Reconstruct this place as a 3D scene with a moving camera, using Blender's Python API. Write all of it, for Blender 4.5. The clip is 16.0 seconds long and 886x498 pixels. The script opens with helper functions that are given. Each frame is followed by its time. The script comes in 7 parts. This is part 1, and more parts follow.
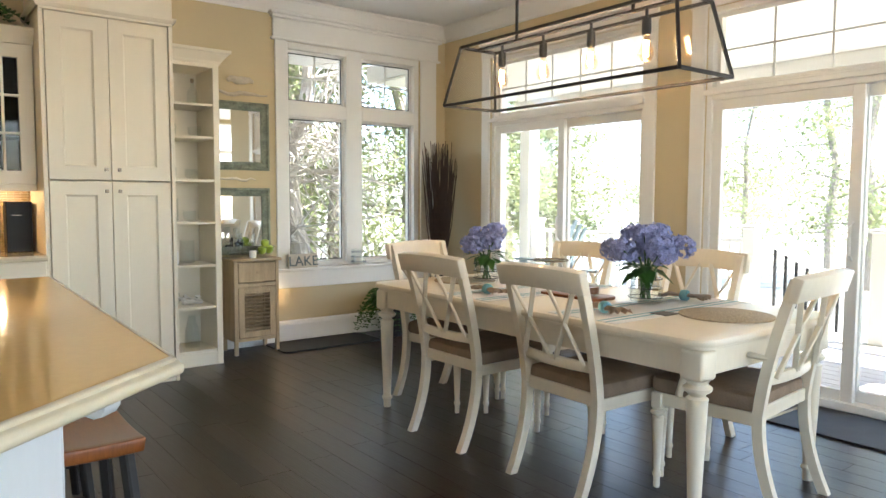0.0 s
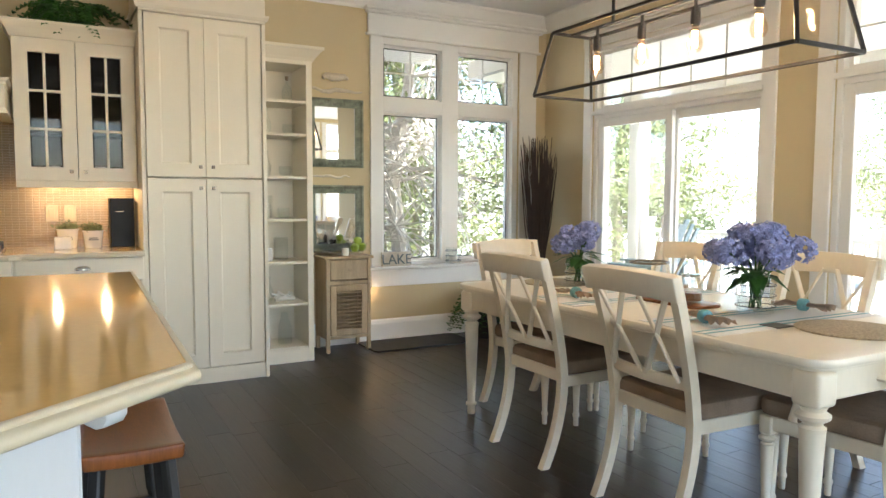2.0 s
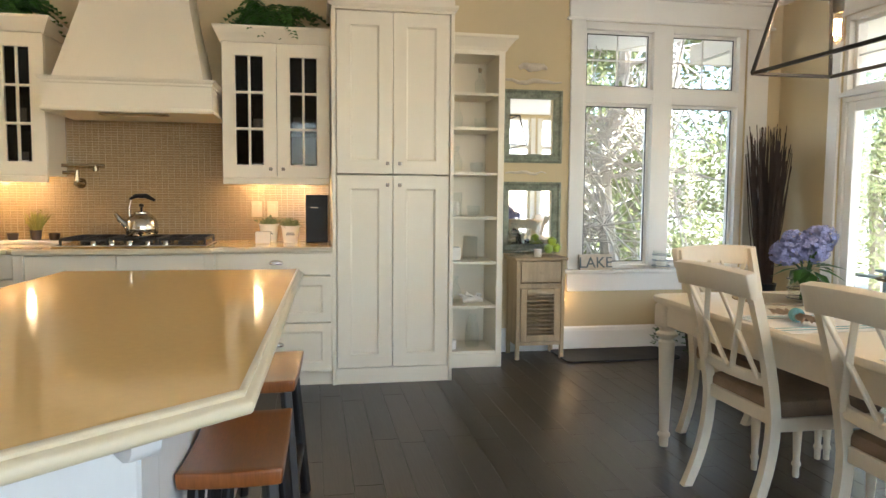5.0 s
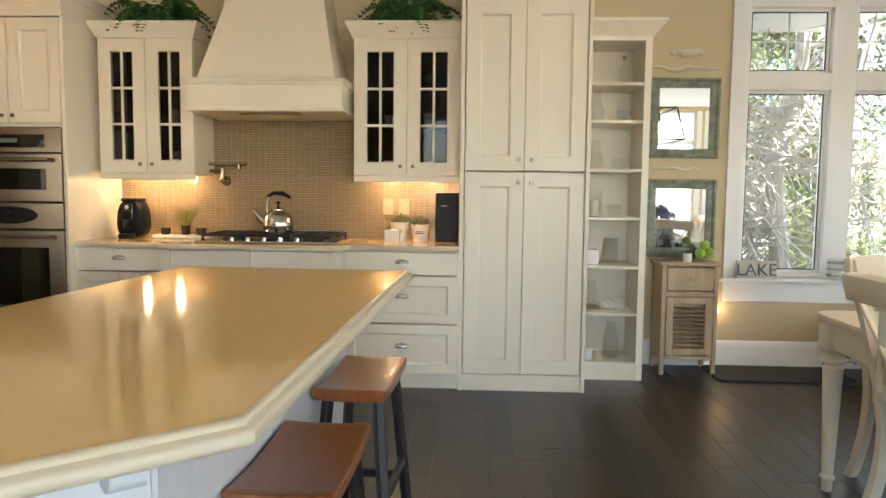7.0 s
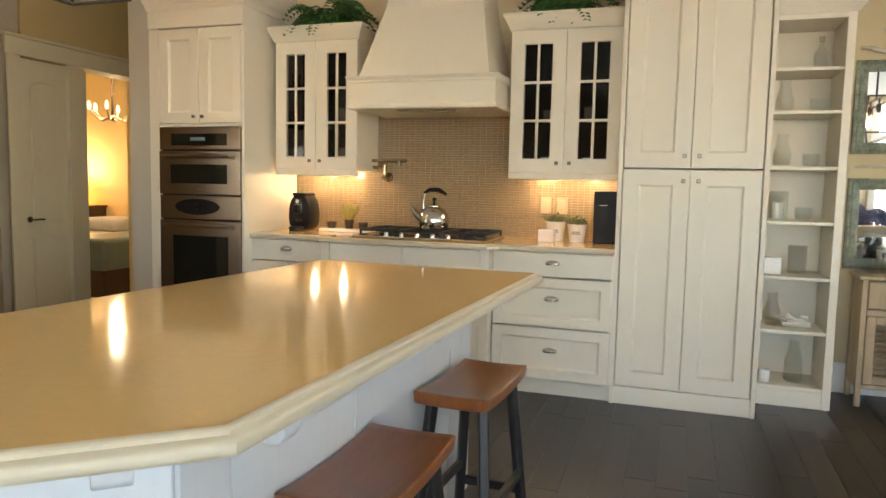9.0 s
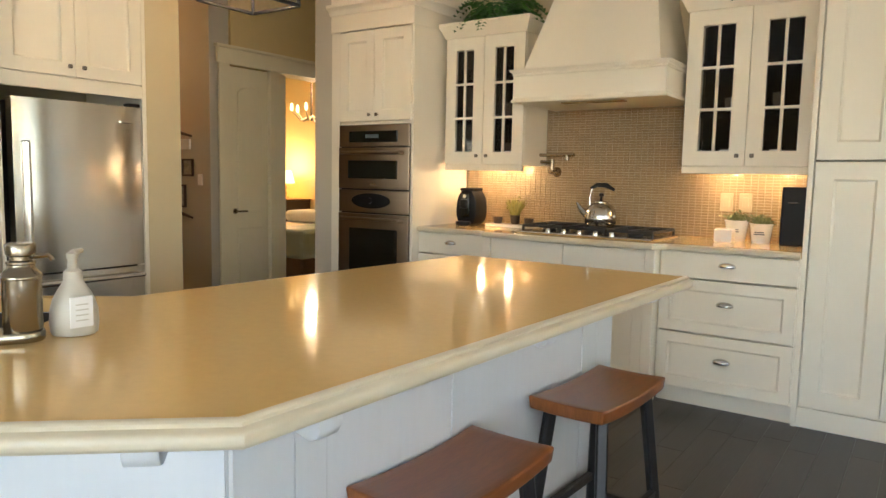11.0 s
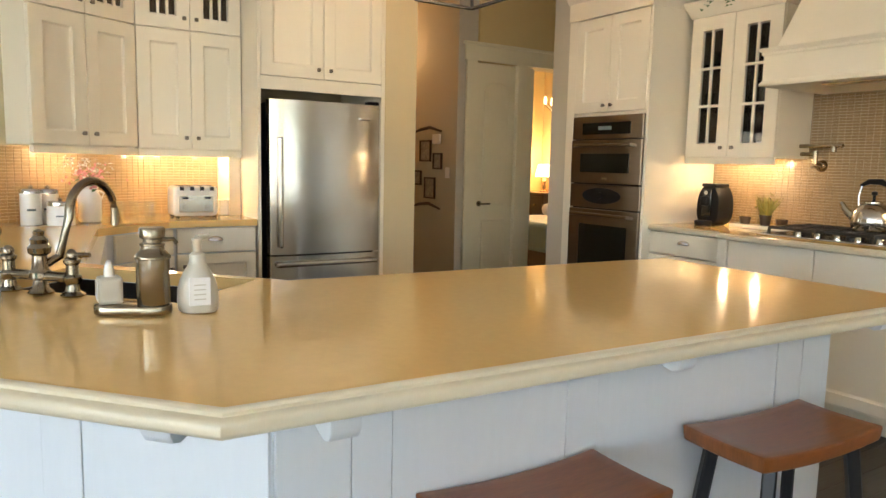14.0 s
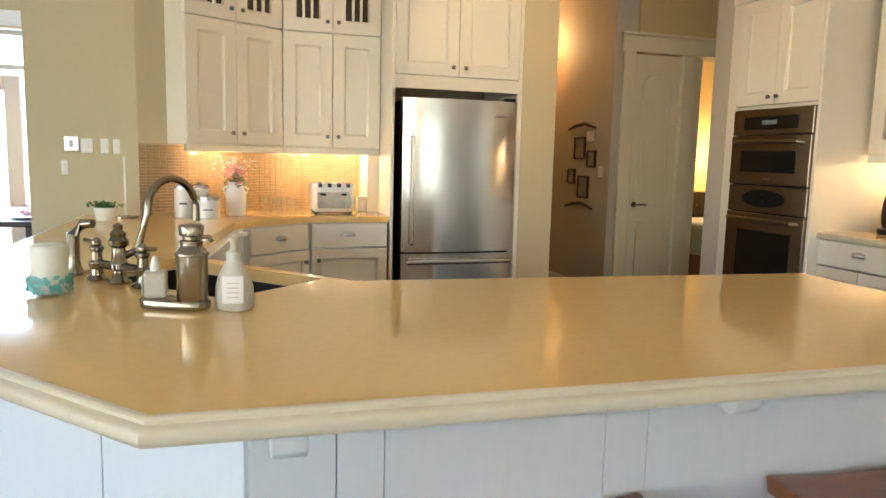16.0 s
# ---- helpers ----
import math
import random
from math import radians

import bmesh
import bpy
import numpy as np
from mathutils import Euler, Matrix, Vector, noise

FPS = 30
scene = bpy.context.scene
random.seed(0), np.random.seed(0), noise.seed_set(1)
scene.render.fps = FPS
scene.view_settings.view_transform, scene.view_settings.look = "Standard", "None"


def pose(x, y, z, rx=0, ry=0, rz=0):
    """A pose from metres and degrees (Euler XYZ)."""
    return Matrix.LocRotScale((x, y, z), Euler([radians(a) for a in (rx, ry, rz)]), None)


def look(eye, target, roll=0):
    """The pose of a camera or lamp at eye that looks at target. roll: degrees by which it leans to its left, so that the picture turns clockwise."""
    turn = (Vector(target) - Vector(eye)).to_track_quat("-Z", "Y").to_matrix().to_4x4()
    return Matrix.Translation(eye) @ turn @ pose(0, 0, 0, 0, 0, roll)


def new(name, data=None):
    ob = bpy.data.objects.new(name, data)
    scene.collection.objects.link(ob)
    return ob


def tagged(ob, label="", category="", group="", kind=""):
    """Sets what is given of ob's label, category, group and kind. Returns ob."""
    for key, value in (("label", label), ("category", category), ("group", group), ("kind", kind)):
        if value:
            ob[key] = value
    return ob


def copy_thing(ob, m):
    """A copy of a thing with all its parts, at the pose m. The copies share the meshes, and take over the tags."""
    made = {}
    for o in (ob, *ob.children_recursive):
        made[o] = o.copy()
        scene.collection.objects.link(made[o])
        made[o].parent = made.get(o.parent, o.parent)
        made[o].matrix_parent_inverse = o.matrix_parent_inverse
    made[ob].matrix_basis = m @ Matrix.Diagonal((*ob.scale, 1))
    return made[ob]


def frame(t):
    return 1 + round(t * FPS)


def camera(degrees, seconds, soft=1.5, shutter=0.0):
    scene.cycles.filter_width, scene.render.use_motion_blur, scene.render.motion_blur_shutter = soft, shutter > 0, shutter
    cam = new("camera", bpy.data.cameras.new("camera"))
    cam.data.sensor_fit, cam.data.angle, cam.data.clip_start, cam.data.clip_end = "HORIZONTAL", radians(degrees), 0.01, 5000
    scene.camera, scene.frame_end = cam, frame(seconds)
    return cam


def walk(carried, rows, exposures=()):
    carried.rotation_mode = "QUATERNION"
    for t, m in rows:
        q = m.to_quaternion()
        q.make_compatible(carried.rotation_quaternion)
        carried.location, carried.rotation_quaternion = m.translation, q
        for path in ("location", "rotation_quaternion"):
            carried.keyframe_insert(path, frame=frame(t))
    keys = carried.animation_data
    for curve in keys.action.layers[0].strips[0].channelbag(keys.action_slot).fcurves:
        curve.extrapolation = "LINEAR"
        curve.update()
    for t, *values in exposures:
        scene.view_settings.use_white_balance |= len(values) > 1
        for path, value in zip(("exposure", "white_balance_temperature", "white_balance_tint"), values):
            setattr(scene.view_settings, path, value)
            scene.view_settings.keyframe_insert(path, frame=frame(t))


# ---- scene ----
cam = camera(64.2, 16.0)
PATH = [
    (0, (-0.318, -0.301, 1.277), (0.9, 1.278, 1.136), 0.2),
    (0.5, (-0.239, -0.284, 1.271), (0.904, 1.351, 1.128), 0.1),
    (1, (-0.187, -0.26, 1.267), (0.9, 1.413, 1.123), 0.1),
    (1.5, (-0.137, -0.238, 1.261), (0.894, 1.47, 1.119), 0.0),
    (2, (-0.069, -0.201, 1.263), (0.884, 1.551, 1.118), 0.2),
    (2.5, (-0.01, -0.159, 1.257), (0.842, 1.644, 1.111), 0.3),
    (3, (0.041, -0.144, 1.263), (0.772, 1.712, 1.113), 0.4),
    (3.5, (0.098, -0.092, 1.256), (0.726, 1.801, 1.107), 0.6),
    (4, (0.166, -0.049, 1.261), (0.704, 1.872, 1.11), 0.5),
    (6.5, (0.436, 0.243, 1.266), (0.482, 2.236, 1.104), 0.6),
    (7, (0.502, 0.286, 1.266), (0.413, 2.277, 1.101), 0.6),
    (7.5, (0.579, 0.334, 1.269), (0.356, 2.315, 1.1), 0.8),
    (8, (0.64, 0.385, 1.266), (0.3, 2.349, 1.095), 0.9),
    (8.5, (0.697, 0.426, 1.27), (0.211, 2.358, 1.093), 1.0),
    (9, (0.749, 0.479, 1.269), (0.121, 2.369, 1.089), 1.2),
    (11.5, (1.003, 0.709, 1.271), (-0.248, 2.256, 1.06), 1.2),
    (12, (1.058, 0.754, 1.274), (-0.299, 2.207, 1.057), 1.3),
    (12.5, (1.089, 0.828, 1.272), (-0.346, 2.204, 1.052), 1.2),
    (13, (1.125, 0.908, 1.278), (-0.396, 2.187, 1.05), 1.3),
    (13.5, (1.126, 0.971, 1.275), (-0.475, 2.147, 1.043), 1.3),
    (14, (1.146, 1.049, 1.277), (-0.533, 2.11, 1.039), 1.3),
    (14.5, (1.162, 1.148, 1.274), (-0.582, 2.099, 1.035), 1.2),
    (15, (1.175, 1.248, 1.282), (-0.62, 2.094, 1.036), 1.3),
    (15.5, (1.176, 1.342, 1.288), (-0.669, 2.072, 1.036), 1.4),
    (16, (1.179, 1.419, 1.291), (-0.716, 2.003, 1.033), 1.4),
]
walk(cam, [(t, look(eye, target, roll)) for t, eye, target, roll in PATH], [(0.0, 3.0, 5850, 10), (9.0, 3.05, 5850, 10), (16.0, 3.15, 5850, 10)])

# ---- world, sun, large lights ----
world = bpy.data.worlds.new("world")
scene.world = world
world.use_nodes = True
wn = world.node_tree.nodes
sky = wn.new("ShaderNodeTexSky")
sky.sky_type, sky.sun_disc = "NISHITA", False
sky.sun_elevation, sky.sun_rotation = radians(48), radians(150)
world.node_tree.links.new(sky.outputs[0], wn["Background"].inputs[0])
wn["Background"].inputs[1].default_value = 0.15


def lamp(name, kind, m, power, colour=(1, 1, 1), **more):
    data = bpy.data.lights.new(name, kind)
    data.energy, data.color = power, colour
    if "size" in more:
        data.shape, data.size, data.size_y = "RECTANGLE", more["size"], more["size_y"]
    if "radius" in more:
        data.shadow_soft_size = more["radius"]
    ob = new(name, data)
    ob.matrix_world = m
    return ob


sun_dir = Vector((0.42, -0.62, 0.78))
sun = lamp("sun", "SUN", look(sun_dir * 10, (0, 0, 0)), 5.0, (1, 0.95, 0.86))
sun.data.angle = radians(0.5)
DAY = (0.76, 0.88, 1.0)
WARM = (1.0, 0.66, 0.33)
# Added area lamp fills an unseen wide opening to light the south-facing fronts.
lamp("south_fill", "AREA", look((1.7, -4.08, 1.6), (1.2, 3, 1.2)), 1.1, DAY, size=4.3, size_y=1.95)
# Fill lamp added out of view, in the living room's east opening.
lamp("side_fill", "AREA", look((6.28, -2.4, 1.2), (0, 1.5, 0.6)), 1.8, DAY, size=2.1, size_y=2.2)
lamp("foyer_daylight", "AREA", look((-7.15, -0.6, 1.3), (0, -0.6, 1.3)), 14, DAY, size=1.7, size_y=2.2)

# ---- materials ----


def mat(name, colour, rough=0.5, metal=0.0, vary=0.06, scale=6.0, grain=(1, 1, 1), bump=0.0, fine=60.0, spec=0.5, island=0.0, objvar=0.0, coat=0.0):
    """Painted, wooden, metal or stone surface: colour with wear at two scales and fine relief."""
    m = bpy.data.materials.new(name)
    m.use_nodes = True
    n, l = m.node_tree.nodes, m.node_tree.links
    b = n["Principled BSDF"]
    b.inputs["Metallic"].default_value, b.inputs["Specular IOR Level"].default_value = metal, spec
    b.inputs["Coat Weight"].default_value = coat
    b.inputs["Coat Roughness"].default_value = 0.08
    tc = n.new("ShaderNodeTexCoord")
    mp = n.new("ShaderNodeMapping")
    mp.inputs["Scale"].default_value = grain
    l.new(tc.outputs["Object"], mp.inputs["Vector"])
    big, small = n.new("ShaderNodeTexNoise"), n.new("ShaderNodeTexNoise")
    big.inputs["Scale"].default_value, small.inputs["Scale"].default_value = scale, fine
    big.inputs["Detail"].default_value, small.inputs["Detail"].default_value = 4, 3
    l.new(mp.outputs[0], big.inputs["Vector"])
    l.new(mp.outputs[0], small.inputs["Vector"])
    add = n.new("ShaderNodeMath")
    add.operation = "MULTIPLY_ADD"
    add.inputs[1].default_value = 0.6
    l.new(big.outputs["Fac"], add.inputs[0])
    half = n.new("ShaderNodeMath")
    half.operation = "MULTIPLY"
    half.inputs[1].default_value = 0.4
    l.new(small.outputs["Fac"], half.inputs[0])
    l.new(half.outputs[0], add.inputs[2])
    out = add.outputs[0]
    if island or objvar:
        src = n.new("ShaderNodeNewGeometry").outputs["Random Per Island"] if island else n.new("ShaderNodeObjectInfo").outputs["Random"]
        k = n.new("ShaderNodeMath")
        k.operation = "MULTIPLY_ADD"
        k.inputs[1].default_value = island or objvar
        l.new(src, k.inputs[0])
        l.new(out, k.inputs[2])
        out = k.outputs[0]
    ramp = n.new("ShaderNodeMapRange")
    ramp.inputs["From Min"].default_value, ramp.inputs["From Max"].default_value = 0.3, 0.7 + (island or objvar)
    l.new(out, ramp.inputs["Value"])
    mix = n.new("ShaderNodeMix")
    mix.data_type = "RGBA"
    lo, hi = [max(0, c * (1 - vary)) for c in colour], [min(1, c * (1 + vary)) for c in colour]
    mix.inputs["A"].default_value, mix.inputs["B"].default_value = (*lo, 1), (*hi, 1)
    l.new(ramp.outputs[0], mix.inputs["Factor"])
    l.new(mix.outputs["Result"], b.inputs["Base Color"])
    rr = n.new("ShaderNodeMapRange")
    rr.inputs["To Min"].default_value, rr.inputs["To Max"].default_value = rough * 0.85, rough * 1.15
    l.new(big.outputs["Fac"], rr.inputs["Value"])
    l.new(rr.outputs[0], b.inputs["Roughness"])
    if bump:
        bp = n.new("ShaderNodeBump")
        bp.inputs["Strength"].default_value, bp.inputs["Distance"].default_value = bump, 0.004
        l.new(add.outputs[0], bp.inputs["Height"])
        l.new(bp.outputs[0], b.inputs["Normal"])
    return m


def glass(name, tint=(1, 1, 1), rough=0.0, thin=0.9, gloss=0.45):
    """Clear pane: mostly see-through, with a mirror-like gloss at the surface."""
    m = bpy.data.materials.new(name)
    m.use_nodes = True
    n, l = m.node_tree.nodes, m.node_tree.links
    n.remove(n["Principled BSDF"])
    t, g, f, x = (n.new("ShaderNode" + k) for k in ("BsdfTransparent", "BsdfGlossy", "LayerWeight", "MixShader"))
    t.inputs[0].default_value = (*[c * thin for c in tint], 1)
    g.inputs["Roughness"].default_value = rough
    f.inputs["Blend"].default_value = 0.12
    mr = n.new("ShaderNodeMapRange")
    mr.inputs["To Min"].default_value, mr.inputs["To Max"].default_value = gloss * 0.08, gloss
    l.new(f.outputs["Facing"], mr.inputs["Value"])
    l.new(mr.outputs[0], x.inputs[0])
    l.new(t.outputs[0], x.inputs[1])
    l.new(g.outputs[0], x.inputs[2])
    l.new(x.outputs[0], n["Material Output"].inputs[0])
    return m


def glow(name, colour, strength):
    m = bpy.data.materials.new(name)
    m.use_nodes = True
    b = m.node_tree.nodes["Principled BSDF"]
    b.inputs["Base Color"].default_value = (*colour, 1)
    b.inputs["Emission Color"].default_value = (*colour, 1)
    b.inputs["Emission Strength"].default_value = strength
    return m


CREAM = mat("cream_cabinet_paint", (0.79, 0.725, 0.58), 0.42, vary=0.015, scale=3, grain=(1, 1, 0.4), bump=0.012, fine=90)
WHITE = mat("white_trim_paint", (0.82, 0.80, 0.75), 0.35, vary=0.02, bump=0.03)
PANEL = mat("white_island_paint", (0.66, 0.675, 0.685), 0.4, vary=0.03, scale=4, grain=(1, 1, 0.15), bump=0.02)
WALL = mat("tan_wall_paint", (0.60, 0.49, 0.29), 0.7, vary=0.03, scale=1.5, bump=0.08, fine=240)
OLIVE = mat("olive_beige_wall_paint", (0.54, 0.47, 0.29), 0.7, vary=0.03, scale=1.5, bump=0.08, fine=240)
GREIGE = mat("grey_beige_wall_paint", (0.52, 0.47, 0.36), 0.7, vary=0.03, scale=1.5, bump=0.08, fine=240)
YELLOW = mat("yellow_wall_paint", (0.66, 0.52, 0.24), 0.7, vary=0.03, scale=1.5, bump=0.08, fine=240)
CEIL = mat("white_ceiling_paint", (0.80, 0.80, 0.79), 0.8, vary=0.02, bump=0.05, fine=200)
PLANK = mat("dark_oak_plank", (0.025, 0.0155, 0.0105), 0.30, vary=0.75, scale=4, grain=(6, 0.3, 1), bump=0.4, fine=20, objvar=0.5)
PLANKS = mat("dark_oak_floor", (0.025, 0.0155, 0.0105), 0.30, vary=0.75, scale=4, grain=(6, 0.3, 1), bump=0.4, fine=20, island=0.5)
GAP = mat("floor_joint", (0.008, 0.005, 0.004), 0.9)
QUARTZ = mat("beige_quartz", (0.80, 0.55, 0.215), 0.09, vary=0.035, scale=40, fine=300, spec=0.55)
EDGE = mat("cream_quartz_edge", (0.60, 0.53, 0.38), 0.32, vary=0.03, scale=40, fine=300)
STEEL = mat("brushed_steel", (0.66, 0.64, 0.60), 0.17, 1.0, vary=0.05, scale=2, grain=(60, 60, 0.4), bump=0.004)
BRONZE = mat("warm_steel", (0.27, 0.215, 0.16), 0.3, 1.0, vary=0.05, scale=2, grain=(0.5, 1, 60), bump=0.02)
NICKEL = mat("brushed_nickel", (0.31, 0.26, 0.185), 0.23, 1.0, vary=0.08, scale=4)
KNOB = mat("dark_nickel", (0.20, 0.17, 0.135), 0.28, 1.0, vary=0.08, scale=4)
CHROME = mat("polished_steel", (0.60, 0.58, 0.54), 0.16, 1.0, vary=0.02)
BLACK = mat("black_plastic", (0.008, 0.008, 0.009), 0.42, vary=0.1, spec=0.2)
MATBLACK = mat("black_iron", (0.014, 0.013, 0.013), 0.5, vary=0.2, bump=0.1)
DARKGLASS = mat("dark_oven_glass", (0.006, 0.008, 0.007), 0.05, vary=0.1)
SEATWOOD = mat("chestnut_seat_wood", (0.215, 0.07, 0.018), 0.30, vary=0.25, scale=4, grain=(9, 1, 1), bump=0.03, fine=30, spec=0.4, coat=0.2)
BLACKWOOD = mat("black_painted_wood", (0.012, 0.011, 0.011), 0.4, vary=0.3, bump=0.1)
IVORY = mat("ivory_chair_paint", (0.79, 0.70, 0.54), 0.32, vary=0.05, scale=5, grain=(1, 1, 0.3), bump=0.04)
SUEDE = mat("brown_suede", (0.27, 0.195, 0.135), 0.9, vary=0.25, scale=9, bump=0.25, fine=200, spec=0.1)
OAK = mat("weathered_oak", (0.46, 0.35, 0.21), 0.6, vary=0.25, scale=3, grain=(8, 8, 0.8), bump=0.25, fine=40)
TILE = mat("beige_glass_tile", (0.29, 0.205, 0.105), 0.14, vary=0.12, scale=8, island=0.6)
TILEONE = mat("beige_glass_tile_single", (0.29, 0.205, 0.105), 0.14, vary=0.12, scale=8, objvar=0.6)
GROUT = mat("tile_grout", (0.44, 0.35, 0.23), 0.8, vary=0.1)
GLASS = glass("clear_pane", thin=0.97, gloss=0.35)
JAR = glass("clear_glassware", (0.99, 1.0, 0.995), thin=0.992, gloss=0.28)
SMOKE = glass("cabinet_pane", (0.62, 0.58, 0.53), thin=0.85, gloss=0.22)
BULBGLASS = glass("bulb_glass", (1, 0.9, 0.75), thin=0.95)
MIRROR = mat("mirror_silver", (0.85, 0.86, 0.85), 0.02, 1.0, vary=0.0)
# Dim cabinet interior put into the colour: dark tone for back and shelves.
INSIDE_SHADE = mat("cabinet_inside_shade", (0.055, 0.036, 0.022), 0.7, vary=0.1)
VERDI = mat("verdigris_frame", (0.20, 0.22, 0.16), 0.55, vary=0.5, scale=18, bump=0.5, fine=70)
DRIFT = mat("driftwood", (0.60, 0.53, 0.42), 0.85, vary=0.2, scale=10, bump=0.4)
RUBBER = mat("black_rubber_mat", (0.012, 0.012, 0.014), 0.6, vary=0.15, bump=0.2, fine=150)
TWIG = mat("dark_twig", (0.045, 0.026, 0.018), 0.8, vary=0.4, scale=20)
LEAF = mat("green_leaf", (0.045, 0.13, 0.022), 0.5, vary=0.5, scale=5, island=0.5)
FERN = mat("fern_frond", (0.05, 0.14, 0.022), 0.5, vary=0.5, scale=5, island=0.5)
SAGE = mat("sage_herb_leaf", (0.15, 0.17, 0.06), 0.6, vary=0.4, scale=8, island=0.6)
DRYLEAF = mat("olive_grass_herb", (0.30, 0.27, 0.055), 0.6, vary=0.3, scale=8, island=0.5)
PETAL = mat("blue_hydrangea_petal", (0.27, 0.30, 0.55), 0.7, vary=0.35, scale=20, island=0.8)
LINEN = mat("white_linen", (0.76, 0.74, 0.70), 0.9, vary=0.05, bump=0.3, fine=400, spec=0.1)
AQUA = mat("aqua_weave", (0.20, 0.40, 0.43), 0.9, vary=0.2, scale=60, bump=0.3, spec=0.1)
NAPKIN = mat("beige_linen_napkin", (0.50, 0.40, 0.31), 0.9, vary=0.15, scale=30, bump=0.4, spec=0.1)
WICKER = mat("woven_seagrass", (0.42, 0.34, 0.22), 0.85, vary=0.4, scale=90, bump=0.8, fine=120)
CERAMIC = mat("white_ceramic", (0.78, 0.76, 0.71), 0.25, vary=0.04)
SOIL = mat("potting_soil", (0.03, 0.02, 0.013), 0.95, vary=0.4, scale=60, bump=0.6)
PINK = mat("pink_petal", (0.62, 0.26, 0.28), 0.7, vary=0.3, scale=30, island=0.7)
APPLE = mat("green_apple", (0.38, 0.50, 0.06), 0.3, vary=0.25, scale=12)
WAX = mat("ivory_wax", (0.80, 0.76, 0.66), 0.5, vary=0.04)
SEAGLASS = mat("aqua_sea_glass", (0.16, 0.46, 0.42), 0.3, vary=0.35, scale=60, island=0.6)
ALMOND = mat("almond_plastic", (0.46, 0.36, 0.22), 0.35, vary=0.03)
LIQUID = mat("milky_soap", (0.50, 0.46, 0.37), 0.3, vary=0.03)
DOORPAINT = mat("cream_door_paint", (0.80, 0.74, 0.52), 0.4, vary=0.03, grain=(1, 1, 0.2), bump=0.05)
SINKMAT = mat("dark_granite_sink", (0.035, 0.028, 0.022), 0.4, vary=0.3, scale=80)
BULB = glow("filament_glow", (1.0, 0.62, 0.28), 30)
PUCK = glow("puck_light_glow", (1.0, 0.72, 0.38), 14)
SHADE = glow("lamp_shade_glow", (1.0, 0.62, 0.22), 0.9)
DECKWOOD = mat("grey_deck_board", (0.42, 0.40, 0.37), 0.7, vary=0.2, grain=(1, 8, 1), bump=0.2)
BARK = mat("tree_bark", (0.28, 0.24, 0.20), 0.9, vary=0.4, scale=10, bump=0.8)
BLEACH = mat("bleached_branch", (0.55, 0.51, 0.45), 0.9, vary=0.3, scale=10, bump=0.5)
TREELEAF = mat("tree_leaf", (0.13, 0.155, 0.07), 0.6, vary=0.5, scale=2, island=0.7)
tn, tk = TREELEAF.node_tree.nodes, TREELEAF.node_tree.links
tl_, tm_ = tn.new("ShaderNodeBsdfTranslucent"), tn.new("ShaderNodeMixShader")
tl_.inputs[0].default_value, tm_.inputs[0].default_value = (0.34, 0.37, 0.17, 1), 0.5
tk.new(tn["Principled BSDF"].outputs[0], tm_.inputs[1])
tk.new(tl_.outputs[0], tm_.inputs[2])
tk.new(tm_.outputs[0], tn["Material Output"].inputs[0])
GRASS = mat("pale_gravel_ground", (0.40, 0.37, 0.30), 0.95, vary=0.5, scale=1.2, bump=0.6)
TEAL = mat("grey_blue_paint", (0.16, 0.22, 0.24), 0.5, vary=0.1)
PHOTO = mat("faded_print", (0.30, 0.27, 0.22), 0.5, vary=0.6, scale=14)
FRAMEWOOD = mat("dark_frame_wood", (0.05, 0.03, 0.02), 0.4, vary=0.3)
BEDLINEN = mat("grey_white_bedding", (0.62, 0.60, 0.58), 0.9, vary=0.15, bump=0.3)
CARPET = mat("tan_carpet", (0.50, 0.36, 0.18), 0.95, vary=0.15, scale=60, bump=0.6)
LETTER = mat("slate_letter_paint", (0.12, 0.15, 0.16), 0.7, vary=0.2)

# ---- mesh helpers ----
ORIGIN = {}


def thing(name, label="", category="", group="", kind="", at=None, m=None):
    """An empty at a thing's base. With m, its parts are built in its own axes."""
    ob = new(name)
    ob.empty_display_size = 0.1
    if m is not None:
        ob.matrix_world = m
        ORIGIN[ob.name] = Vector((0, 0, 0))
    else:
        ob.location = at or (0, 0, 0)
        ORIGIN[ob.name] = Vector(at or (0, 0, 0))
    return tagged(ob, label, category, group, kind)


def part(name, bm, material, parent=None, label="", smooth=False):
    """Links a bmesh as one mesh object under a thing or a part."""
    me = bpy.data.meshes.new(name)
    if parent is not None:
        off = ORIGIN[parent.name]
        if off.length:
            bm.transform(Matrix.Translation(-off))
    bm.normal_update()
    if smooth:
        for f in bm.faces:
            f.smooth = True
    bm.to_mesh(me)
    bm.free()
    mats = material if isinstance(material, (list, tuple)) else [material]
    for k in mats:
        me.materials.append(k)
    ob = new(name, me)
    if parent is not None:
        ob.parent = parent
        ORIGIN[ob.name] = ORIGIN[parent.name]
    if smooth and hasattr(me, "set_sharp_from_angle"):
        me.set_sharp_from_angle(angle=radians(40))
    return tagged(ob, label)


def single(name, bm, material, label, category, group="", kind="", smooth=False):
    ob = part(name, bm, material, None, label, smooth)
    ORIGIN[ob.name] = Vector((0, 0, 0))
    return tagged(ob, label, category, group, kind)


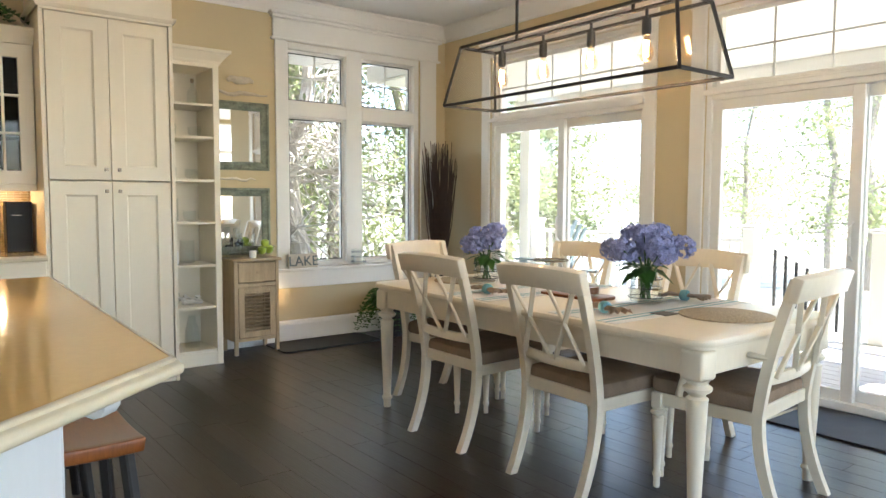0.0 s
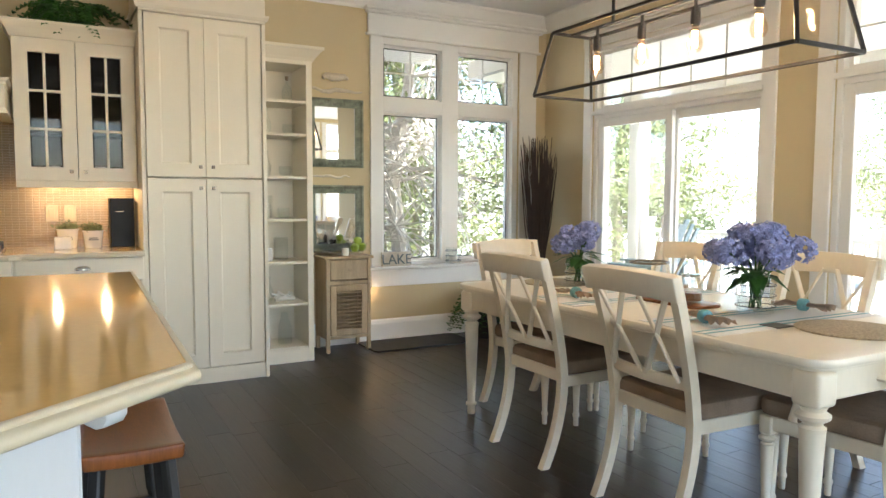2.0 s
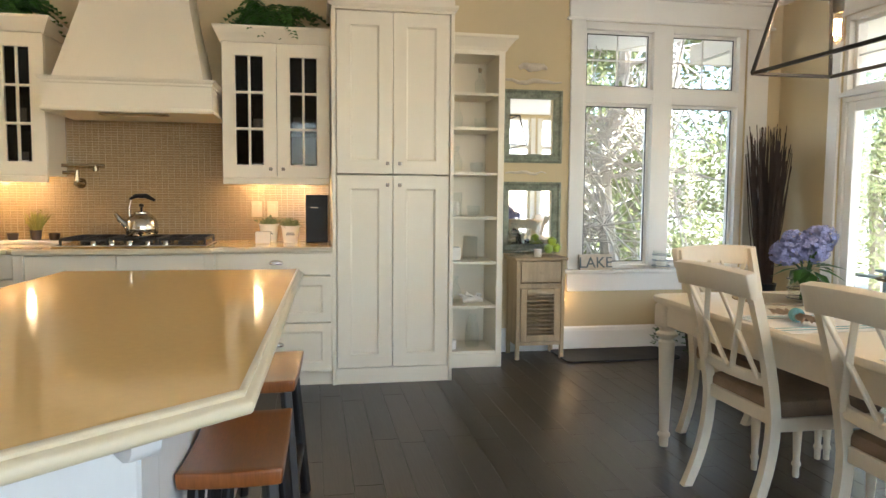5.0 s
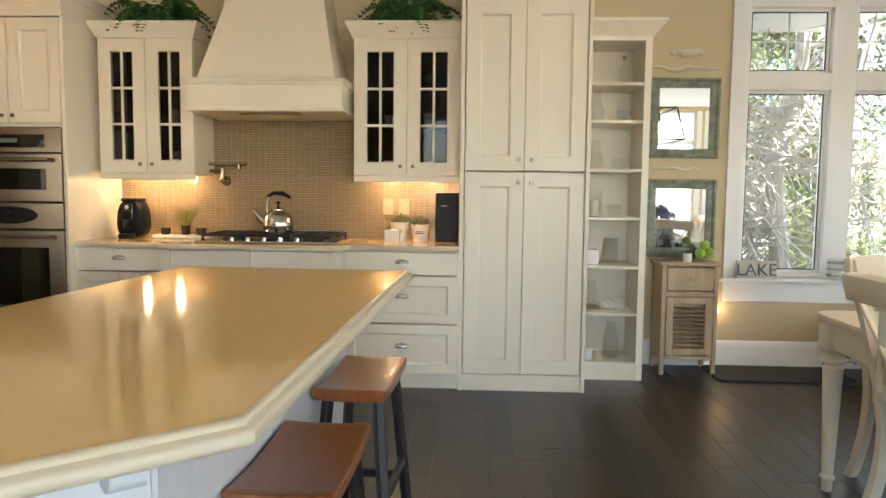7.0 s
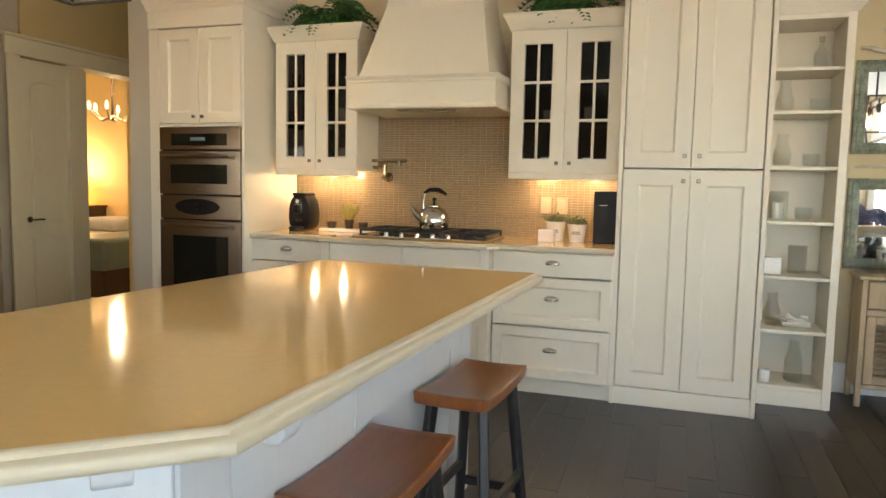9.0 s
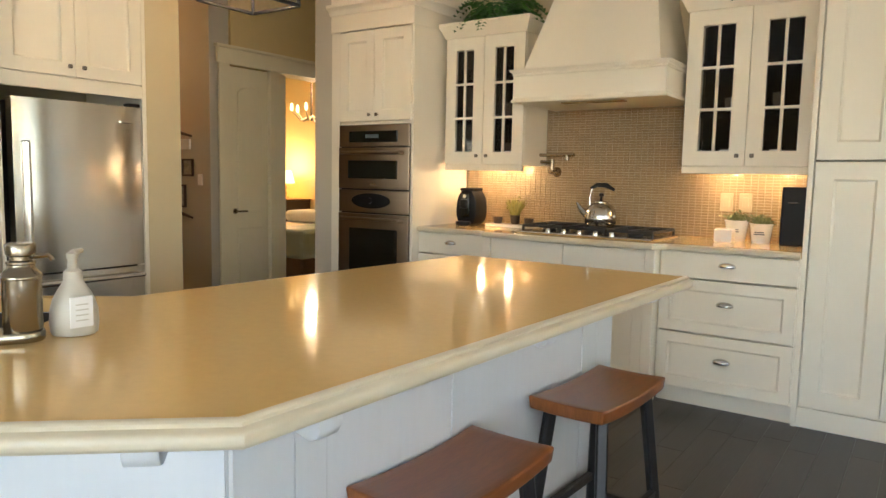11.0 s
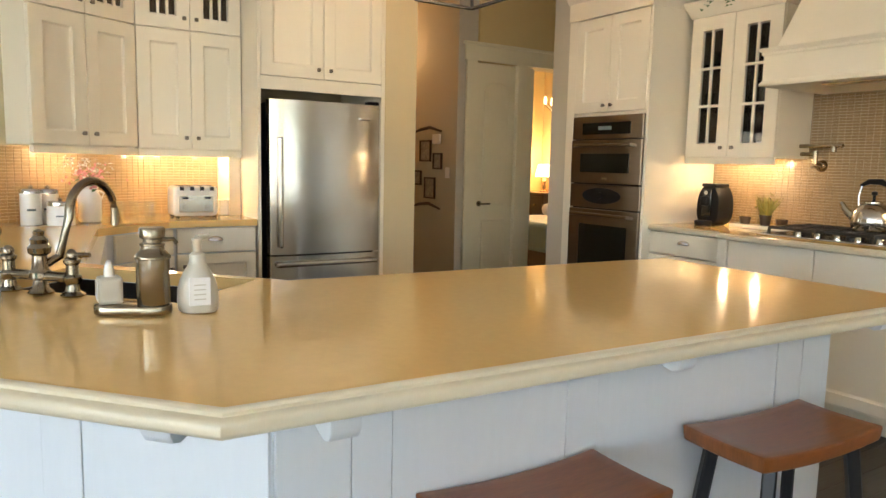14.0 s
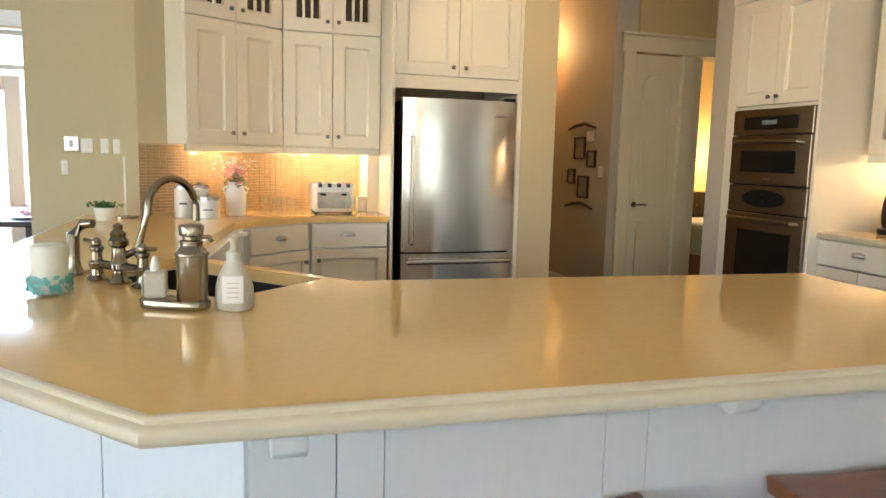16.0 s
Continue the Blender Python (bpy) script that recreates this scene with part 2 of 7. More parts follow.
def box(x0, y0, z0, x1, y1, z1, bev=0.0, bm=None, seg=1):
    """A box between two corners, its edges rounded by bev."""
    b = bmesh.new()
    bmesh.ops.create_cube(b, size=1)
    sx, sy, sz = abs(x1 - x0), abs(y1 - y0), abs(z1 - z0)
    bmesh.ops.transform(b, matrix=Matrix.Translation(((x0 + x1) / 2, (y0 + y1) / 2, (z0 + z1) / 2)) @ Matrix.Diagonal((sx, sy, sz, 1)), verts=b.verts)
    if bev:
        bmesh.ops.bevel(b, geom=b.edges[:], offset=min(bev, 0.45 * min(sx, sy, sz)), segments=seg, profile=0.5, affect="EDGES")
    if bm is None:
        return b
    join(bm, b)
    return bm


def join(bm, b, m=None):
    if m is not None:
        b.transform(m)
    tmp = bpy.data.meshes.new("tmp")
    b.to_mesh(tmp)
    b.free()
    bm.from_mesh(tmp)
    bpy.data.meshes.remove(tmp)
    return bm


def lathe(profile, segs=20, at=(0, 0, 0), bm=None):
    """Turns (radius, height) pairs about an upright axis."""
    b = bmesh.new()
    rings = []
    for r, z in profile:
        if r < 1e-5:
            rings.append([b.verts.new((at[0], at[1], at[2] + z))])
        else:
            rings.append([b.verts.new((at[0] + r * math.cos(a * math.tau / segs), at[1] + r * math.sin(a * math.tau / segs), at[2] + z)) for a in range(segs)])
    for p, q in zip(rings, rings[1:]):
        for i in range(segs):
            j = (i + 1) % segs
            if len(p) == 1 and len(q) == 1:
                continue
            if len(p) == 1:
                b.faces.new((p[0], q[j], q[i]))
            elif len(q) == 1:
                b.faces.new((p[i], p[j], q[0]))
            else:
                b.faces.new((p[i], p[j], q[j], q[i]))
    if len(rings[0]) > 1:
        b.faces.new(rings[0][::-1])
    if len(rings[-1]) > 1:
        b.faces.new(rings[-1])
    if bm is None:
        return b
    return join(bm, b)


def tube(points, radius, segs=10, bm=None, flat=1.0):
    """A round bar through points; radius is a number or one for each point."""
    b = bmesh.new()
    pts = [Vector(p) for p in points]
    rings = []
    for i, p in enumerate(pts):
        d = (pts[min(i + 1, len(pts) - 1)] - pts[max(i - 1, 0)]).normalized()
        u = d.cross(Vector((0, 0, 1)) if abs(d.z) < 0.95 else Vector((1, 0, 0))).normalized()
        v = d.cross(u)
        r = radius[i] if isinstance(radius, (list, tuple)) else radius
        rings.append([b.verts.new(p + (u * math.cos(a * math.tau / segs) + v * flat * math.sin(a * math.tau / segs)) * r) for a in range(segs)])
    for p, q in zip(rings, rings[1:]):
        for i in range(segs):
            b.faces.new((p[i], p[(i + 1) % segs], q[(i + 1) % segs], q[i]))
    b.faces.new(rings[0][::-1])
    b.faces.new(rings[-1])
    if bm is None:
        return b
    return join(bm, b)


def bar(p, q, w, d, bev=0.003, bm=None):
    """A square-sawn bar from p to q, w wide and d deep."""
    p, q = Vector(p), Vector(q)
    b = box(-w / 2, -d / 2, 0, w / 2, d / 2, (q - p).length, bev)
    turn = (q - p).to_track_quat("Z", "Y").to_matrix().to_4x4()
    b.transform(Matrix.Translation(p) @ turn)
    if bm is None:
        return b
    return join(bm, b)


def prism(outline, z0, z1, holes=(), bev=0.0):
    """An upright prism over a plan outline, with holes."""
    b = bmesh.new()
    edges = []
    for loop in (outline, *holes):
        vs = [b.verts.new((x, y, z0)) for x, y in loop]
        edges += [b.edges.new((vs[i], vs[(i + 1) % len(vs)])) for i in range(len(vs))]
    bmesh.ops.triangle_fill(b, edges=edges, use_beauty=True, use_dissolve=False)
    got = bmesh.ops.extrude_face_region(b, geom=b.faces[:])
    bmesh.ops.translate(b, vec=(0, 0, z1 - z0), verts=[v for v in got["geom"] if isinstance(v, bmesh.types.BMVert)])
    bmesh.ops.recalc_face_normals(b, faces=b.faces[:])
    if bev:
        bmesh.ops.bevel(b, geom=[e for e in b.edges if e.calc_face_angle(0) > 0.5], offset=bev, segments=2, profile=0.5, affect="EDGES")
    return b


def profile_run(path, prof, closed=False):
    """Sweeps a moulding profile (out, up) along a level path of (x, y, z); out is to the right of the way."""
    b = bmesh.new()
    pts = [Vector(p) for p in path]
    n = len(pts)
    rings = []
    for i, p in enumerate(pts):
        a = pts[i - 1] if (i or closed) else None
        c = pts[(i + 1) % n] if (i < n - 1 or closed) else None
        d1 = (p - a).normalized() if a is not None else (c - p).normalized()
        d2 = (c - p).normalized() if c is not None else d1
        n1, n2 = Vector((d1.y, -d1.x, 0)), Vector((d2.y, -d2.x, 0))
        mitre = (n1 + n2).normalized()
        mitre /= max(0.3, mitre.dot(n1))
        rings.append([b.verts.new(p + mitre * o + Vector((0, 0, h))) for o, h in prof])
    k = len(prof)
    for i in range(n if closed else n - 1):
        p, q = rings[i], rings[(i + 1) % n]
        for j in range(k):
            b.faces.new((p[j], p[(j + 1) % k], q[(j + 1) % k], q[j]))
    if not closed:
        b.faces.new(rings[0][::-1])
        b.faces.new(rings[-1])
    bmesh.ops.recalc_face_normals(b, faces=b.faces[:])
    return b


def wall_with_openings(axis, pos, thick, a0, a1, z0, z1, openings):
    """A wall along x or y at pos (its room face), cut by openings (a0, a1, z0, z1) that go through it."""
    bm = bmesh.new()
    cuts = sorted({a0, a1, *[v for o in openings for v in o[:2]]})
    for p, q in zip(cuts, cuts[1:]):
        spans, mid = [(z0, z1)], (p + q) / 2
        for o in openings:
            if o[0] < mid < o[1]:
                nxt = []
                for s0, s1 in spans:
                    if o[2] > s0:
                        nxt.append((s0, min(s1, o[2])))
                    if o[3] < s1:
                        nxt.append((max(s0, o[3]), s1))
                spans = nxt
        for s0, s1 in spans:
            if axis == "x":
                box(p, pos, s0, q, pos + thick, s1, bm=bm)
            else:
                box(pos, p, s0, pos + thick, q, s1, bm=bm)
    bmesh.ops.remove_doubles(bm, verts=bm.verts, dist=1e-5)
    return bm


def shaker(parent, x0, z0, x1, z1, y, name="door", rail=0.07, knob=None, material=None, panes=None, m=None, pull=None):
    """A framed cabinet front in the plane y, facing -y: stiles, rails, recessed panel or panes, and a knob."""
    mt = material or CREAM
    t = 0.024
    g = 0.0015
    x0, x1, z0, z1 = x0 + g, x1 - g, z0 + g, z1 - g
    w, h, s = x1 - x0 - 2 * rail, z1 - z0 - 2 * rail, 0.016
    cols, rows = panes or (1, 1)
    s = s if panes else 0
    holes = []
    for i in range(cols):
        for j in range(rows):
            a0 = x0 + rail + w * i / cols + (s / 2 if i else 0)
            a1 = x0 + rail + w * (i + 1) / cols - (s / 2 if i < cols - 1 else 0)
            c0 = z0 + rail + h * j / rows + (s / 2 if j else 0)
            c1 = z0 + rail + h * (j + 1) / rows - (s / 2 if j < rows - 1 else 0)
            holes.append([(a0, c0), (a1, c0), (a1, c1), (a0, c1)])
    upright = Matrix.Translation((0, y, 0)) @ Matrix.Rotation(radians(90), 4, "X")
    bm = prism([(x0, z0), (x1, z0), (x1, z1), (x0, z1)], 0.0, t, holes, 0.0035)
    bm.transform(upright if m is None else m @ upright)
    d = part(name, bm, mt, parent)
    if not panes:
        pb = box(x0 + rail - 0.002, y - t + 0.011, z0 + rail - 0.002, x1 - rail + 0.002, y - 0.001, z1 - rail + 0.002)
        front = [f for f in pb.faces if f.normal.y < -0.9]
        bmesh.ops.inset_region(pb, faces=front, thickness=0.004)
        bmesh.ops.inset_region(pb, faces=front, thickness=0.012, depth=-0.005)
        if m is not None:
            pb.transform(m)
        part("panel", pb, mt, d)
    if panes:
        for i in range(cols):
            for j in range(rows):
                px0, pz0 = x0 + rail + w * i / cols + s / 2, z0 + rail + h * j / rows + s / 2
                pb = box(px0, y - 0.011, pz0, px0 + w / cols - s, y - 0.008, pz0 + h / rows - s)
                if m is not None:
                    pb.transform(m)
                part("pane", pb, SMOKE, d, "smoked glass pane").visible_shadow = False
    if knob:
        kx, kz = knob
        kb = bmesh.new()
        tube([(kx, y - t - 0.014, kz), (kx, y - t + 0.002, kz)], 0.005, 8, kb)
        box(kx - 0.011, y - t - 0.026, kz - 0.011, kx + 0.011, y - t - 0.012, kz + 0.011, 0.003, kb)
        if m is not None:
            kb.transform(m)
        part("knob", kb, KNOB, d, "square brushed nickel knob")
    if pull:
        kx, kz = pull
        kb = bmesh.new()
        b2 = bmesh.new()
        bmesh.ops.create_uvsphere(b2, u_segments=16, v_segments=10, radius=1)
        bmesh.ops.delete(b2, geom=[v for v in b2.verts if v.co.y > 0.05 or v.co.z < -0.35], context="VERTS")
        b2.transform(Matrix.Translation((kx, y - t + 0.001, kz)) @ Matrix.Diagonal((0.046, 0.026, 0.022, 1)))
        bmesh.ops.solidify(b2, geom=b2.faces[:], thickness=0.002)
        join(kb, b2)
        if m is not None:
            kb.transform(m)
        part("cup_pull", kb, CHROME, d, "nickel cup pull", smooth=True)
    return d


def slab_front(parent, x0, z0, x1, z1, y, pull=None, m=None):
    bm = box(x0 + 0.0015, y - 0.02, z0 + 0.0015, x1 - 0.0015, y, z1 - 0.0015, 0.003)
    if m is not None:
        bm.transform(m)
    d = part("drawer_front", bm, CREAM, parent)
    if pull:
        kx, kz = pull
        b2 = bmesh.new()
        bmesh.ops.create_uvsphere(b2, u_segments=16, v_segments=10, radius=1)
        bmesh.ops.delete(b2, geom=[v for v in b2.verts if v.co.y > 0.05 or v.co.z < -0.35], context="VERTS")
        b2.transform(Matrix.Translation((kx, y - 0.019, kz)) @ Matrix.Diagonal((0.046, 0.026, 0.022, 1)))
        bmesh.ops.solidify(b2, geom=b2.faces[:], thickness=0.002)
        if m is not None:
            b2.transform(m)
        part("cup_pull", b2, CHROME, d, "nickel cup pull", smooth=True)
    return d


def leaves(n, spread, centre, size, bm=None, droop=0.0, rnd=random):
    """Many small pointed leaves about a centre."""
    b = bm or bmesh.new()
    for _ in range(n):
        p = Vector(centre) + Vector((rnd.gauss(0, spread[0]), rnd.gauss(0, spread[1]), rnd.gauss(0, spread[2])))
        q = Euler((rnd.uniform(-1, 1), rnd.uniform(-1, 1), rnd.uniform(0, 6.3))).to_matrix()
        s = size * rnd.uniform(0.6, 1.3)
        vs = [b.verts.new(p + q @ Vector(c) * s) for c in ((-0.5, 0, 0), (0, -0.22, 0.06), (0.5, 0, -droop), (0, 0.22, 0.06))]
        b.faces.new(vs)
    return b

# ---- large structure ----
H = 3.0
K = 5.27   # kitchen wall face
W = 5.503  # window wall face
E = 4.176  # slider wall face
S1, S2 = (3.03, 4.79), (0.55, 2.53)
tagged(part("wall_north_kitchen", box(-2.8, K, 0, 1.2, W + 0.2, H), WALL), kind="structure", label="tan painted kitchen wall behind the range", category="wall")
tagged(part("wall_north", wall_with_openings("x", W, 0.2, 1.2, E, 0, H, [(2.42, 3.86, 0.66, 2.65)]), WALL), kind="structure", label="tan painted dining wall with a window", category="wall")
tagged(part("wall_east", wall_with_openings("y", E, 0.2, -0.4, W + 0.2, 0, H, [(*S1, 0, 2.6), (*S2, 0, 2.6)]), WALL), kind="structure", label="tan painted wall with two sliding doors", category="wall")
LIVING = [(4.05, 4.97, 0.34, 2.92), (5.22, 6.05, 0.34, 2.92)]
# The wide opening is unseen and only lets light in; LIVING holds the windows.
tagged(part("wall_south", wall_with_openings("x", -4.2, 0.2, -8, 6.4, 0, H, [(-0.5, 3.6, 0.6, 2.6), *LIVING]), WALL), kind="structure", label="tan painted wall with two windows and an added wide opening", category="wall")
tagged(part("wall_west", wall_with_openings("y", -7.4, 0.2, -4, 8, 0, H, [(-1.55, 0.35, 0, 2.5)]), WALL), kind="structure", label="tan foyer wall with a glazed front door", category="wall")
tagged(part("wall_oven_end", box(-2.99, 4.60, 0, -2.8, 6.2, H), GREIGE), kind="structure", label="grey-beige wall end beside the oven tower", category="wall")
tagged(part("wall_fridge_end", box(-3.9, 3.225, 0, -3.05, 3.46, H), WALL), kind="structure", label="tan wall end beside the fridge", category="wall")
tagged(part("wall_fridge", box(-3.9, 1.9, 0, -3.68, 3.225, H), WALL), kind="structure", label="wall behind the fridge and upper cabinets", category="wall")
tagged(part("wall_angled", prism([(-3.68, 1.9), (-3.14, 0.95), (-3.14, 0.40), (-3.9, 0.40), (-3.9, 1.9)], 0, H), OLIVE), kind="structure", label="grey-beige wall with an angled kitchen corner", category="wall")
tagged(part("wall_hall_pictures", box(-7.2, 4.5, 0, -4.13, 4.7, H), GREIGE), kind="structure", label="grey-beige hallway wall with small pictures", category="wall")
tagged(part("wall_hall_door", wall_with_openings("y", -4.3, 0.2, 4.7, 8, 0, H, [(4.70, 6.0, 0, 2.19)]), YELLOW), kind="structure", label="yellow hallway wall with a panelled door", category="wall")
tagged(part("wall_hall_side", box(-7.2, 3.26, 0, -3.9, 3.46, H), YELLOW), kind="structure", label="yellow hallway side wall", category="wall")
tagged(part("wall_hall_far", box(-2.99, 6.2, 0, -2.8, 8, H), YELLOW), kind="structure", label="yellow hallway wall", category="wall")
tagged(part("wall_bedroom_far", box(-8.0, 8, 0, -2.8, 8.2, H), YELLOW), kind="structure", label="yellow bedroom wall", category="wall")
tagged(part("wall_bedroom_west", box(-7.19, 4.71, 0, -7.12, 7.99, H - 0.002), YELLOW), kind="structure", label="yellow bedroom wall", category="wall")
tagged(part("wall_jog", box(E + 0.2, -0.6, 0, 6.4, -0.4, H), WALL), kind="structure", label="tan painted living room end wall", category="wall")
# This opening is made up to hold the side fill lamp.
tagged(part("wall_living_east", wall_with_openings("y", 6.2, 0.2, -4.0, -0.6, 0, H, [(-3.4, -1.3, 0, 2.4)]), WALL), kind="structure", label="tan living room wall with an unseen opening added for light", category="wall")
tagged(part("ceiling_living", box(E + 0.2, -4.2, H, 6.4, -0.4, H + 0.15), CEIL), kind="structure", label="white painted ceiling", category="ceiling")
tagged(part("floor_living", box(E + 0.2, -4.2, -0.2, 6.4, -0.4, 0), PLANKS), kind="structure", label="dark oak living room floor", category="floor")
tagged(part("ceiling", box(-8, -4.2, H, E + 0.2, 8.2, H + 0.15), CEIL), kind="structure", label="white painted ceiling", category="ceiling")

CROWN = [(0, 0), (0, -0.14), (0.015, -0.14), (0.02, -0.115), (0.06, -0.06), (0.085, -0.03), (0.1, -0.02), (0.1, 0)]
tagged(part("crown_moulding", profile_run([(1.2, W, H), (E, W, H), (E, -0.4, H)], CROWN), WHITE), kind="structure", label="white stepped crown moulding under the ceiling", category="moulding")
BASEB = [(0, 0), (0.018, 0), (0.018, 0.15), (0.012, 0.175), (0, 0.19)]
for path in ([(1.63, W, 0), (E, W, 0), (E, S1[1] + 0.1, 0)], [(E, S1[0] - 0.1, 0), (E, S2[1] + 0.13, 0)], [(E, S2[0] - 0.1, 0), (E, -0.4, 0)], [(-4.13, 4.5, 0), (-7.2, 4.5, 0)][::-1]):
    tagged(part("baseboard", profile_run(path, BASEB), WHITE), kind="structure", label="white painted baseboard", category="baseboard")


# Unseen slab added outside to keep direct sun out of the south openings.
tagged(part("south_sun_block", box(-3.0, -6.6, 2.95, 6.6, -4.21, 3.1), WHITE), kind="structure", label="unseen white slab added to block sun at the south windows", category="porch roof")

# floor planks run along y
def planks():
    rows, w, pitch = [], 0.1288, 0.13
    rnd = random.Random(4)
    x = -8.0
    while x < E:
        y = -4.2 - rnd.uniform(0, 1.2)
        while y < 8.0:
            ln = rnd.uniform(0.7, 1.5)
            rows.append((x, max(y, -4.2), w, min(y + ln, 8.0) - 0.0014))
            y += ln
        x += pitch
    return [r for r in rows if r[3] - r[1] > 0.02]


def place_planks(floor_ob):
    near = [r for r in planks() if 0.1 < r[0] < 4.1 and -0.2 < r[1] < 5.4]
    far = [r for r in planks() if not (0.1 < r[0] < 4.1 and -0.2 < r[1] < 5.4)]
    near.sort(key=lambda r: (r[0] - 1.5) ** 2 + (r[1] - 3.0) ** 2)
    far += near[295:]
    shared = {}
    for x, y0, w, y1 in near[:295]:
        key = round((y1 - y0) * 10)
        if key not in shared:
            b = box(0, 0, -0.012, w, key / 10, 0, 0.0008)
            me = bpy.data.meshes.new("plank")
            b.to_mesh(me)
            b.free()
            me.materials.append(PLANK)
            shared[key] = me
        ob = new("plank", shared[key])
        ob.location = (x, y0, 0)
        ob.scale = (1, (y1 - y0) / (key / 10), 1)
        ob.parent = floor_ob
    vs, fs = [], []
    for x, y0, w, y1 in far:
        k = len(vs)
        e = 0.0008
        for z, i in ((-0.012, 0), (-e, 0), (0, e)):
            vs += [(x + i, y0 + i, z), (x + w - i, y0 + i, z), (x + w - i, y1 - i, z), (x + i, y1 - i, z)]
        for a in (0, 4):
            for j in range(4):
                fs.append((k + a + j, k + a + (j + 1) % 4, k + a + 4 + (j + 1) % 4, k + a + 4 + j))
        fs.append((k + 8, k + 9, k + 10, k + 11))
    me = bpy.data.meshes.new("floor_planks")
    me.from_pydata(vs, [], fs)
    me.materials.append(PLANKS)
    ob = new("floor_planks", me)
    ob.parent = floor_ob
    tagged(ob, "dark hand-scraped oak planks farther off", kind="stuff")


floor = tagged(part("floor", box(-8, -4.2, -0.2, E + 0.2, 8.2, -0.010), GAP), kind="structure", label="dark hand-scraped oak plank floor", category="floor")

# ---- window and sliding doors ----


def sash(parent, axis, pos, a0, a1, z0, z1, rail, thick, name, grid=None, gasket=0.0):
    """A framed glass sash; axis x lies in a plane of constant y, axis y in one of constant x."""
    bm = bmesh.new()

    def bx(p, q, s0, s1, d0, d1, bev=0.003):
        if axis == "x":
            box(p, pos + d0, s0, q, pos + d1, s1, bev, bm)
        else:
            box(pos + d0, p, s0, pos + d1, q, s1, bev, bm)
    bx(a0, a0 + rail, z0, z1, 0, thick)
    bx(a1 - rail, a1, z0, z1, 0, thick)
    bx(a0 + rail, a1 - rail, z0, z0 + rail, 0, thick)
    bx(a0 + rail, a1 - rail, z1 - rail, z1, 0, thick)
    if grid:
        for i in range(1, grid[0]):
            c = a0 + rail + (a1 - a0 - 2 * rail) * i / grid[0]
            bx(c - 0.007, c + 0.007, z0 + rail, z1 - rail, thick * 0.4, thick * 0.6, 0)
        for j in range(1, grid[1]):
            c = z0 + rail + (z1 - z0 - 2 * rail) * j / grid[1]
            bx(a0 + rail, a1 - rail, c - 0.007, c + 0.007, thick * 0.42, thick * 0.58, 0)
    s = part(name, bm, WHITE, parent)
    if gasket:
        bm = bmesh.new()
        i0, i1, j0, j1, g = a0 + rail, a1 - rail, z0 + rail, z1 - rail, gasket
        for q in ((i0, i0 + g, j0, j1), (i1 - g, i1, j0, j1), (i0 + g, i1 - g, j0, j0 + g), (i0 + g, i1 - g, j1 - g, j1)):
            bx(*q, thick * 0.2, thick * 0.29, 0)
        part("gasket", bm, MATBLACK, s, "thin black glazing line")
    gb = bmesh.new()
    bm = gb
    bx(a0 + rail, a1 - rail, z0 + rail, z1 - rail, thick * 0.3, thick * 0.36, 0)
    p = part("pane", gb, GLASS, s)
    p.visible_shadow = False
    return s


win = thing("window_1", "white framed four-light window with dark sash lines", "window", kind="structure", at=(3.14, W, 0.64))
bm = bmesh.new()
for b in ((2.42, 0.66, 2.45, 2.65), (3.03, 0.66, 3.20, 2.65), (3.80, 0.66, 3.86, 2.65)):
    box(b[0], W + 0.02, b[1], b[2], W + 0.17, b[3], 0.003, bm)
for z in ((0.66, 0.69), (2.01, 2.13), (2.59, 2.65)):
    for x in ((2.45, 3.03), (3.20, 3.80)):
        box(x[0], W + 0.02, z[0], x[1], W + 0.17, z[1], 0.003, bm)
part("window_frame", bm, WHITE, win)
for x0, x1 in ((2.45, 3.03), (3.20, 3.80)):
    sash(win, "x", W + 0.07, x0, x1, 0.69, 2.01, 0.022, 0.04, "sash", gasket=0.008)
    sash(win, "x", W + 0.07, x0, x1, 2.13, 2.59, 0.022, 0.04, "sash", (2, 2), 0.008)
bm = bmesh.new()
box(2.31, W - 0.022, 0.66, 2.42, W - 0.001, 2.65, 0.003, bm)
box(3.86, W - 0.022, 0.66, 4.05, W - 0.001, 2.65, 0.003, bm)
box(2.29, W - 0.026, 2.65, 4.07, W - 0.001, 2.83, 0.003, bm)
box(2.27, W - 0.06, 2.83, 4.10, W - 0.001, 2.855, 0.006, bm)
box(2.25, W - 0.09, 2.855, 4.12, W - 0.001, 2.88, 0.006, bm)
box(2.27, W - 0.04, 2.645, 4.09, W - 0.001, 2.665, 0.004, bm)
part("window_trim", bm, WHITE, win)
bm = box(2.27, W - 0.09, 0.632, 4.09, W + 0.07, 0.66, 0.006)
box(2.31, W - 0.02, 0.48, 4.05, W - 0.001, 0.632, 0.004, bm)
part("window_sill", bm, WHITE, win)


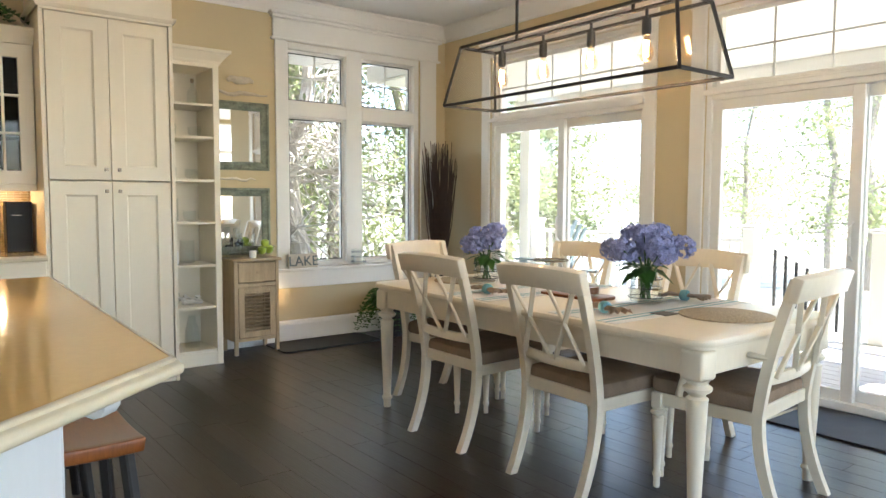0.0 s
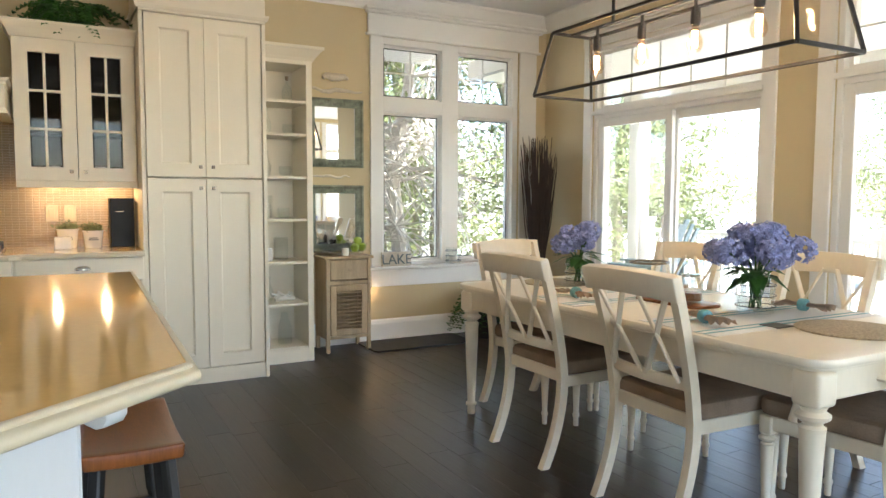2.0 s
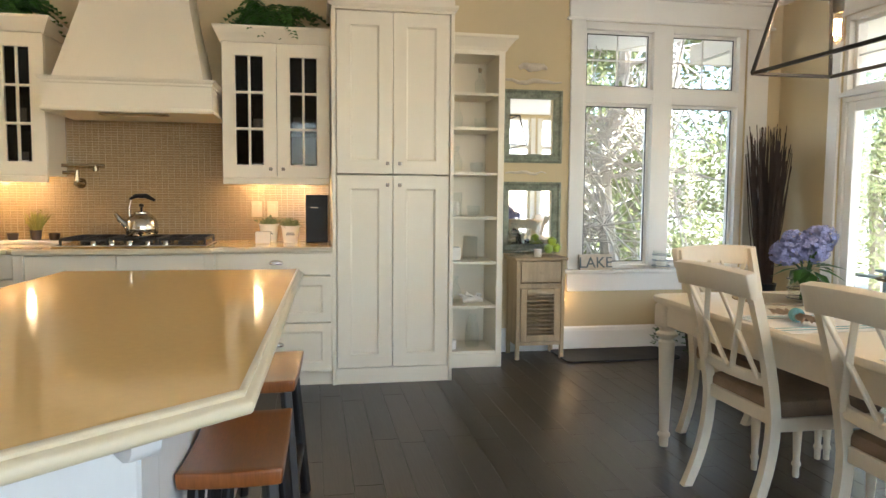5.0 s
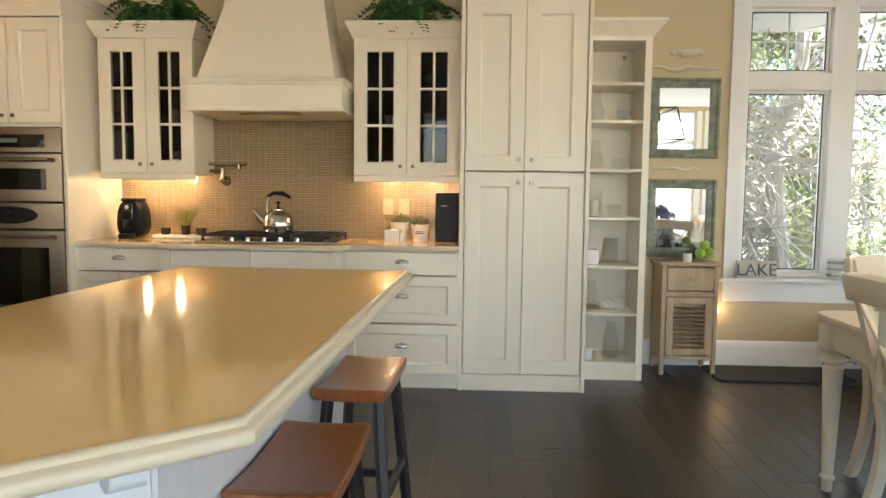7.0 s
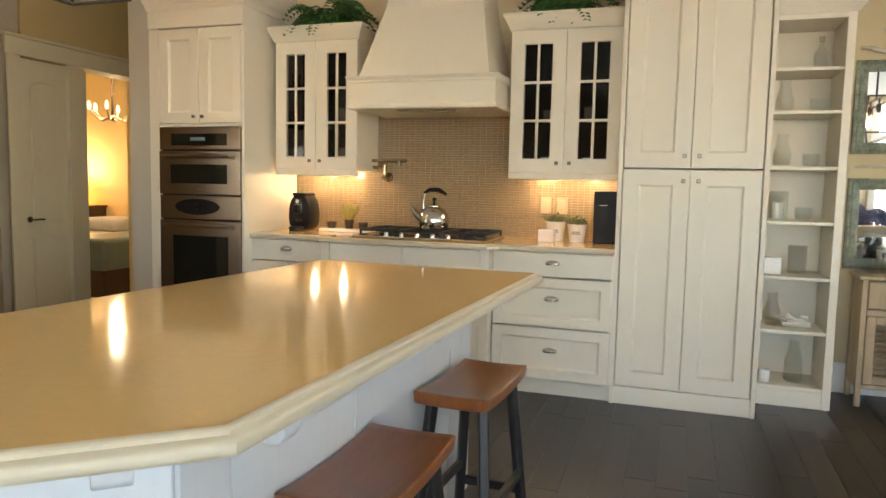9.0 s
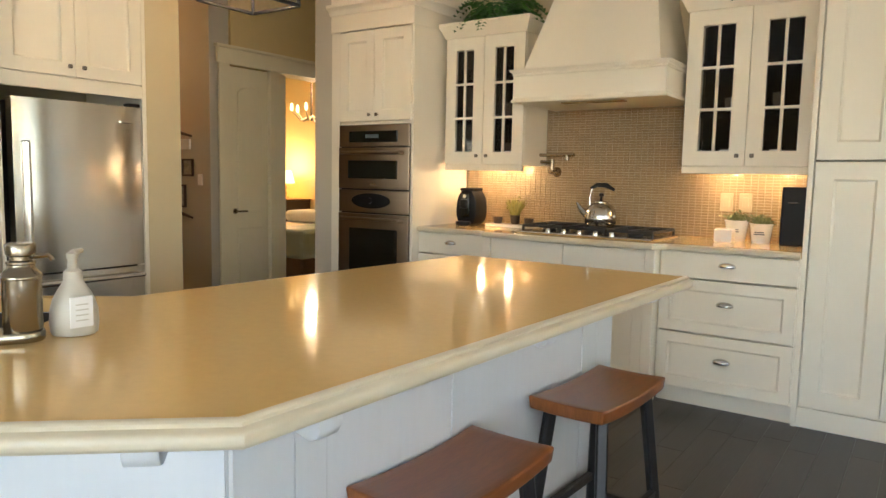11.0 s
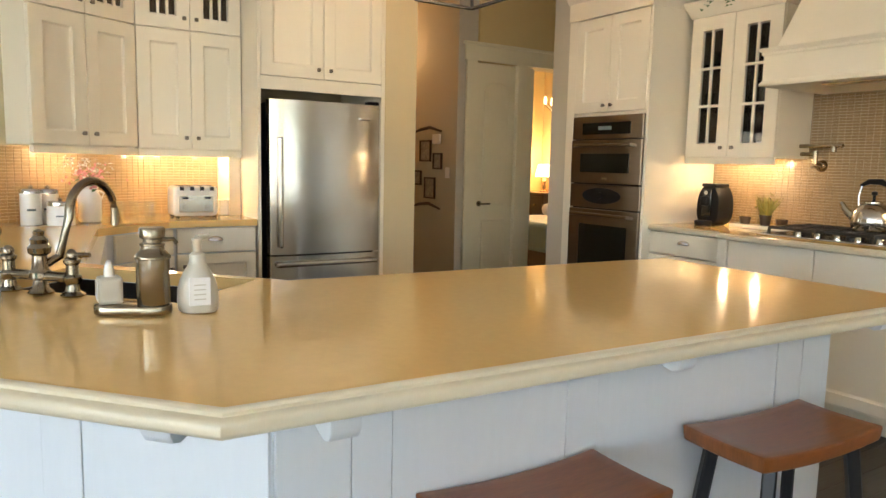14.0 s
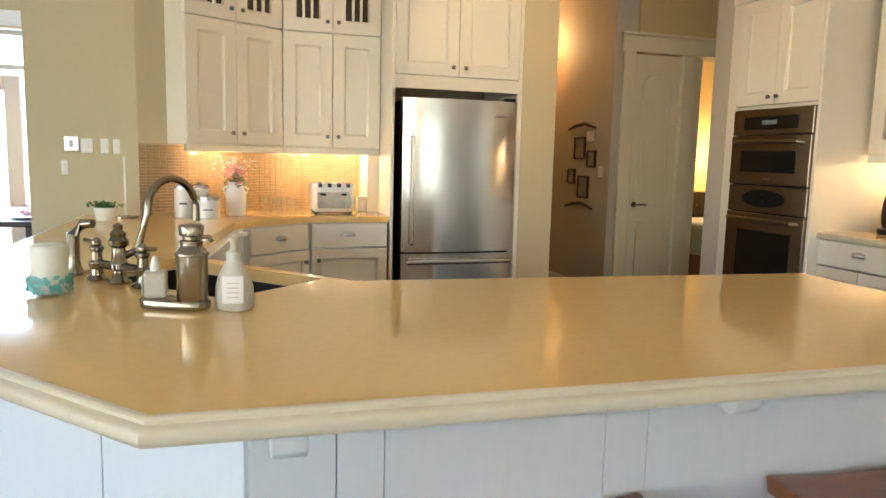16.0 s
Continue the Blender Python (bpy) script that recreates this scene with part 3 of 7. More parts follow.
for i, (x0, x1, z0, z1) in enumerate(LIVING):
    lw = thing("window_%d" % (i + 2), "tall white living room window with a raised blind", "window", kind="structure", at=((x0 + x1) / 2, -4.1, z0))
    sash(lw, "x", -4.12, x0, x1, z0, 1.42, 0.04, 0.05, "sash")
    sash(lw, "x", -4.12, x0, x1, 1.42, 2.30, 0.05, 0.05, "sash")
    sash(lw, "x", -4.12, x0, x1, 2.30, z1, 0.04, 0.05, "sash", (1, 2))
    bm = box(x0 - 0.1, -4.0, z0 - 0.12, x1 + 0.1, -3.97, z0, 0.003)
    box(x0 - 0.1, -4.0, z0, x0, -3.978, z1, 0.003, bm)
    box(x1, -4.0, z0, x1 + 0.1, -3.978, z1, 0.003, bm)
    part("window_trim", bm, WHITE, lw)


def slider(name, y0, y1, trims, grid):
    ym = (y0 + y1) / 2
    d = thing(name, "white framed sliding glass door under a gridded transom", "sliding door", kind="structure", at=(E, ym, 0))
    bm = bmesh.new()
    box(E + 0.01, y0, 0.0, E + 0.17, y0 + 0.04, 2.6, 0.003, bm)
    box(E + 0.01, y1 - 0.04, 0.0, E + 0.17, y1, 2.6, 0.003, bm)
    box(E + 0.01, y0 + 0.04, 1.965, E + 0.17, y1 - 0.04, 2.055, 0.003, bm)
    box(E + 0.01, y0 + 0.04, 2.56, E + 0.17, y1 - 0.04, 2.6, 0.003, bm)
    box(E + 0.0, y0 + 0.04, 0.0, E + 0.17, y1 - 0.04, 0.05, 0.003, bm)
    part("door_frame", bm, WHITE, d)
    a = sash(d, "y", E + 0.03, ym - 0.03, y1 - 0.04, 0.05, 1.965, 0.07, 0.04, "door_panel")
    b = sash(d, "y", E + 0.09, y0 + 0.04, ym + 0.04, 0.05, 1.965, 0.07, 0.04, "door_panel")
    hb = tube([(E + 0.025, ym + 0.005, 0.92), (E - 0.015, ym + 0.005, 0.95), (E - 0.015, ym + 0.005, 1.12), (E + 0.025, ym + 0.005, 1.15)], 0.008, 8)
    part("door_handle", hb, WHITE, a)
    sash(d, "y", E + 0.06, y0 + 0.04, y1 - 0.04, 2.055, 2.56, 0.03, 0.04, "transom", grid)
    bm = bmesh.new()
    box(E - 0.022, y0 - trims, 0, E - 0.001, y0, 2.6, 0.003, bm)
    box(E - 0.022, y1, 0, E - 0.001, y1 + 0.11, 2.6, 0.003, bm)
    box(E - 0.024, y0 - trims - 0.01, 2.6, E - 0.001, y1 + 0.12, 2.72, 0.003, bm)
    box(E - 0.05, y0 - trims - 0.03, 2.72, E - 0.001, y1 + 0.13, 2.745, 0.006, bm)
    box(E - 0.03, y0 + 0.001, 2.0, E - 0.001 + 0.011, y1 - 0.001, 2.035, 0.004, bm)
    part("door_trim", bm, WHITE, d)


slider("door_1", *S1, 0.1, (5, 2))
slider("door_2", *S2, 0.12, (5, 2))

# ---- range wall: cabinets, counter, hood ----


def carcass(parent, x0, y0, z0, x1, y1, z1, t=0.018, open_front=False, inner=None):
    bm = bmesh.new()
    box(x0, y0, z0, x0 + t, y1, z1, 0.0015, bm)
    box(x1 - t, y0, z0, x1, y1, z1, 0.0015, bm)
    box(x0 + t, y0, z0, x1 - t, y1, z0 + t, 0.0015, bm)
    box(x0 + t, y0, z1 - t, x1 - t, y1, z1, 0.0015, bm)
    box(x0 + t, y1 - 0.01, z0 + t, x1 - t, y1, z1 - t, 0, bm)
    return part("body", bm, inner or CREAM, parent)


def base_unit(name, label, x0, x1, y, fronts):
    u = thing(name, label, "cabinet", "base cabinets on the range wall", at=((x0 + x1) / 2, y, 0))
    carcass(u, x0, y, 0.1, x1, K - 0.005, 0.885)
    part("toe_kick", box(x0, y + 0.05, 0, x1, y + 0.07, 0.098), CREAM, u)
    for f in fronts:
        if f[0] == "slab":
            slab_front(u, *f[1:5], y, pull=f[5])
        else:
            shaker(u, *f[1:5], y, "drawer_front" if f[5] else "door", pull=f[5], rail=0.06)
    return u


base_unit("base_cabinet", "cream painted base cabinet with drawer and cup pulls", -2.04, -1.46, 4.68,
          [("slab", -2.04, 0.735, -1.46, 0.88, (-1.76, 0.815)), ("shaker", -2.04, 0.11, -1.75, 0.73, None), ("shaker", -1.75, 0.11, -1.46, 0.73, None)])
u = base_unit("range_cabinet", "cream bumped-out base cabinet under the cooktop", -1.46, -0.32, 4.62,
              [("slab", -1.40, 0.70, -0.89, 0.88, None), ("slab", -0.89, 0.70, -0.38, 0.88, None), ("shaker", -1.40, 0.11, -0.89, 0.69, None), ("shaker", -0.89, 0.11, -0.38, 0.69, None)])
for x in (-1.46, -0.38):
    bm = box(x, 4.585, 0.10, x + 0.06, 4.62, 0.885, 0.004)
    box(x - 0.006, 4.57, 0, x + 0.066, 4.62, 0.10, 0.004, bm)
    part("pilaster", bm, CREAM, u)
base_unit("base_cabinet", "cream three-drawer base cabinet with cup pulls", -0.32, 0.405, 4.68,
          [("slab", -0.31, 0.735, 0.40, 0.88, (0.05, 0.815)), ("shaker", -0.31, 0.43, 0.40, 0.73, (0.05, 0.6)), ("shaker", -0.31, 0.11, 0.40, 0.425, (0.05, 0.285))])
EDGEPROF = [(0, -0.035), (0.012, -0.035), (0.018, -0.028), (0.018, -0.012), (0.010, -0.008), (0.010, -0.002), (0.0, 0.0)]
ct = thing("countertop", "beige polished quartz countertop with moulded edge", "countertop", at=(-0.8, 4.9, 0.885))
front = [(-2.04, 4.652), (-1.50, 4.652), (-1.44, 4.575), (-0.34, 4.575), (-0.28, 4.652), (0.405, 4.652)]
part("slab", prism(front + [(0.405, K), (-2.04, K)], 0.886, 0.92), QUARTZ, ct)
part("edge", profile_run([(x, y, 0.92) for x, y in front], EDGEPROF), EDGE, ct, "cream moulded counter edge")


def mosaic(name, p0, direction, length, z0, z1, normal, parent=None):
    """Small glass tiles with joints on a wall face, as one mesh over a grout sheet."""
    d, nn = Vector((*direction, 0)), Vector((*normal, 0))
    vs, fs, tw, th, g = [], [], 0.0405, 0.0175, 0.0022
    single_tiles, shared = [], None
    o = Vector((*p0, 0)) + nn * 0.002
    row, z = 0, z0
    while z + th <= z1 + 1e-6:
        s = -(tw / 2) * (row % 2) * 0.0
        while s < length:
            a0, a1 = max(0, s), min(length, s + tw - g)
            if parent and len(single_tiles) < 300 and a1 - a0 > tw - g - 1e-4 and 0.85 < a0 < 1.75 and z > 1.05:
                single_tiles.append((a0, z))
            elif a1 - a0 > 0.006:
                k = len(vs)
                for dep, i in ((0.0, 0), (0.0032, 0.001)):
                    for a, h in ((a0 + i, z + i), (a1 - i, z + i), (a1 - i, z + th - g - i), (a0 + i, z + th - g - i)):
                        q = o + d * a + nn * dep
                        vs.append((q.x, q.y, h))
                fs += [(k + j, k + (j + 1) % 4, k + 4 + (j + 1) % 4, k + 4 + j) for j in range(4)] + [(k + 4, k + 5, k + 6, k + 7)]
            s += tw
        z += th
        row += 1
    me = bpy.data.meshes.new(name)
    me.from_pydata(vs, [], fs)
    me.materials.append(TILE)
    b = bmesh.new()
    b.from_mesh(me)
    bmesh.ops.recalc_face_normals(b, faces=b.faces[:])
    b.to_mesh(me)
    b.free()
    root = new(name)
    tagged(root, "beige mosaic glass tile backsplash", "backsplash", kind="structure")
    t = new("tiles", me)
    t.parent = root
    if single_tiles:
        tb_ = box(0, -0.0032, 0, tw - g, 0, th - g, 0.001)
        shared = bpy.data.meshes.new("tile")
        tb_.to_mesh(shared)
        tb_.free()
        shared.materials.append(TILEONE)
        for a, z in single_tiles:
            q = o + d * a
            one = new("tile", shared)
            one.location = (q.x, q.y, z)
            one.parent = root
    tagged(t, kind="stuff")
    gb = bmesh.new()
    a, c = Vector((*p0, 0)) + nn * 0.0005, d * length
    q = [gb.verts.new((v.x, v.y, h)) for v, h in ((a, z0), (a + c, z0), (a + c, z1), (a, z1))]
    gb.faces.new(q)
    e = bmesh.ops.extrude_face_region(gb, geom=gb.faces[:])
    bmesh.ops.translate(gb, vec=nn * 0.0022, verts=[v for v in e["geom"] if isinstance(v, bmesh.types.BMVert)])
    bmesh.ops.recalc_face_normals(gb, faces=gb.faces[:])
    ob = part("grout", gb, GROUT)
    ob.parent = root


mosaic("backsplash", (-2.04, K), (1, 0), 2.45, 0.921, 1.78, (0, -1), True)

KICK = [(0, 0), (0, 0), (0.008, 0), (0.03, 0.05), (0.05, 0.085), (0.05, 0.1), (0, 0.1)][1:]


def glass_cabinet(x0, x1):
    u = thing("glass_cabinet", "cream wall cabinet with two six-pane glass doors", "cabinet", "glass cabinets beside the hood", at=((x0 + x1) / 2, 4.93, 1.36))
    y = 4.926
    carcass(u, x0, y, 1.36, x1, K - 0.008, 2.24)
    # Dark sheet over the cream back stands in for shade behind the panes.
    bk = part("shade_lining", box(x0 + 0.02, K - 0.022, 1.38, x1 - 0.02, K - 0.0185, 2.22), INSIDE_SHADE, u, "dark sheet for the shade inside the cabinet")
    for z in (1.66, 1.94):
        part("shelf", box(x0 + 0.02, y + 0.03, z, x1 - 0.02, K - 0.023, z + 0.012), INSIDE_SHADE, u)
    xm = (x0 + x1) / 2
    shaker(u, x0, 1.36, xm, 2.24, y, "door", 0.085, (xm - 0.04, 1.42), panes=(2, 3))
    shaker(u, xm, 1.36, x1, 2.24, y, "door", 0.085, (xm + 0.04, 1.42), panes=(2, 3))
    part("light_rail", box(x0, y - 0.022, 1.318, x1, y, 1.36, 0.004), CREAM, u)
    part("top_board", box(x0, y, 2.24, x1, K - 0.008, 2.256), CREAM, u)
    part("crown", profile_run([(x0, K - 0.01, 2.24), (x0, y - 0.02, 2.24), (x1, y - 0.02, 2.24), (x1, K - 0.01, 2.24)], KICK), CREAM, u)
    rnd = random.Random(x0)
    for i in range(5):
        gx = x0 + 0.08 + (x1 - x0 - 0.16) * i / 4
        for z in (1.378, 1.672, 1.952):
            h = rnd.uniform(0.08, 0.15)
            part("glass", lathe([(0.025, 0), (0.03, 0.01), (0.034, h), (0.032, h), (0.028, 0.012)], 12, (gx, y + 0.13 + rnd.uniform(-0.05, 0.05), z)), CERAMIC if i in (1, 3) and z < 1.7 else JAR, u, smooth=True)
    for px in (x0 + 0.2, x1 - 0.2):
        pk = part("puck_light", lathe([(0.03, 0), (0.03, 0.012), (0.025, 0.015)], 16, (px, 5.12, 1.345)), [STEEL], u, "round under-cabinet light")
        part("lens", lathe([(0.024, -0.004), (0.026, 0.001)], 16, (px, 5.12, 1.345)), PUCK, pk, "glowing lens")
        lamp("under_cabinet_light", "POINT", pose(px, 5.12, 1.325), 0.30, WARM, radius=0.02)


glass_cabinet(-1.99, -1.355)
glass_cabinet(-0.295, 0.40)

hood = thing("range_hood", "cream plastered range hood with moulded mantel", "range hood", at=(-0.81, 4.9, 1.74))
bm = bmesh.new()
ring = []
for x0, x1, y, z in ((-1.245, -0.375, 4.68, 1.94), (-1.13, -0.475, 4.86, 2.42), (-1.06, -0.55, 4.95, H - 0.002)):
    ring.append([bm.verts.new(p) for p in ((x0, K, z), (x0, y, z), (x1, y, z), (x1, K, z))])
for p, q in zip(ring, ring[1:]):
    for i in range(3):
        bm.faces.new((p[i], p[i + 1], q[i + 1], q[i]))
    bm.faces.new((p[3], p[0], q[0], q[3]))
bm.faces.new(ring[0][::-1])
bm.faces.new(ring[-1])
bmesh.ops.recalc_face_normals(bm, faces=bm.faces[:])
part("chimney", bm, CREAM, hood)
MANTEL = [(0, 0), (0.025, 0), (0.025, 0.012), (0.012, 0.03), (0.012, 0.16), (0.02, 0.165), (0.02, 0.178), (0.03, 0.185), (0.038, 0.2), (0.0, 0.2)]
part("mantel", profile_run([(-1.27, K, 1.742), (-1.27, 4.645, 1.742), (-0.335, 4.645, 1.742), (-0.335, K, 1.742)], MANTEL), CREAM, hood)
bm = box(-1.27, 4.66, 1.745, -0.335, K, 1.76)
part("underside", bm, CREAM, hood)
part("vent_slot", box(-1.0, 4.72, 1.735, -0.6, 4.80, 1.744, 0.003), STEEL, hood, "steel vent grille")

# ---- pantry and oven tower ----
pan = thing("pantry_cabinet", "tall cream pantry cabinet with four shaker doors", "cabinet", at=(0.81, 4.72, 0))
py = 4.72
carcass(pan, 0.415, py, 0.1, 1.195, K - 0.003, 2.46)
bm = box(0.405, py - 0.03, 0.0, 0.43, K - 0.003, 2.46, 0.002)
part("side_panel", bm, CREAM, pan)
part("side_panel", box(1.18, py - 0.03, 0.0, 1.205, W - 0.005, 2.46, 0.002), CREAM, pan)
part("plinth", box(0.43, py - 0.018, 0, 1.18, py, 0.105, 0.002), CREAM, pan)
for x0, x1, k in ((0.435, 0.80, 0.765), (0.80, 1.175, 0.845)):
    shaker(pan, x0, 0.11, x1, 1.385, py, "door", 0.09, (k, 1.32))
    shaker(pan, x0, 1.39, x1, 2.43, py, "door", 0.09, (k, 1.46))
bm = box(0.405, py - 0.034, 2.432, 1.205, K - 0.003, H - 0.005, 0.003)
part("frieze", bm, CREAM, pan)
part("crown", profile_run([(0.405, K, 2.45), (0.405, py - 0.034, 2.45), (1.205, py - 0.034, 2.45), (1.205, K, 2.45)], [(0, 0), (0.012, 0), (0.022, 0.02), (0.022, 0.035), (0, 0.035)]), CREAM, pan)

ot = thing("oven_tower", "tall cream oven cabinet with two doors on top", "cabinet", at=(-2.385, 4.6, 0))
oy = 4.60
part("filler_panel", box(-2.80, oy - 0.02, 0, -2.717, K, 2.30, 0.002), CREAM, ot)
part("side_panel", box(-2.052, oy - 0.02, 0, -2.03, K, 2.30, 0.002), CREAM, ot)
bm = bmesh.new()
box(-2.715, oy, 1.635, -2.052, K, 1.655, 0, bm)
box(-2.715, oy, 0.42, -2.052, K, 0.46, 0, bm)
box(-2.715, K - 0.02, 0, -2.052, K, 2.45, 0, bm)
box(-2.715, oy, 2.3, -2.052, K, 2.45, 0, bm)
part("body", bm, CREAM, ot)
part("plinth", box(-2.715, oy - 0.018, 0, -2.052, oy, 0.1), CREAM, ot)
shaker(ot, -2.715, 0.105, -2.052, 0.415, oy, "drawer_front", 0.07, pull=(-2.385, 0.28))
shaker(ot, -2.715, 1.655, -2.385, 2.295, oy, "door", 0.075, (-2.42, 1.70))
shaker(ot, -2.385, 1.655, -2.052, 2.295, oy, "door", 0.075, (-2.35, 1.70))
part("frieze", box(-2.80, oy - 0.03, 2.30, -2.03, K, H - 0.005, 0.003), CREAM, ot)
part("crown", profile_run([(-2.80, oy - 0.03, 2.42), (-2.03, oy - 0.03, 2.42), (-2.03, K, 2.42)], [(0, 0), (0.012, 0), (0.03, 0.03), (0.055, 0.05), (0.055, 0.07), (0, 0.07)]), CREAM, ot)

ov = thing("wall_oven", "bronze-steel double wall oven with black glass", "oven", at=(-2.385, 4.6, 0.46))
x0, x1, y = -2.712, -2.055, 4.598
part("body", box(x0, y, 0.462, x1, K - 0.03, 1.633), MATBLACK, ov)


def oven_panel(name, z0, z1, win, depth=0.03):
    d = part(name, box(x0, y - depth, z0, x1, y - 0.001, z1, 0.004), BRONZE, ov)
    if win:
        part("oven_window", box(win[0], y - depth - 0.004, win[1], win[2], y - depth + 0.002, win[3], 0.012, seg=3), DARKGLASS, d, "black glass window")
    return d


d = oven_panel("control_panel", 1.475, 1.63, (-2.61, 1.505, -2.16, 1.585))
part("display", box(-2.45, y - 0.037, 1.535, -2.33, y - 0.0335, 1.56), TEAL, d)
d = oven_panel("microwave_door", 1.17, 1.468, (-2.615, 1.245, -2.155, 1.375), 0.035)
part("oven_handle", tube([(x0 + 0.05, y - 0.035, 1.425), (x0 + 0.06, y - 0.07, 1.43), (x1 - 0.06, y - 0.07, 1.43), (x1 - 0.05, y - 0.035, 1.425)], 0.013, 10), BRONZE, d, "bar handle", smooth=True)
part("badge", box(-2.4, y - 0.037, 1.2, -2.35, y - 0.034, 1.212), CHROME, d)
d = oven_panel("control_panel", 1.0, 1.162, None)
b = bmesh.new()
bmesh.ops.create_cone(b, cap_ends=True, segments=28, radius1=1, radius2=1, depth=0.008)
b.transform(Matrix.Translation((-2.40, y - 0.032, 1.085)) @ Matrix.Rotation(radians(90), 4, "X") @ Matrix.Diagonal((0.18, 0.055, 1, 1)))
e = part("dial_plate", b, BLACK, d, "black oval control plate")
part("dial", tube([(-2.40, y - 0.055, 1.088), (-2.40, y - 0.03, 1.088)], 0.022, 16), BLACK, d)
d = oven_panel("oven_door", 0.465, 0.99, (-2.60, 0.52, -2.15, 0.885), 0.035)
part("oven_handle", tube([(x0 + 0.05, y - 0.035, 0.95), (x0 + 0.06, y - 0.075, 0.955), (x1 - 0.06, y - 0.075, 0.955), (x1 - 0.05, y - 0.035, 0.95)], 0.013, 10), BRONZE, d, "bar handle", smooth=True)

# ---- fridge side ----
fr = thing("refrigerator", "stainless steel bottom-freezer refrigerator with dark sides", "refrigerator", at=(-3.36, 2.815, 0))
part("body", box(-3.66, 2.45, 0.03, -3.115, 3.182, 1.63, 0.004), MATBLACK, fr, "dark grey fridge body")
for name, z0, z1 in (("fridge_door", 0.70, 1.645), ("freezer_drawer", 0.05, 0.69)):
    b = bmesh.new()
    n = 14
    cols = []
    for i in range(n + 1):
        s = i / n
        yy = 2.447 + 0.738 * s
        xx = -3.045 + 0.022 * (1 - (2 * s - 1) ** 4)
        cols.append((xx, yy))
    lo = [b.verts.new((x, y, z0)) for x, y in cols]
    hi = [b.verts.new((x, y, z1)) for x, y in cols]
    bl = [b.verts.new((-3.11, cols[0][1], z0)), b.verts.new((-3.11, cols[-1][1], z0)), b.verts.new((-3.11, cols[-1][1], z1)), b.verts.new((-3.11, cols[0][1], z1))]
    for i in range(n):
        b.faces.new((lo[i], lo[i + 1], hi[i + 1], hi[i]))
    b.faces.new((bl[0], lo[0], hi[0], bl[3]))
    b.faces.new((lo[-1], bl[1], bl[2], hi[-1]))
    b.faces.new([bl[0], bl[1]] + lo[::-1])
    b.faces.new([bl[3]] + hi + [bl[2]])
    b.faces.new((bl[0], bl[3], bl[2], bl[1]))
    bmesh.ops.recalc_face_normals(b, faces=b.faces[:])
    d = part(name, b, STEEL, fr, smooth=True)
    if name == "fridge_door":
        part("fridge_handle", box(-3.03, 2.487, 0.745, -2.985, 2.515, 1.42, 0.012, seg=3), STEEL, d, "tall bar handle")
        part("badge", box(-3.035, 3.03, 1.545, -3.018, 3.11, 1.56, 0.004), CHROME, d)
    else:
        part("fridge_handle", box(-3.02, 2.47, 0.625, -2.98, 3.16, 0.655, 0.012, seg=3), STEEL, d, "wide bar handle")
part("hinge_cap", box(-3.10, 3.10, 1.645, -3.04, 3.18, 1.668, 0.006), BLACK, fr)
for yy in (2.5, 3.13):
    part("foot", box(-3.4, yy - 0.02, 0, -3.3, yy + 0.02, 0.035), BLACK, fr)

fs = thing("fridge_surround", "cream cabinet surround above the refrigerator", "cabinet", at=(-3.36, 2.8, 0))
bm = bmesh.new()
box(-3.68, 2.375, 0, -3.045, 2.395, 2.5, 0.002, bm)
box(-3.68, 3.195, 0, -3.045, 3.222, 2.5, 0.002, bm)
box(-3.68, 2.395, 1.765, -3.07, 3.195, 2.5, 0, bm)
box(-3.07, 2.395, 1.70, -3.045, 3.195, 1.775, 0.002, bm)
part("body", bm, CREAM, fs)
m90 = pose(-3.068, 0, 0, 0, 0, 90)
shaker(fs, 2.395, 1.78, 2.795, 2.48, 0, "door", 0.075, (2.755, 1.835), m=m90)
shaker(fs, 2.795, 1.78, 3.195, 2.48, 0, "door", 0.075, (2.835, 1.835), m=m90)
part("frieze", box(-3.68, 2.375, 2.485, -3.04, 3.222, H - 0.005), CREAM, fs)

uc = thing("wall_cabinet", "cream wall cabinet with glass doors above solid doors", "cabinet", "cabinets beside the fridge", at=(-3.5, 2.07, 1.33))
part("body", box(-3.675, 1.76, 1.33, -3.372, 2.37, 2.56), CREAM, uc)
m90 = pose(-3.371, 0, 0, 0, 0, 90)
shaker(uc, 1.76, 1.335, 2.065, 2.03, 0, "door", 0.075, (2.03, 1.40), m=m90)
shaker(uc, 2.065, 1.335, 2.37, 2.03, 0, "door", 0.075, (2.10, 1.40), m=m90)
m91 = pose(-3.3705, 0, 0, 0, 0, 90)
for a, b_, k in ((1.76, 2.065, 2.03), (2.065, 2.37, 2.10)):
    shaker(uc, a, 2.035, b_, 2.56, 0, "door", 0.075, (k, 2.10), panes=(3, 1), m=m91)
part("light_rail", box(-3.40, 1.76, 1.29, -3.355, 2.37, 1.33, 0.003), CREAM, uc)
part("frieze", box(-3.68, 1.745, 2.562, -3.35, 2.374, H - 0.005), CREAM, uc)
part("end_panel", box(-3.68, 2.30, 0.921, -3.4, 2.372, 1.33), CREAM, uc)

mc = pose(-3.03, 1.21, 0, 0, 0, 120)
ac = thing("corner_cabinet", "cream angled corner wall cabinet with four doors", "cabinet", "cabinets beside the fridge", m=mc)
part("body", box(0, 0.02, 1.33, 0.632, 0.30, 2.56, 0.002), CREAM, ac)
shaker(ac, 0, 1.335, 0.316, 2.03, 0.02, "door", 0.075, (0.28, 1.40))
shaker(ac, 0.316, 1.335, 0.632, 2.03, 0.02, "door", 0.075, (0.352, 1.40))
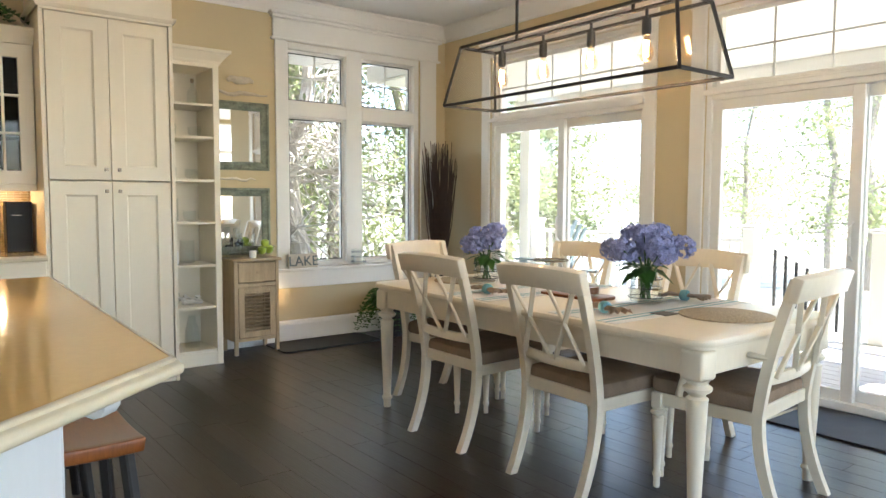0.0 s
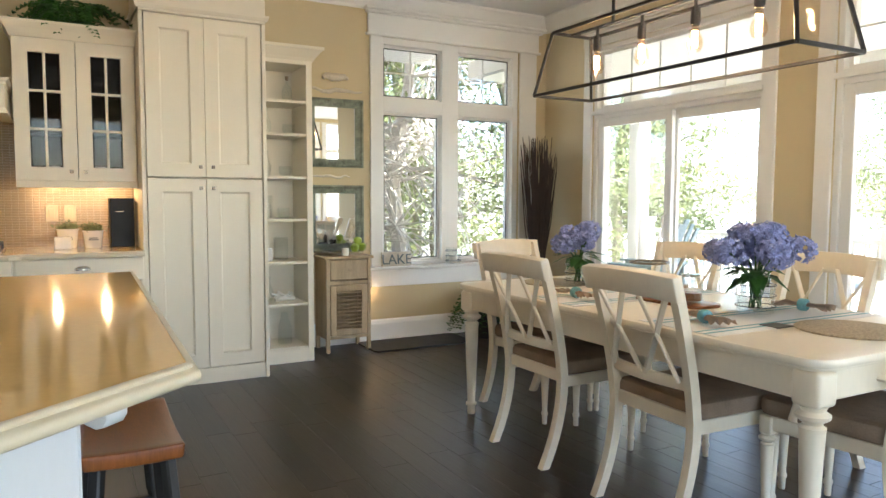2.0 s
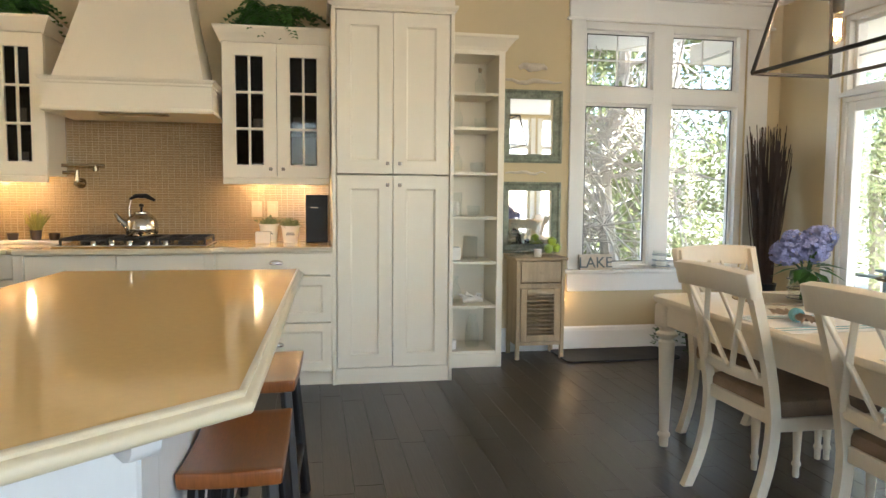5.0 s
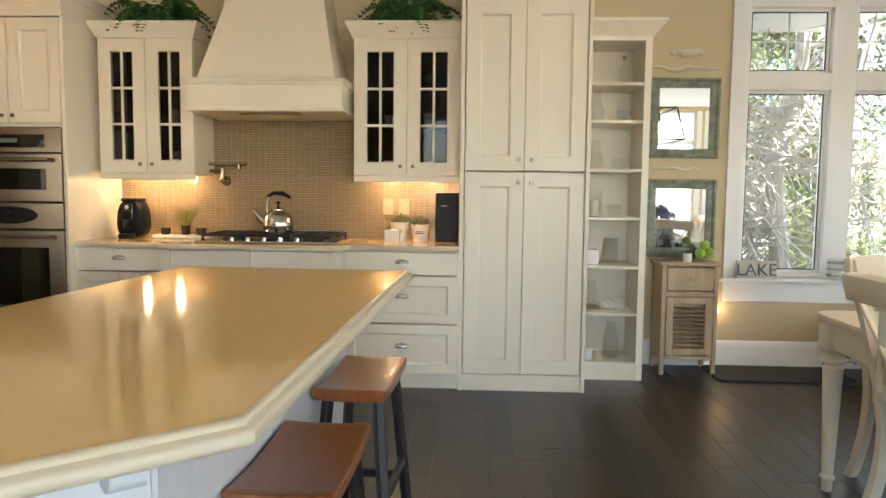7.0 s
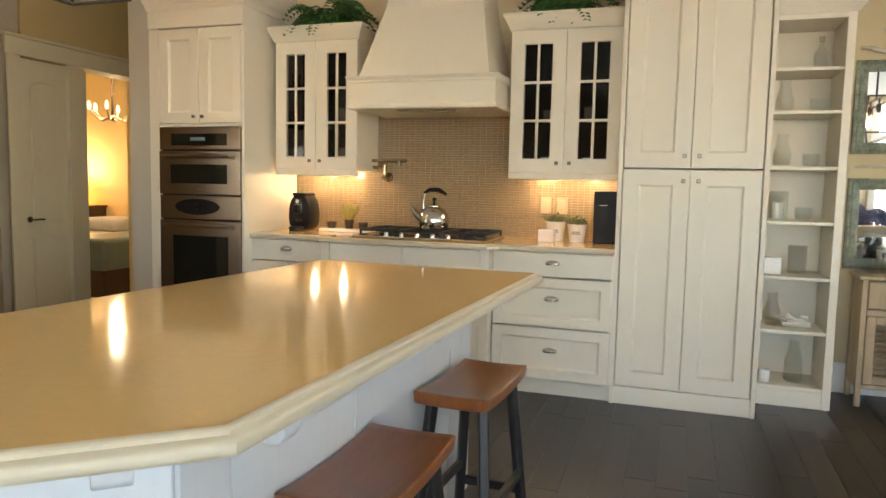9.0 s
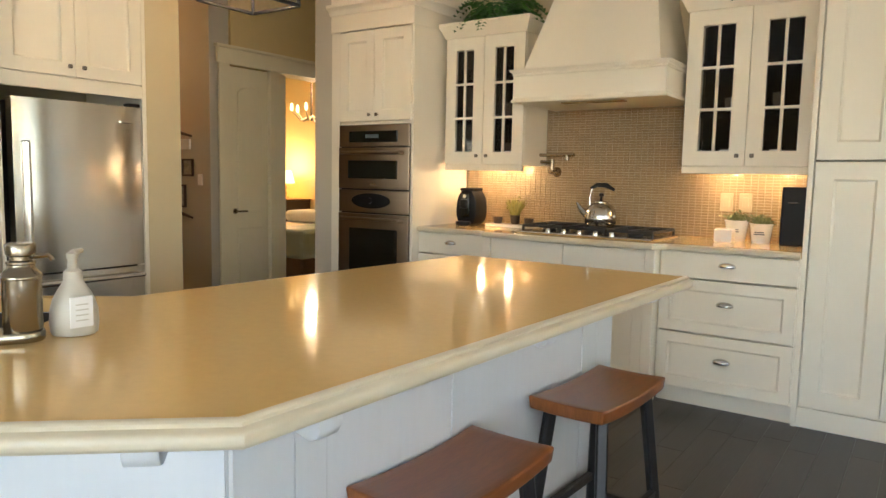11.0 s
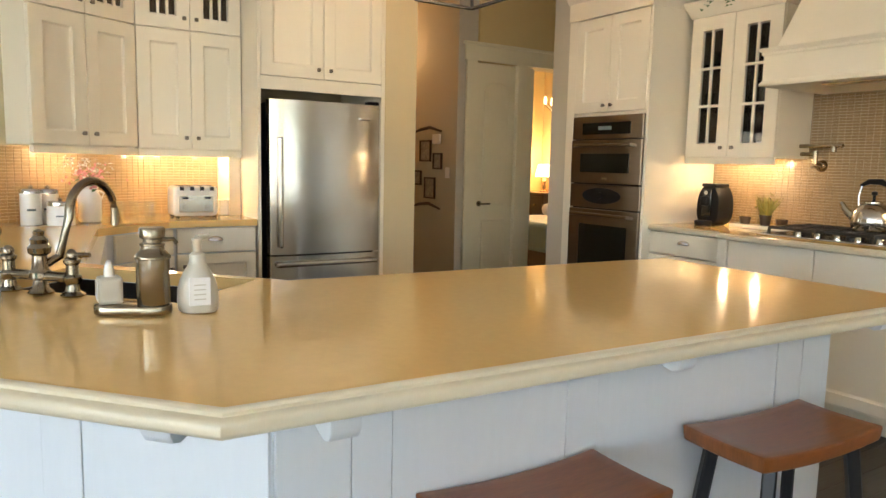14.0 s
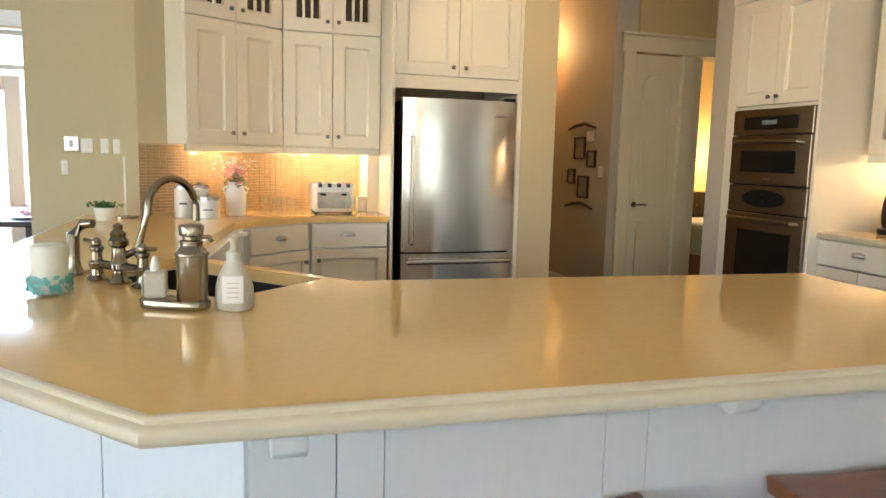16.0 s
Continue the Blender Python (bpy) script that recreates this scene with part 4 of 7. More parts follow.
shaker(ac, 0, 2.035, 0.316, 2.56, 0.0195, "door", 0.075, (0.28, 2.10), panes=(3, 1))
shaker(ac, 0.316, 2.035, 0.632, 2.56, 0.0195, "door", 0.075, (0.352, 2.10), panes=(3, 1))
part("light_rail", box(0, -0.005, 1.29, 0.632, 0.03, 1.33, 0.003), CREAM, ac)
part("frieze", box(-0.01, -0.01, 2.562, 0.64, 0.30, H - 0.005), CREAM, ac)
for px, py_ in ((-3.5, 1.95), (-3.5, 2.2), (-3.22, 1.4)):
    pk = thing("puck_light", "round steel under-cabinet puck light", "light", "pucks beside the fridge", at=(px, py_, 1.32))
    part("ring", lathe([(0.03, -0.008), (0.03, 0.009)], 16, (px, py_, 1.32)), STEEL, pk)
    part("lens", lathe([(0.025, -0.012), (0.025, -0.007)], 16, (px, py_, 1.32)), PUCK, pk)
    lamp("under_cabinet_light", "POINT", pose(px + 0.03, py_, 1.29), 0.34, WARM, radius=0.02)
mosaic("backsplash", (-3.68, 1.9), (0, 1), 0.47, 0.921, 1.33, (1, 0))
mosaic("backsplash", (-3.14, 0.95), (-0.4942, 0.8694), 1.09, 0.921, 1.33, (0.8694, 0.4942))

# ---- island, peninsula and its counter ----
ua, va = Vector((0.74, 0.673)), Vector((-0.673, 0.74))
sc = Vector((-1.03, 1.33))
sink_loop = [tuple(sc + ua * a + va * b) for a, b in ((-0.33, -0.19), (0.33, -0.19), (0.33, 0.19), (-0.33, 0.19))]
top = [(0.222, 3.305), (0.165, 1.305), (-0.585, 0.63), (-1.0, 0.62), (-3.135, 0.65), (-3.135, 0.955), (-3.675, 1.905), (-3.675, 2.372), (-3.055, 2.372), (-3.035, 1.86), (-2.70, 1.46), (-1.48, 1.27), (-0.865, 1.775), (-0.77, 3.33)]
isl = thing("island", "white panelled island with a beige quartz top", "kitchen island", at=(-0.3, 2.4, 0))
inner = [(0.209, 3.292), (0.153, 1.311), (-0.591, 0.643), (-1.0, 0.633)] + top[4:8] + top[8:13] + [(-0.77, 3.317)]
part("worktop", prism(inner, 0.884, 0.922, [sink_loop]), QUARTZ, isl, "polished beige quartz worktop")
BULL = [(-0.012, -0.042), (0.004, -0.042), (0.009, -0.041), (0.0125, -0.038), (0.0142, -0.033), (0.0148, -0.028), (0.014, -0.022), (0.0115, -0.0175), (0.007, -0.0145), (0.001, -0.013), (-0.0015, -0.0115), (-0.001, -0.0085), (-0.0005, -0.005), (-0.0025, -0.002), (-0.006, -0.0004), (-0.012, 0.0)]
edge_path = [(x, y, 0.9235) for x, y in [(-0.77, 3.33), (0.222, 3.305), (0.165, 1.305), (-0.585, 0.63), (-1.0, 0.62), (-3.135, 0.65)]]
part("edge", profile_run(edge_path[::-1], BULL), EDGE, isl, "cream moulded counter edge", smooth=True)
bx0 = -0.055
body = [(bx0, 3.255), (bx0, 1.45), (-0.72, 0.83), (-3.135, 0.83), (-3.135, 0.97), (-3.6, 1.9), (-3.6, 2.37), (-3.09, 2.37), (-3.07, 1.88), (-2.73, 1.50), (-1.50, 1.33), (-0.91, 1.81), (-0.73, 3.255)]
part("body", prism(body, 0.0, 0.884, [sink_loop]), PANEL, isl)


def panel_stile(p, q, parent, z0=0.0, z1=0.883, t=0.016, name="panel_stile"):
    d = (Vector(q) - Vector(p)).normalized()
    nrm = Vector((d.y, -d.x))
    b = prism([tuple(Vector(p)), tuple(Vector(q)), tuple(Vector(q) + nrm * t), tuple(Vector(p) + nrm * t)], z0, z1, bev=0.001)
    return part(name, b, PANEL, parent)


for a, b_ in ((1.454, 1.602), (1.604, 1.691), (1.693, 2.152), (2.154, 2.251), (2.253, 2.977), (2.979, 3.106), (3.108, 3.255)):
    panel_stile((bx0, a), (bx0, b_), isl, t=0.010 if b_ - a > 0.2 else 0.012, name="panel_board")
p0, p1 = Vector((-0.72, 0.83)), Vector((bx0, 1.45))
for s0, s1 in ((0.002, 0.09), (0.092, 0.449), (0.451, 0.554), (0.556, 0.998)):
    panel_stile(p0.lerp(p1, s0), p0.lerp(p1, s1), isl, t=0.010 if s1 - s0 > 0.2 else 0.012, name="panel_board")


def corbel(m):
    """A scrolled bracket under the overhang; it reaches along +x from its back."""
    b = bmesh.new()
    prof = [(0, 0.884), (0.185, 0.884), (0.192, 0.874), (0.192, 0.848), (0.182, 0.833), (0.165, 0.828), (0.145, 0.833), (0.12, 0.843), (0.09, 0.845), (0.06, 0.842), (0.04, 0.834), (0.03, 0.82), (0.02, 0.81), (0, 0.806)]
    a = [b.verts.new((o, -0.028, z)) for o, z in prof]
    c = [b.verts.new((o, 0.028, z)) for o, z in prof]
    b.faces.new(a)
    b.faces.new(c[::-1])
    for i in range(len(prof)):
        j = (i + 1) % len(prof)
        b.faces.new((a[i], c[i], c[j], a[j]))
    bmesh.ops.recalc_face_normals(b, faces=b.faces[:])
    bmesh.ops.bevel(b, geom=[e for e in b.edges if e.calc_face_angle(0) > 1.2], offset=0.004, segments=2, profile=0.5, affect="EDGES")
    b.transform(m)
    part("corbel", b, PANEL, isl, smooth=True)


for yy in (1.505, 2.335, 3.20):
    corbel(pose(bx0 + 0.011, yy, 0))
for k in (0.45, 0.90):
    q = p0.lerp(p1, k)
    corbel(pose(q.x + 0.007, q.y - 0.008, 0, 0, 0, -47))
b = bmesh.new()
loops = []
for z, k in ((0.883, 0.985), (0.70, 0.93)):
    loops.append([b.verts.new((*(sc + (Vector(q) - sc) * k), z)) for q in sink_loop])
for i in range(4):
    b.faces.new((loops[0][i], loops[1][i], loops[1][(i + 1) % 4], loops[0][(i + 1) % 4]))
b.faces.new(loops[1])
bmesh.ops.solidify(b, geom=b.faces[:], thickness=0.006)
part("sink_bowl", b, SINKMAT, isl, "dark undermount sink bowl")
mdl = pose(-3.065, 0, 0, 0, 0, 90)
slab_front(isl, 1.90, 0.735, 2.36, 0.88, 0, pull=(2.12, 0.81), m=mdl)
shaker(isl, 1.90, 0.12, 2.36, 0.73, 0, "door", 0.06, (1.94, 0.66), m=mdl)
mdc = pose(-2.735, 1.515, 0, 0, 0, 130)
slab_front(isl, 0.02, 0.735, 0.46, 0.88, 0, pull=(0.24, 0.81), m=mdc)
shaker(isl, 0.02, 0.12, 0.46, 0.73, 0, "door", 0.06, (0.42, 0.66), m=mdc)

# ---- stools ----


def bar_stool(m):
    s = thing("bar_stool", "chestnut saddle-seat bar stool with black legs", "stool", "stools at the island", m=m)
    b = bmesh.new()
    nx, ny = 8, 14
    lx, ly, t = 0.125, 0.245, 0.042
    grid = []
    for i in range(nx + 1):
        row = []
        for j in range(ny + 1):
            a, c = 2 * i / nx - 1, 2 * j / ny - 1
            row.append(b.verts.new((a * lx, c * ly, 0.597 + 0.014 * c * c - 0.004 * (1 - a * a))))
        grid.append(row)
    low = [[b.verts.new((v.co.x * 0.97, v.co.y * 0.98, v.co.z - t)) for v in row] for row in grid]
    for i in range(nx):
        for j in range(ny):
            b.faces.new((grid[i][j], grid[i + 1][j], grid[i + 1][j + 1], grid[i][j + 1]))
            b.faces.new((low[i][j], low[i][j + 1], low[i + 1][j + 1], low[i + 1][j]))
    for i in range(nx):
        b.faces.new((grid[i][0], low[i][0], low[i + 1][0], grid[i + 1][0]))
        b.faces.new((grid[i][ny], grid[i + 1][ny], low[i + 1][ny], low[i][ny]))
    for j in range(ny):
        b.faces.new((grid[0][j], grid[0][j + 1], low[0][j + 1], low[0][j]))
        b.faces.new((grid[nx][j], low[nx][j], low[nx][j + 1], grid[nx][j + 1]))
    bmesh.ops.recalc_face_normals(b, faces=b.faces[:])
    bmesh.ops.bevel(b, geom=[e for e in b.edges if e.calc_face_angle(0) > 0.9], offset=0.007, segments=3, profile=0.5, affect="EDGES")
    part("seat", b, SEATWOOD, s, smooth=True)
    for x in (-1, 1):
        for y in (-1, 1):
            part("leg", bar((x * 0.13, y * 0.235, 0), (x * 0.085, y * 0.165, 0.574), 0.034, 0.034, 0.005), BLACKWOOD, s)
    for y in (-1, 1):
        part("stretcher", bar((-0.122, y * 0.22, 0.14), (0.122, y * 0.22, 0.14), 0.022, 0.034, 0.004), BLACKWOOD, s)
    for x in (-1, 1):
        part("stretcher", bar((x * 0.115, -0.21, 0.21), (x * 0.115, 0.21, 0.21), 0.022, 0.034, 0.004), BLACKWOOD, s)
    return s


st = bar_stool(pose(0.088, 1.985, 0, 0, 0, -1))
copy_thing(st, pose(0.105, 2.79, 0, 0, 0, -3))

# ---- dining table and chairs ----
TX0, TX1, TY0, TY1 = 1.95, 3.01, 1.10, 3.37


def rounded(x0, y0, x1, y1, r, n=6):
    pts = []
    for cx, cy, a0 in ((x1 - r, y1 - r, 0), (x0 + r, y1 - r, 90), (x0 + r, y0 + r, 180), (x1 - r, y0 + r, 270)):
        pts += [(cx + r * math.cos(radians(a0 + 90 * i / n)), cy + r * math.sin(radians(a0 + 90 * i / n))) for i in range(n + 1)]
    return pts


def turned_leg(h, r, at, bm=None):
    return lathe([(r * 0.5, 0), (r * 0.55, 0.01), (r * 0.55, 0.045), (r * 0.75, 0.055), (r * 0.75, 0.065), (r * 0.55, 0.075), (r * 0.95, h * 0.86), (r * 1.0, h * 0.885), (r * 0.7, h * 0.90), (r * 0.75, h * 0.91), (r * 1.25, h * 0.935), (r * 1.3, h * 0.955), (r * 0.9, h * 0.975), (r * 0.9, h * 0.98), (r * 1.05, h)], 18, at, bm)


tb = thing("dining_table", "ivory painted dining table with rounded corners and turned legs", "table", at=(2.48, 2.235, 0))
part("tabletop", prism(rounded(TX0, TY0, TX1, TY1, 0.09), 0.738, 0.770, bev=0.009), IVORY, tb, smooth=True)
part("moulding", prism(rounded(TX0 + 0.018, TY0 + 0.018, TX1 - 0.018, TY1 - 0.018, 0.08), 0.726, 0.738, bev=0.003), IVORY, tb, smooth=True)
for q in ((TX0 + 0.1, TY0 + 0.045, TX1 - 0.1, TY0 + 0.065), (TX0 + 0.1, TY1 - 0.065, TX1 - 0.1, TY1 - 0.045), (TX0 + 0.045, TY0 + 0.1, TX0 + 0.065, TY1 - 0.1), (TX1 - 0.065, TY0 + 0.1, TX1 - 0.045, TY1 - 0.1)):
    part("apron", box(q[0], q[1], 0.622, q[2], q[3], 0.726, 0.003), IVORY, tb)
for x in (TX0 + 0.075, TX1 - 0.075):
    for y in (TY0 + 0.075, TY1 - 0.075):
        b = turned_leg(0.607, 0.042, (x, y, 0))
        join(b, box(x - 0.05, y - 0.05, 0.607, x + 0.05, y + 0.05, 0.7255, 0.016, seg=3))
        part("leg", b, IVORY, tb, smooth=True)


def dining_chair(m, arms=False):
    """A double-cross back chair that faces +y, its rear legs at y = 0."""
    c = thing("dining_armchair" if arms else "dining_chair",
              "ivory dining armchair with crossed back and brown suede seat" if arms else "ivory dining chair with crossed back and brown suede seat", "chair", "chairs round the dining table", m=m)
    w = 0.245 if arms else 0.225
    for s in (-1, 1):
        pts = []
        for i in range(15):
            k = i / 14
            z = 0.98 * k
            y = -0.10 * (1 - k / 0.42) ** 2 if k < 0.42 else -0.13 * ((k - 0.42) / 0.58) ** 1.4
            pts.append((s * (w - 0.012 + 0.012 * k), y, z))
        b = bmesh.new()
        rings = []
        for x, y, z in pts:
            hw, hd = 0.018, 0.021
            rings.append([b.verts.new((x + i * hw, y + j * hd, z)) for i, j in ((-1, -1), (1, -1), (1, 1), (-1, 1))])
        for p, q in zip(rings, rings[1:]):
            for i in range(4):
                b.faces.new((p[i], p[(i + 1) % 4], q[(i + 1) % 4], q[i]))
        b.faces.new(rings[0][::-1])
        b.faces.new(rings[-1])
        bmesh.ops.bevel(b, geom=[e for e in b.edges if e.calc_face_angle(0) > 0.9], offset=0.006, segments=2, profile=0.5, affect="EDGES")
        part("back_leg", b, IVORY, c, smooth=True)
        b = turned_leg(0.36, 0.026, (s * (w - 0.01), 0.44, 0))
        join(b, box(s * (w - 0.01) - 0.024, 0.416, 0.36, s * (w - 0.01) + 0.024, 0.464, 0.43, 0.004))
        part("front_leg", b, IVORY, c, smooth=True)

    def curved_rail(name, z0, z1, y, thick, over=0.0, roll=0.0):
        b = bmesh.new()
        n, rings = 12, []
        for i in range(n + 1):
            k = 2 * i / n - 1
            x = k * (w + over)
            yy = y - 0.03 * (1 - k * k) + 0.0
            lift = -0.012 * k * k * (1 if roll else 0)
            rings.append([b.verts.new((x, yy - thick / 2, z0 + lift)), b.verts.new((x, yy + thick / 2, z0 + lift)), b.verts.new((x, yy + thick / 2 - roll * 0.6, z1 + lift)), b.verts.new((x, yy - thick / 2 - roll, z1 - roll * 0.4 + lift))])
        for p, q in zip(rings, rings[1:]):
            for i in range(4):
                b.faces.new((p[i], p[(i + 1) % 4], q[(i + 1) % 4], q[i]))
        b.faces.new(rings[0][::-1])
        b.faces.new(rings[-1])
        bmesh.ops.recalc_face_normals(b, faces=b.faces[:])
        bmesh.ops.bevel(b, geom=[e for e in b.edges if e.calc_face_angle(0) > 0.9], offset=0.005, segments=2, profile=0.5, affect="EDGES")
        part(name, b, IVORY, c, smooth=True)
    curved_rail("top_rail", 0.90, 1.003, -0.125, 0.034, 0.035, 0.026)
    curved_rail("lower_rail", 0.545, 0.59, -0.012, 0.026)

    def back_y(z):
        k = z / 0.98
        return -0.13 * max(0, (k - 0.42) / 0.58) ** 1.4 - 0.025
    z0, z1 = 0.575, 0.92
    for xa, xb in ((-0.20, -0.012), (-0.035, -0.185), (0.035, 0.185), (0.20, 0.012)):
        xa2, xb2 = xa, xb
        part("back_slat", bar((xa2 * w / 0.225, back_y(z1), z1), (xb2 * w / 0.225, back_y(z0), z0), 0.023, 0.013, 0.003), IVORY, c)
    part("back_apron", box(-w + 0.03, -0.012, 0.40, w - 0.03, 0.012, 0.455, 0.003), IVORY, c)
    part("front_apron", box(-w + 0.02, 0.43, 0.375, w - 0.02, 0.452, 0.43, 0.003), IVORY, c)
    for s in (-1, 1):
        part("side_apron", bar((s * (w - 0.012), 0.02, 0.403), (s * (w - 0.01), 0.42, 0.403), 0.02, 0.055, 0.003), IVORY, c)
    b = prism(rounded(-w - 0.01, 0.0, w + 0.01, 0.48, 0.05), 0.43, 0.50, bev=0.02)
    for v in b.verts:
        if v.co.z > 0.46:
            v.co.z += 0.03 * max(0, 1 - (v.co.x / w) ** 2) * max(0, 1 - ((v.co.y - 0.24) / 0.25) ** 2)
    part("seat_cushion", b, SUEDE, c, "brown suede seat cushion", smooth=True)
    if arms:
        for s in (-1, 1):
            part("armrest", tube([(s * w, -0.03, 0.66), (s * (w + 0.025), 0.1, 0.67), (s * (w + 0.03), 0.25, 0.665), (s * (w + 0.02), 0.34, 0.655)], [0.018, 0.022, 0.026, 0.026], 10, flat=0.6), IVORY, c, smooth=True)
            part("arm_support", tube([(s * (w + 0.02), 0.33, 0.645), (s * (w + 0.012), 0.30, 0.56), (s * w, 0.335, 0.44)], [0.019, 0.016, 0.02], 10), IVORY, c, smooth=True)
    return c


ch = dining_chair(pose(1.985, 2.614, 0, 0, 0, -90))
copy_thing(ch, pose(2.0, 1.838, 0, 0, 0, -92))
copy_thing(ch, pose(3.12, 2.80, 0, 0, 0, 91))
copy_thing(ch, pose(3.12, 1.93, 0, 0, 0, 88))
copy_thing(ch, pose(2.44, 3.40, 0, 0, 0, 188))
dining_chair(pose(2.592, 1.132, 0, 0, 0, 5.5), True)

# ---- lantern pendant over the table ----


def lantern(name, label, x0, x1, y0, y1, zb, zt, shrink, rods, bulbs, along, glow_w=0.4):
    l = thing(name, label, "pendant lamp", at=((x0 + x1) / 2, (y0 + y1) / 2, zb))
    bot = [(x0, y0, zb), (x1, y0, zb), (x1, y1, zb), (x0, y1, zb)]
    s = shrink
    topc = [(x0 + s, y0 + s, zt), (x1 - s, y0 + s, zt), (x1 - s, y1 - s, zt), (x0 + s, y1 - s, zt)]
    b = bmesh.new()
    for q in (bot, topc):
        for i in range(4):
            bar(q[i], q[(i + 1) % 4], 0.016, 0.016, 0.002, b)
    for p, q in zip(bot, topc):
        bar(p, q, 0.016, 0.016, 0.002, b)
    part("frame", b, MATBLACK, l, "black iron lantern frame")
    for i in range(4):
        b = bmesh.new()
        vs = [b.verts.new(v) for v in (bot[i], bot[(i + 1) % 4], topc[(i + 1) % 4], topc[i])]
        b.faces.new(vs)
        bmesh.ops.solidify(b, geom=b.faces[:], thickness=0.003)
        part("pane", b, GLASS, l).visible_shadow = False
    xm, ym = (x0 + x1) / 2, (y0 + y1) / 2
    part("spine", bar((xm, y0 + s, zt + 0.002) if along == "y" else (x0 + s, ym, zt + 0.002), (xm, y1 - s, zt + 0.002) if along == "y" else (x1 - s, ym, zt + 0.002), 0.03, 0.012), MATBLACK, l)
    for r in rods:
        part("rod", tube([(xm, r, zt), (xm, r, H)], 0.009, 8), MATBLACK, l)
        part("canopy", lathe([(0.06, 0), (0.06, 0.018), (0.02, 0.02)], 18, (xm, r, H - 0.021)), MATBLACK, l)
    for q in bulbs:
        k = part("socket", lathe([(0.006, 0.0), (0.021, -0.0), (0.023, -0.06), (0.018, -0.075), (0.018, -0.075)][::-1], 12, (xm, q, zt - 0.05)), MATBLACK, l, smooth=True)
        part("cord", tube([(xm, q, zt), (xm, q, zt - 0.06)], 0.008, 8), MATBLACK, l)
        part("bulb", lathe([(0.013, 0), (0.016, -0.02), (0.034, -0.07), (0.036, -0.09), (0.024, -0.115), (0.0, -0.122)][::-1], 16, (xm, q, zt - 0.125)), BULBGLASS, l, "clear filament bulb", smooth=True).visible_shadow = False
        part("filament", tube([(xm - 0.008, q, zt - 0.15), (xm - 0.012, q, zt - 0.215), (xm + 0.002, q, zt - 0.16), (xm + 0.012, q + 0.004, zt - 0.215), (xm + 0.008, q, zt - 0.15)], 0.008, 6), BULB, l, "glowing filament")
        lamp("bulb_light", "POINT", pose(xm, q, zt - 0.235), glow_w, (1, 0.68, 0.36), radius=0.012)
    return l


lantern("lantern_pendant", "long black lantern pendant with clear glass and filament bulbs", 2.29, 2.70, 1.47, 3.075, 1.832, 2.171, 0.07, (1.87, 2.67), (1.79, 2.125, 2.46, 2.79), "y")
lantern("hall_lantern", "black framed glass lantern with bulbs", -2.1, -1.75, 2.9, 3.25, 2.11, 2.5, 0.06, (3.075,), (3.0, 3.15), "y", 0.5)

# ---- shelf unit ----
su = thing("shelf_unit", "cream open display shelf with crown and glassware", "shelf", at=(1.42, 5.25, 0))
sx0, sx1, sy = 1.208, 1.64, 5.02
bm = box(sx0, sy, 0, sx0 + 0.035, W - 0.003, 2.29, 0.002)
box(sx1 - 0.045, sy, 0, sx1, W - 0.003, 2.29, 0.002, bm)
box(sx0 + 0.035, W - 0.11, 0.11, sx1 - 0.045, W - 0.09, 2.29, 0, bm)
box(sx0 + 0.035, sy, 2.25, sx1 - 0.045, W - 0.11, 2.29, 0.002, bm)
part("body", bm, CREAM, su)
SHELVES = (0.12, 0.455, 0.775, 1.10, 1.42, 1.74, 1.985)
for z in SHELVES:
    part("shelf", box(sx0 + 0.035, sy + 0.012, z - 0.02, sx1 - 0.045, W - 0.11, z, 0.002), CREAM, su)
part("plinth", box(sx0 + 0.035, sy + 0.004, 0, sx1 - 0.045, sy + 0.02, 0.1, 0.002), CREAM, su)
part("crown", profile_run([(sx0, sy, 2.28), (sx1, sy, 2.28), (sx1, W - 0.003, 2.28)], [(0, 0), (0.01, 0), (0.02, 0.02), (0.06, 0.07), (0.075, 0.08), (0.075, 0.1), (0, 0.1)]), CREAM, su)


def vessel(name, label, prof, at, material=JAR, group="", segs=18, cat="jar"):
    h = [(r, z) for r, z in prof]
    shell = h + [(max(r - 0.003, 0.001), z) for r, z in reversed(h) if z > 0.004] + [(max(h[0][0] - 0.004, 0.001), 0.005)]
    b = lathe(shell, segs, at)
    ob = single(name, b, material, label, cat, group, smooth=True)
    if material is JAR:
        ob.visible_shadow = False
    return ob


BOTTLE = [(0.036, 0), (0.04, 0.01), (0.04, 0.1), (0.014, 0.14), (0.013, 0.18), (0.018, 0.185)]
VASE = [(0.035, 0), (0.05, 0.03), (0.055, 0.08), (0.03, 0.14), (0.026, 0.17), (0.036, 0.2)]
CUP = [(0.025, 0), (0.045, 0.02), (0.05, 0.06), (0.047, 0.08)]
CYL = [(0.05, 0), (0.055, 0.005), (0.055, 0.17), (0.058, 0.175)]
JUG = [(0.05, 0), (0.055, 0.01), (0.052, 0.14), (0.03, 0.2), (0.028, 0.24), (0.034, 0.245)]
GLS = "clear glass vessels on the display shelf"
